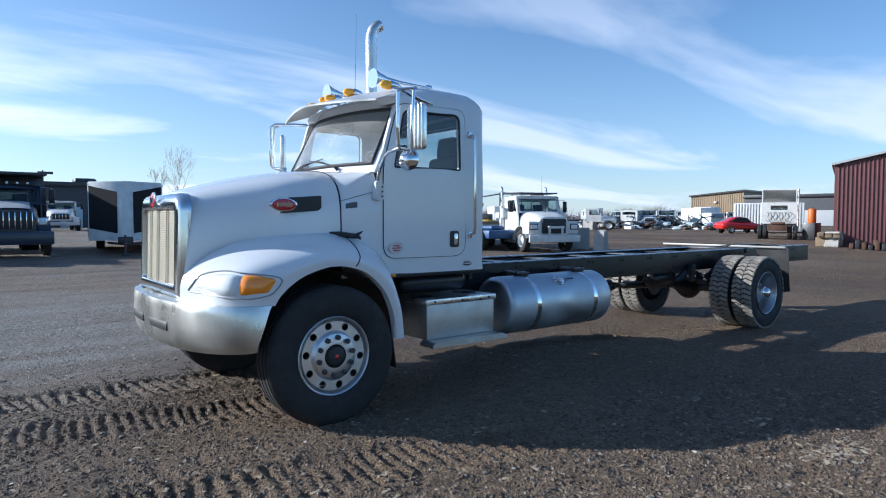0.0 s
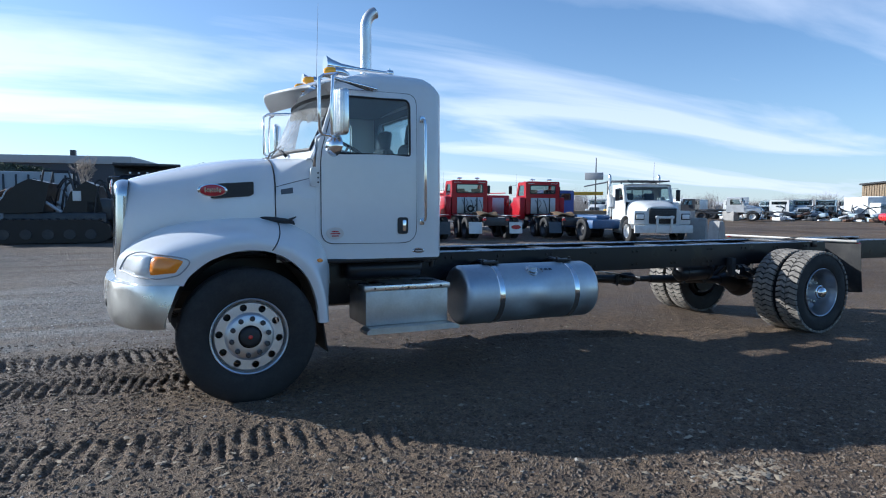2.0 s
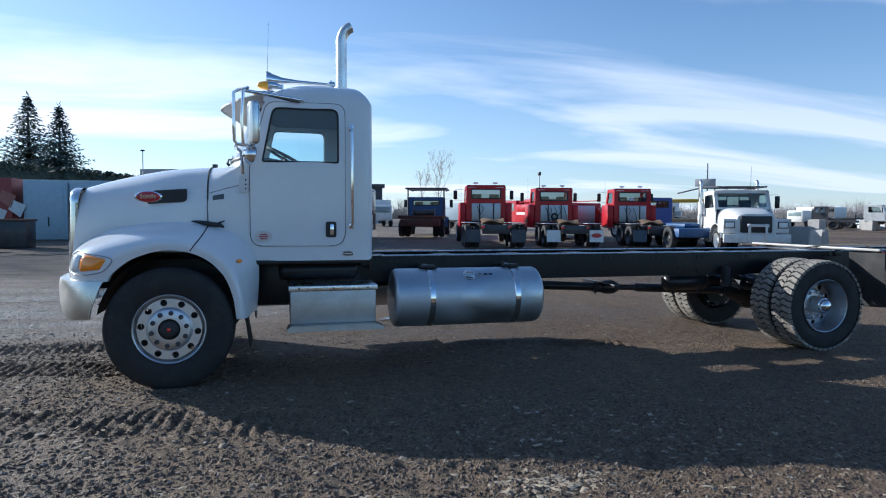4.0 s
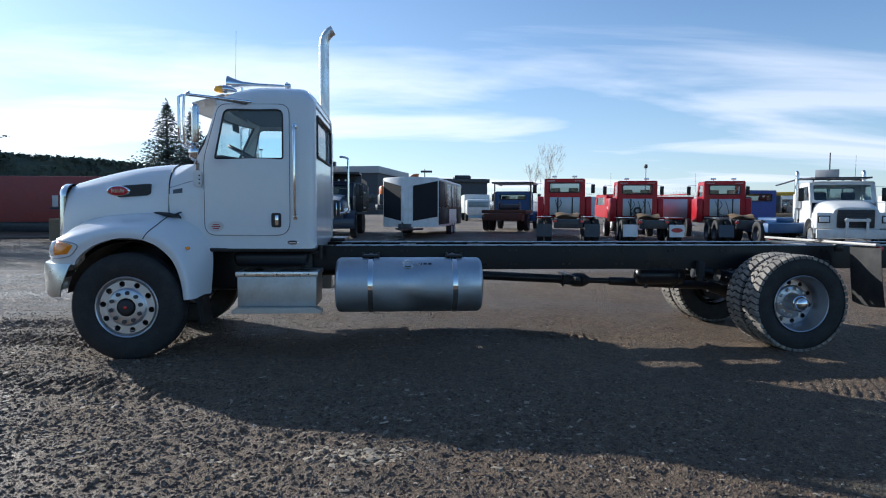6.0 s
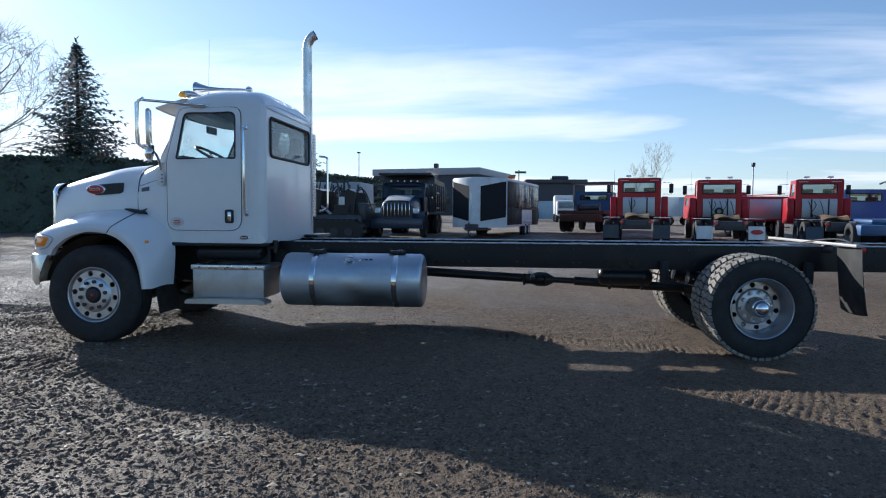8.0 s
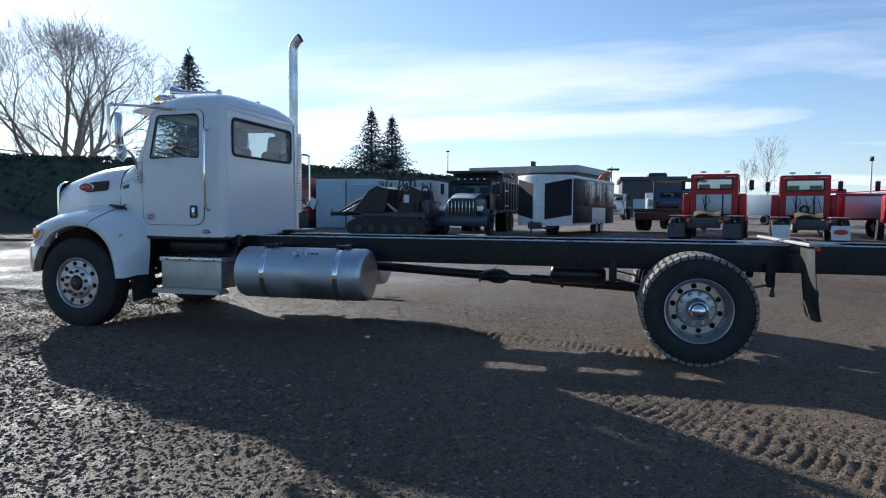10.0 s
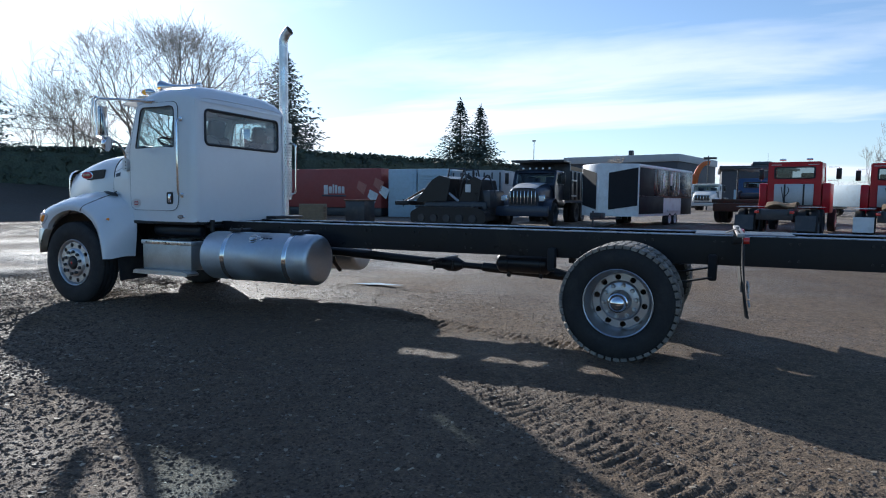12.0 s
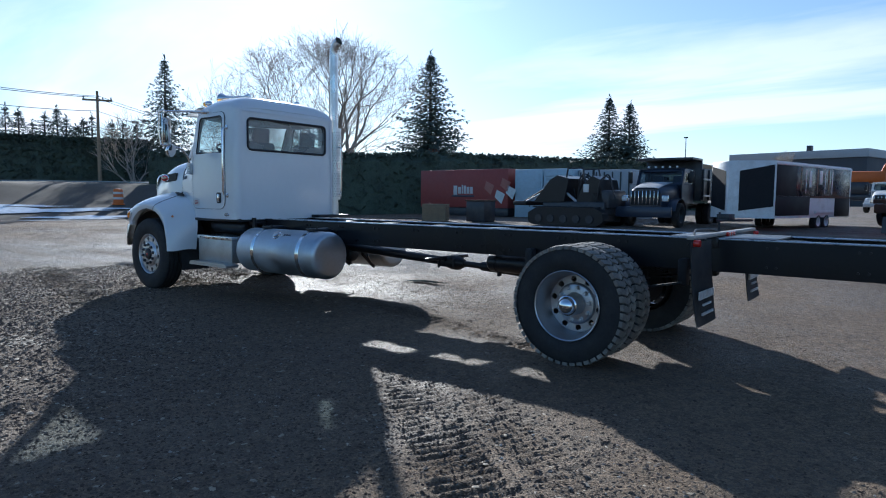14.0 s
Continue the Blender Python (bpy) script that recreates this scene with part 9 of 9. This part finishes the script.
def brush(name, label, spots, seed, mm, twigs=26, size=1.0):
    """Far leafless brush as one mesh."""
    r = random.Random(seed)
    v, f = [], []
    for x, y, h in spots:
        for k in range(twigs):
            p = Vector((x + r.uniform(-2, 2) * size, y + r.uniform(-2, 2) * size, 0))
            q = p + Vector((r.uniform(-0.28, 0.28) * h, r.uniform(-0.28, 0.28) * h, h * r.uniform(0.55, 1.0)))
            for a, b, w in ((p, q, 0.05 * size), (p.lerp(q, 0.5), p.lerp(q, 0.5) + Vector((r.uniform(-0.3, 0.3) * h, r.uniform(-0.3, 0.3) * h, 0.4 * h)), 0.03 * size)):
                n = len(v)
                v.extend([a + Vector((w, 0, 0)), a + Vector((-w, w, 0)), a + Vector((-w, -w, 0)), b])
                f.extend([(n, n + 1, n + 3), (n + 1, n + 2, n + 3), (n + 2, n, n + 3)])
    me = bpy.data.meshes.new(name)
    me.from_pydata([tuple(p) for p in v], [], f)
    me.materials.append(mm)
    return tagged(new(name, me), label, "trees", kind="stuff")


spots = []
for k in range(260):
    a = radians(18 + 66 * k / 259)
    d = rng.uniform(215, 260)
    spots.append((d * math.cos(a), d * math.sin(a), rng.uniform(3.0, 6.5) * (1.6 if rng.random() < 0.18 else 1)))
brush("far_woods", "grey leafless woods along the horizon", spots, 31, M_FARTWIG, 46, 1.5)


def leaf_mass(name, label, path, width, h, seed, mm, count, leaf):
    """A clipped hedge: a dark core bristling with small leaf tufts, as one mesh."""
    r = random.Random(seed)
    v, f = [], []
    pts = [Vector((*p, 0)) for p in path]
    lens = [(b - a).length for a, b in zip(pts, pts[1:])]
    total = sum(lens)

    def at(s):
        for a, b, L in zip(pts, pts[1:], lens):
            if s <= L:
                return a.lerp(b, s / L), (b - a).normalized()
            s -= L
        return pts[-1], (pts[-1] - pts[-2]).normalized()

    n = int(total / 0.8) + 2
    base = 0
    prof = [(-1, 0), (-1, 0.5), (-0.95, 0.9), (-0.6, 0.99), (0, 1.0), (0.6, 0.99), (0.95, 0.9), (1, 0.5), (1, 0)]
    for i in range(n):
        p, d = at(total * i / (n - 1))
        side = Vector((d.y, -d.x, 0))
        for a, b in prof:
            k = 1 + 0.05 * math.sin(i * 1.7 + a * 3) + r.uniform(-0.03, 0.03)
            v.append(p + side * a * width * 0.46 * k + Vector((0, 0, b * h * 0.97 * (1 + 0.015 * math.sin(i * 0.9)))))
        if i:
            for k in range(len(prof) - 1):
                q = base + (i - 1) * len(prof) + k
                f.append((q, q + 1, q + 1 + len(prof), q + len(prof)))
    for _ in range(count):
        p, d = at(r.random() * total)
        side = Vector((d.y, -d.x, 0))
        if r.random() < 0.45:
            c = p + side * r.uniform(-0.5, 0.5) * width + Vector((0, 0, h * r.uniform(0.95, 1.02)))
        else:
            c = p + side * (0.49 * width * r.choice((-1, 1))) + Vector((0, 0, h * r.random()))
        a, b = (Vector((r.uniform(-1, 1), r.uniform(-1, 1), r.uniform(-1, 1))) * leaf for _ in range(2))
        q = len(v)
        v.extend([c - a, c + b, c + a, c - b])
        f.append((q, q + 1, q + 2, q + 3))
    me = bpy.data.meshes.new(name)
    me.from_pydata([tuple(p) for p in v], [], f)
    me.materials.append(mm)
    return tagged(new(name, me), label, "hedge", kind="stuff")


leaf_mass("hedge", "tall clipped dark green hedge behind the containers", [(-38.5, 19.0), (-34, 22), (-24.5, 27.5), (-19, 30), (-12, 45), (-9, 56)], 2.2, 4.5, 41, M_HEDGE, 9000, 0.16)
leaf_mass("roadside_hedge", "tall dark cedar hedge along the road", [(-66, 10), (-61, 19), (-57.5, 28.5)], 2.6, 6.9, 43, M_HEDGE, 9000, 0.22)

# ---- poles, sign, wires ----
def pole(name, x, y, h, r, mm, label):
    t = thing(name, pose(x, y, 0), label, "pole")
    bm = bm_new()
    tube(bm, [(0, 0, -0.1), (0, 0, h)], [r, r * 0.6], 10)
    part("post", bm, mm, t)
    return t


lp = pole("street_lamp", 27.5, 57, 5.9, 0.09, M_GALV, "tall lamp post across the yard")
slab("lamp_head", lp, M_DARK, -0.15, 0.15, -0.15, 0.15, 5.9, 6.3, 0.05)
lp = pole("street_lamp", -13.5, 66, 8.2, 0.08, M_GALV, "slim lamp post behind the yard")
slab("lamp_head", lp, M_DARK, -0.2, 0.2, -0.1, 0.1, 8.2, 8.35, 0.03)
lp = pole("street_lamp", 5.2, 72, 6.6, 0.10, M_DARK, "dark lamp post beside the warehouse")
slab("lamp_head", lp, M_DARK, -0.5, 0.9, -0.15, 0.15, 6.2, 6.45, 0.04)
sg = pole("sign_post", 33.0, 36.4, 5.7, 0.07, M_DARK, "blank grey sign board on a post")
slab("sign_board", sg, M_FASCIA, -0.9, 0.6, -0.05, 0.05, 3.9, 4.5, 0.02, m=pose(0, 0, 0, 0, 0, -45))
up1 = pole("utility_pole", -45.7, 18.0, 9.8, 0.16, M_WOOD, "wooden utility pole with a crossarm")
slab("crossarm", up1, M_WOOD, -0.06, 0.06, -1.1, 1.1, 9.0, 9.15, 0.01, m=pose(0, 0, 0, 0, 0, -30))
for y in (-1, 0.4, 1):
    slab("insulator", up1, M_FASCIA, -0.05, 0.05, y - 0.05, y + 0.05, 9.15, 9.35, 0.01, m=pose(0, 0, 0, 0, 0, -30))
up2 = pole("utility_pole", -36, -8, 9.8, 0.16, M_WOOD, "wooden utility pole beside the road")
up3 = pole("utility_pole", -55, 38.5, 9.0, 0.16, M_WOOD, "wooden utility pole behind the hedge")
for k, (z0, off) in enumerate(((9.35, -0.8), (9.35, 0.9), (8.2, 0), (6.9, 0))):
    for (a, b) in (((-36, -8), (-45.7, 18.0)), ((-45.7, 18.0), (-55, 38.5))):
        bm = bm_new()
        tube(bm, [(a[0] + (b[0] - a[0]) * q + off * 0.5 + 45.7, a[1] + (b[1] - a[1]) * q - 18.0, z0 - 1.3 * 4 * q * (1 - q) * 0.6) for q in (i / 14 for i in range(15))], 0.024, 4)
        part("power_line", bm, M_DARK, up1)

# ---- road strip, puddles, loose stones and wood chips ----
rs = random.Random(77)


def puddle(x, y, a, b, rz):
    bm = bm_new()
    n = 40
    vs = []
    for k in range(n):
        g = 6.283 * k / n
        w = 1 + 0.22 * math.sin(3 * g + x) + 0.14 * math.sin(7 * g + y) + 0.08 * math.sin(13 * g)
        vs.append(bm.verts.new((a * w * math.cos(g), b * w * math.sin(g), 0)))
    bm.faces.new(vs)
    ob = part("puddle", bm, M_PUDDLE, None, smooth=0, m=pose(x, y, 0.012 + float(yard_rise(x, y)), 0, 0, rz))
    tagged(ob, "shallow puddle of standing water on gravel", "puddle", kind="structure")


for p in ((-16, 12, 2.6, 0.5, 10), (-9.5, 17.5, 1.5, 0.25, 0), (-6.5, 16.5, 1.1, 0.2, 10), (-14, 20.5, 1.8, 0.25, 15), (2.65, 2.1, 0.35, 0.10, 10)):
    puddle(*p)
def bank_point(u, v):
    """A low earth bank: u along it, v from the yard over the top and down behind."""
    along, deep = -24 + 44 * u, (0.0, 5.0, 10.0, 13.0, 19.0, 24.0)
    k = min(4, int(v * 5))
    d = 40 + deep[k] + (deep[k + 1] - deep[k]) * (v * 5 - k)
    rise = (0.0, 0.8, 2.1, 2.3, 2.3, 0.0)
    z = (rise[k] + (rise[k + 1] - rise[k]) * (v * 5 - k)) * smoothstep(0, 0.15, u) * smoothstep(1, 0.8, u)
    z += 0.12 * noise.noise(Vector((along * 0.3, d * 0.3, 0))) * min(1, z)
    return (9.4 - 0.927 * d + 0.375 * along, -5.9 + 0.375 * d + 0.927 * along, z - 0.05)


bank_bm = bm_new()
sheet(bank_bm, bank_point, 60, 30)
tagged(part("road_bank", bank_bm, M_SOIL, None), "low brown earth bank below the road", "bank", kind="structure")


def ice_patch(along, deep, a, b, seed):
    """A ragged film of ice draped over the foot of the bank."""
    r = random.Random(seed)
    bm = bm_new()

    def lay(s, d):
        q = bank_point((s + 24) / 44, max(0.0, d - 40) / 25)
        if d < 40:
            q = (9.4 - 0.927 * d + 0.375 * s, -5.9 + 0.375 * d + 0.927 * s, 0.0)
        return bm.verts.new((q[0], q[1], max(0.0, q[2]) + 0.05))

    ph = [r.uniform(0, 6.28) for _ in range(4)]
    last = None
    for k in range(12):
        f = (k + 0.05) / 12
        row = []
        for i in range(48):
            g = 6.283 * i / 48
            w = 1 + 0.25 * math.sin(3 * g + ph[0]) + 0.18 * math.sin(5 * g + ph[1]) + 0.12 * math.sin(9 * g + ph[2]) + 0.08 * math.sin(17 * g + ph[3])
            row.append(lay(along + a * w * f * math.cos(g), deep + b * w * f * math.sin(g)))
        if last:
            for i in range(48):
                bm.faces.new((last[i], last[(i + 1) % 48], row[(i + 1) % 48], row[i]))
        else:
            bm.faces.new(row)
        last = row
    tagged(part("ice_patch", bm, M_ICE, None), "thin ragged patch of pale ice on gravel", "ice", kind="structure")


for q in ((-2.5, 43.0, 4.6, 0.9, 1), (0.4, 40.6, 2.4, 0.7, 2), (-4.5, 44.4, 3.2, 0.5, 3), (-1.0, 38.4, 2.0, 0.45, 4), (-7.5, 41.5, 3.0, 0.7, 5)):
    ice_patch(*q)
road_bm = bm_new()
sheet(road_bm, lambda u, v: Vector(bank_point(u, 0.61 + 0.18 * v)) + Vector((0, 0, 0.10)), 60, 3, 0.06)
tagged(part("road", road_bm, M_FASCIA, None), "pale worn road beyond the yard", "road", kind="structure")


def scatter(name, label, mm, count, size, flat_, seed, area, weight, coarse=lambda x: 1.0):
    """Small loose bits lying on the ground, as one mesh."""
    r = np.random.RandomState(seed)
    P, F = [], []
    n = 0
    xs = r.uniform(area[0], area[1], count * 3)
    ys = r.uniform(area[2], area[3], count * 3)
    keep = r.rand(count * 3) < weight(xs, ys)
    xs, ys = xs[keep][:count], ys[keep][:count]
    zs = ground_height(xs, ys)
    for x, y, z in zip(xs, ys, zs):
        L = size * (0.5 + r.rand() ** 2 * 1.8) * coarse(x)
        w, h = L * (0.25 + 0.5 * r.rand() if flat_ else 0.55 + 0.4 * r.rand()), L * (0.10 if flat_ else 0.5)
        a = r.rand() * 6.283
        c, s = math.cos(a), math.sin(a)
        t = r.uniform(-0.4, 0.4)
        k = r.uniform(-0.4, 0.4)
        for px, py, pz in ((-L, -w * 0.6, 0), (L * 0.8, -w, 0), (L, w * 0.7, 0), (-L * 0.7, w, 0), (-L * 0.45, w * k, h), (L * 0.4, w * (0.2 - k), h * 0.9)):
            P.append((x + c * px - s * py, y + s * px + c * py, z + pz + t * px * 0.5 - 0.1 * h))
        for q in ((0, 1, 5, 4), (1, 2, 5), (2, 3, 4, 5), (3, 0, 4)):
            F.append(tuple(n + i for i in q))
        n += 6
    me = bpy.data.meshes.new(name)
    me.from_pydata(P, [], F)
    me.materials.append(mm)
    return tagged(new(name, me), label, name.split("_")[-1], kind="stuff")


def near_verge(x, y):
    loose = np.clip((-1.6 - y) / 1.5, 0, 1)
    churned = 0.7 * np.clip((0.9 - x) / 0.8, 0, 1) * np.clip((1.5 - y) / 0.4, 0, 1)
    return np.maximum(0.10 + 0.90 * loose, churned)


scatter("loose_gravel", "loose brown gravel and soil clods", M_STONE, 108000, 0.0082, False, 51, (-3.5, 9.8, -5.6, 2.0), near_verge, lambda x: 1.14 - 0.34 * smoothstep(3.0, 6.0, x))
scatter("pale_gravel", "pale loose gravel ahead of the truck", M_PALESTONE, 18000, 0.0085, False, 53, (-7.0, 1.6, 1.6, 7.5), lambda x, y: np.clip((y - 1.5 - 0.4 * x) / 2.0, 0, 1) * np.clip((7.5 - y) / 2.0, 0, 1))
scatter("wood_chips", "pale wood chips and straw bits", M_CHIP, 3400, 0.015, True, 52, (-3.5, 9.8, -5.6, 1.0), near_verge, lambda x: 1.15 - 0.35 * smoothstep(3.0, 6.0, x))
scatter("loose_straw", "small tuft of pale loose straw", M_CHIP, 420, 0.022, True, 54, (1.9, 3.1, -4.1, -3.35), lambda x, y: np.exp(-((x - 2.45) / 0.28) ** 2 - ((y + 3.72) / 0.12) ** 2))
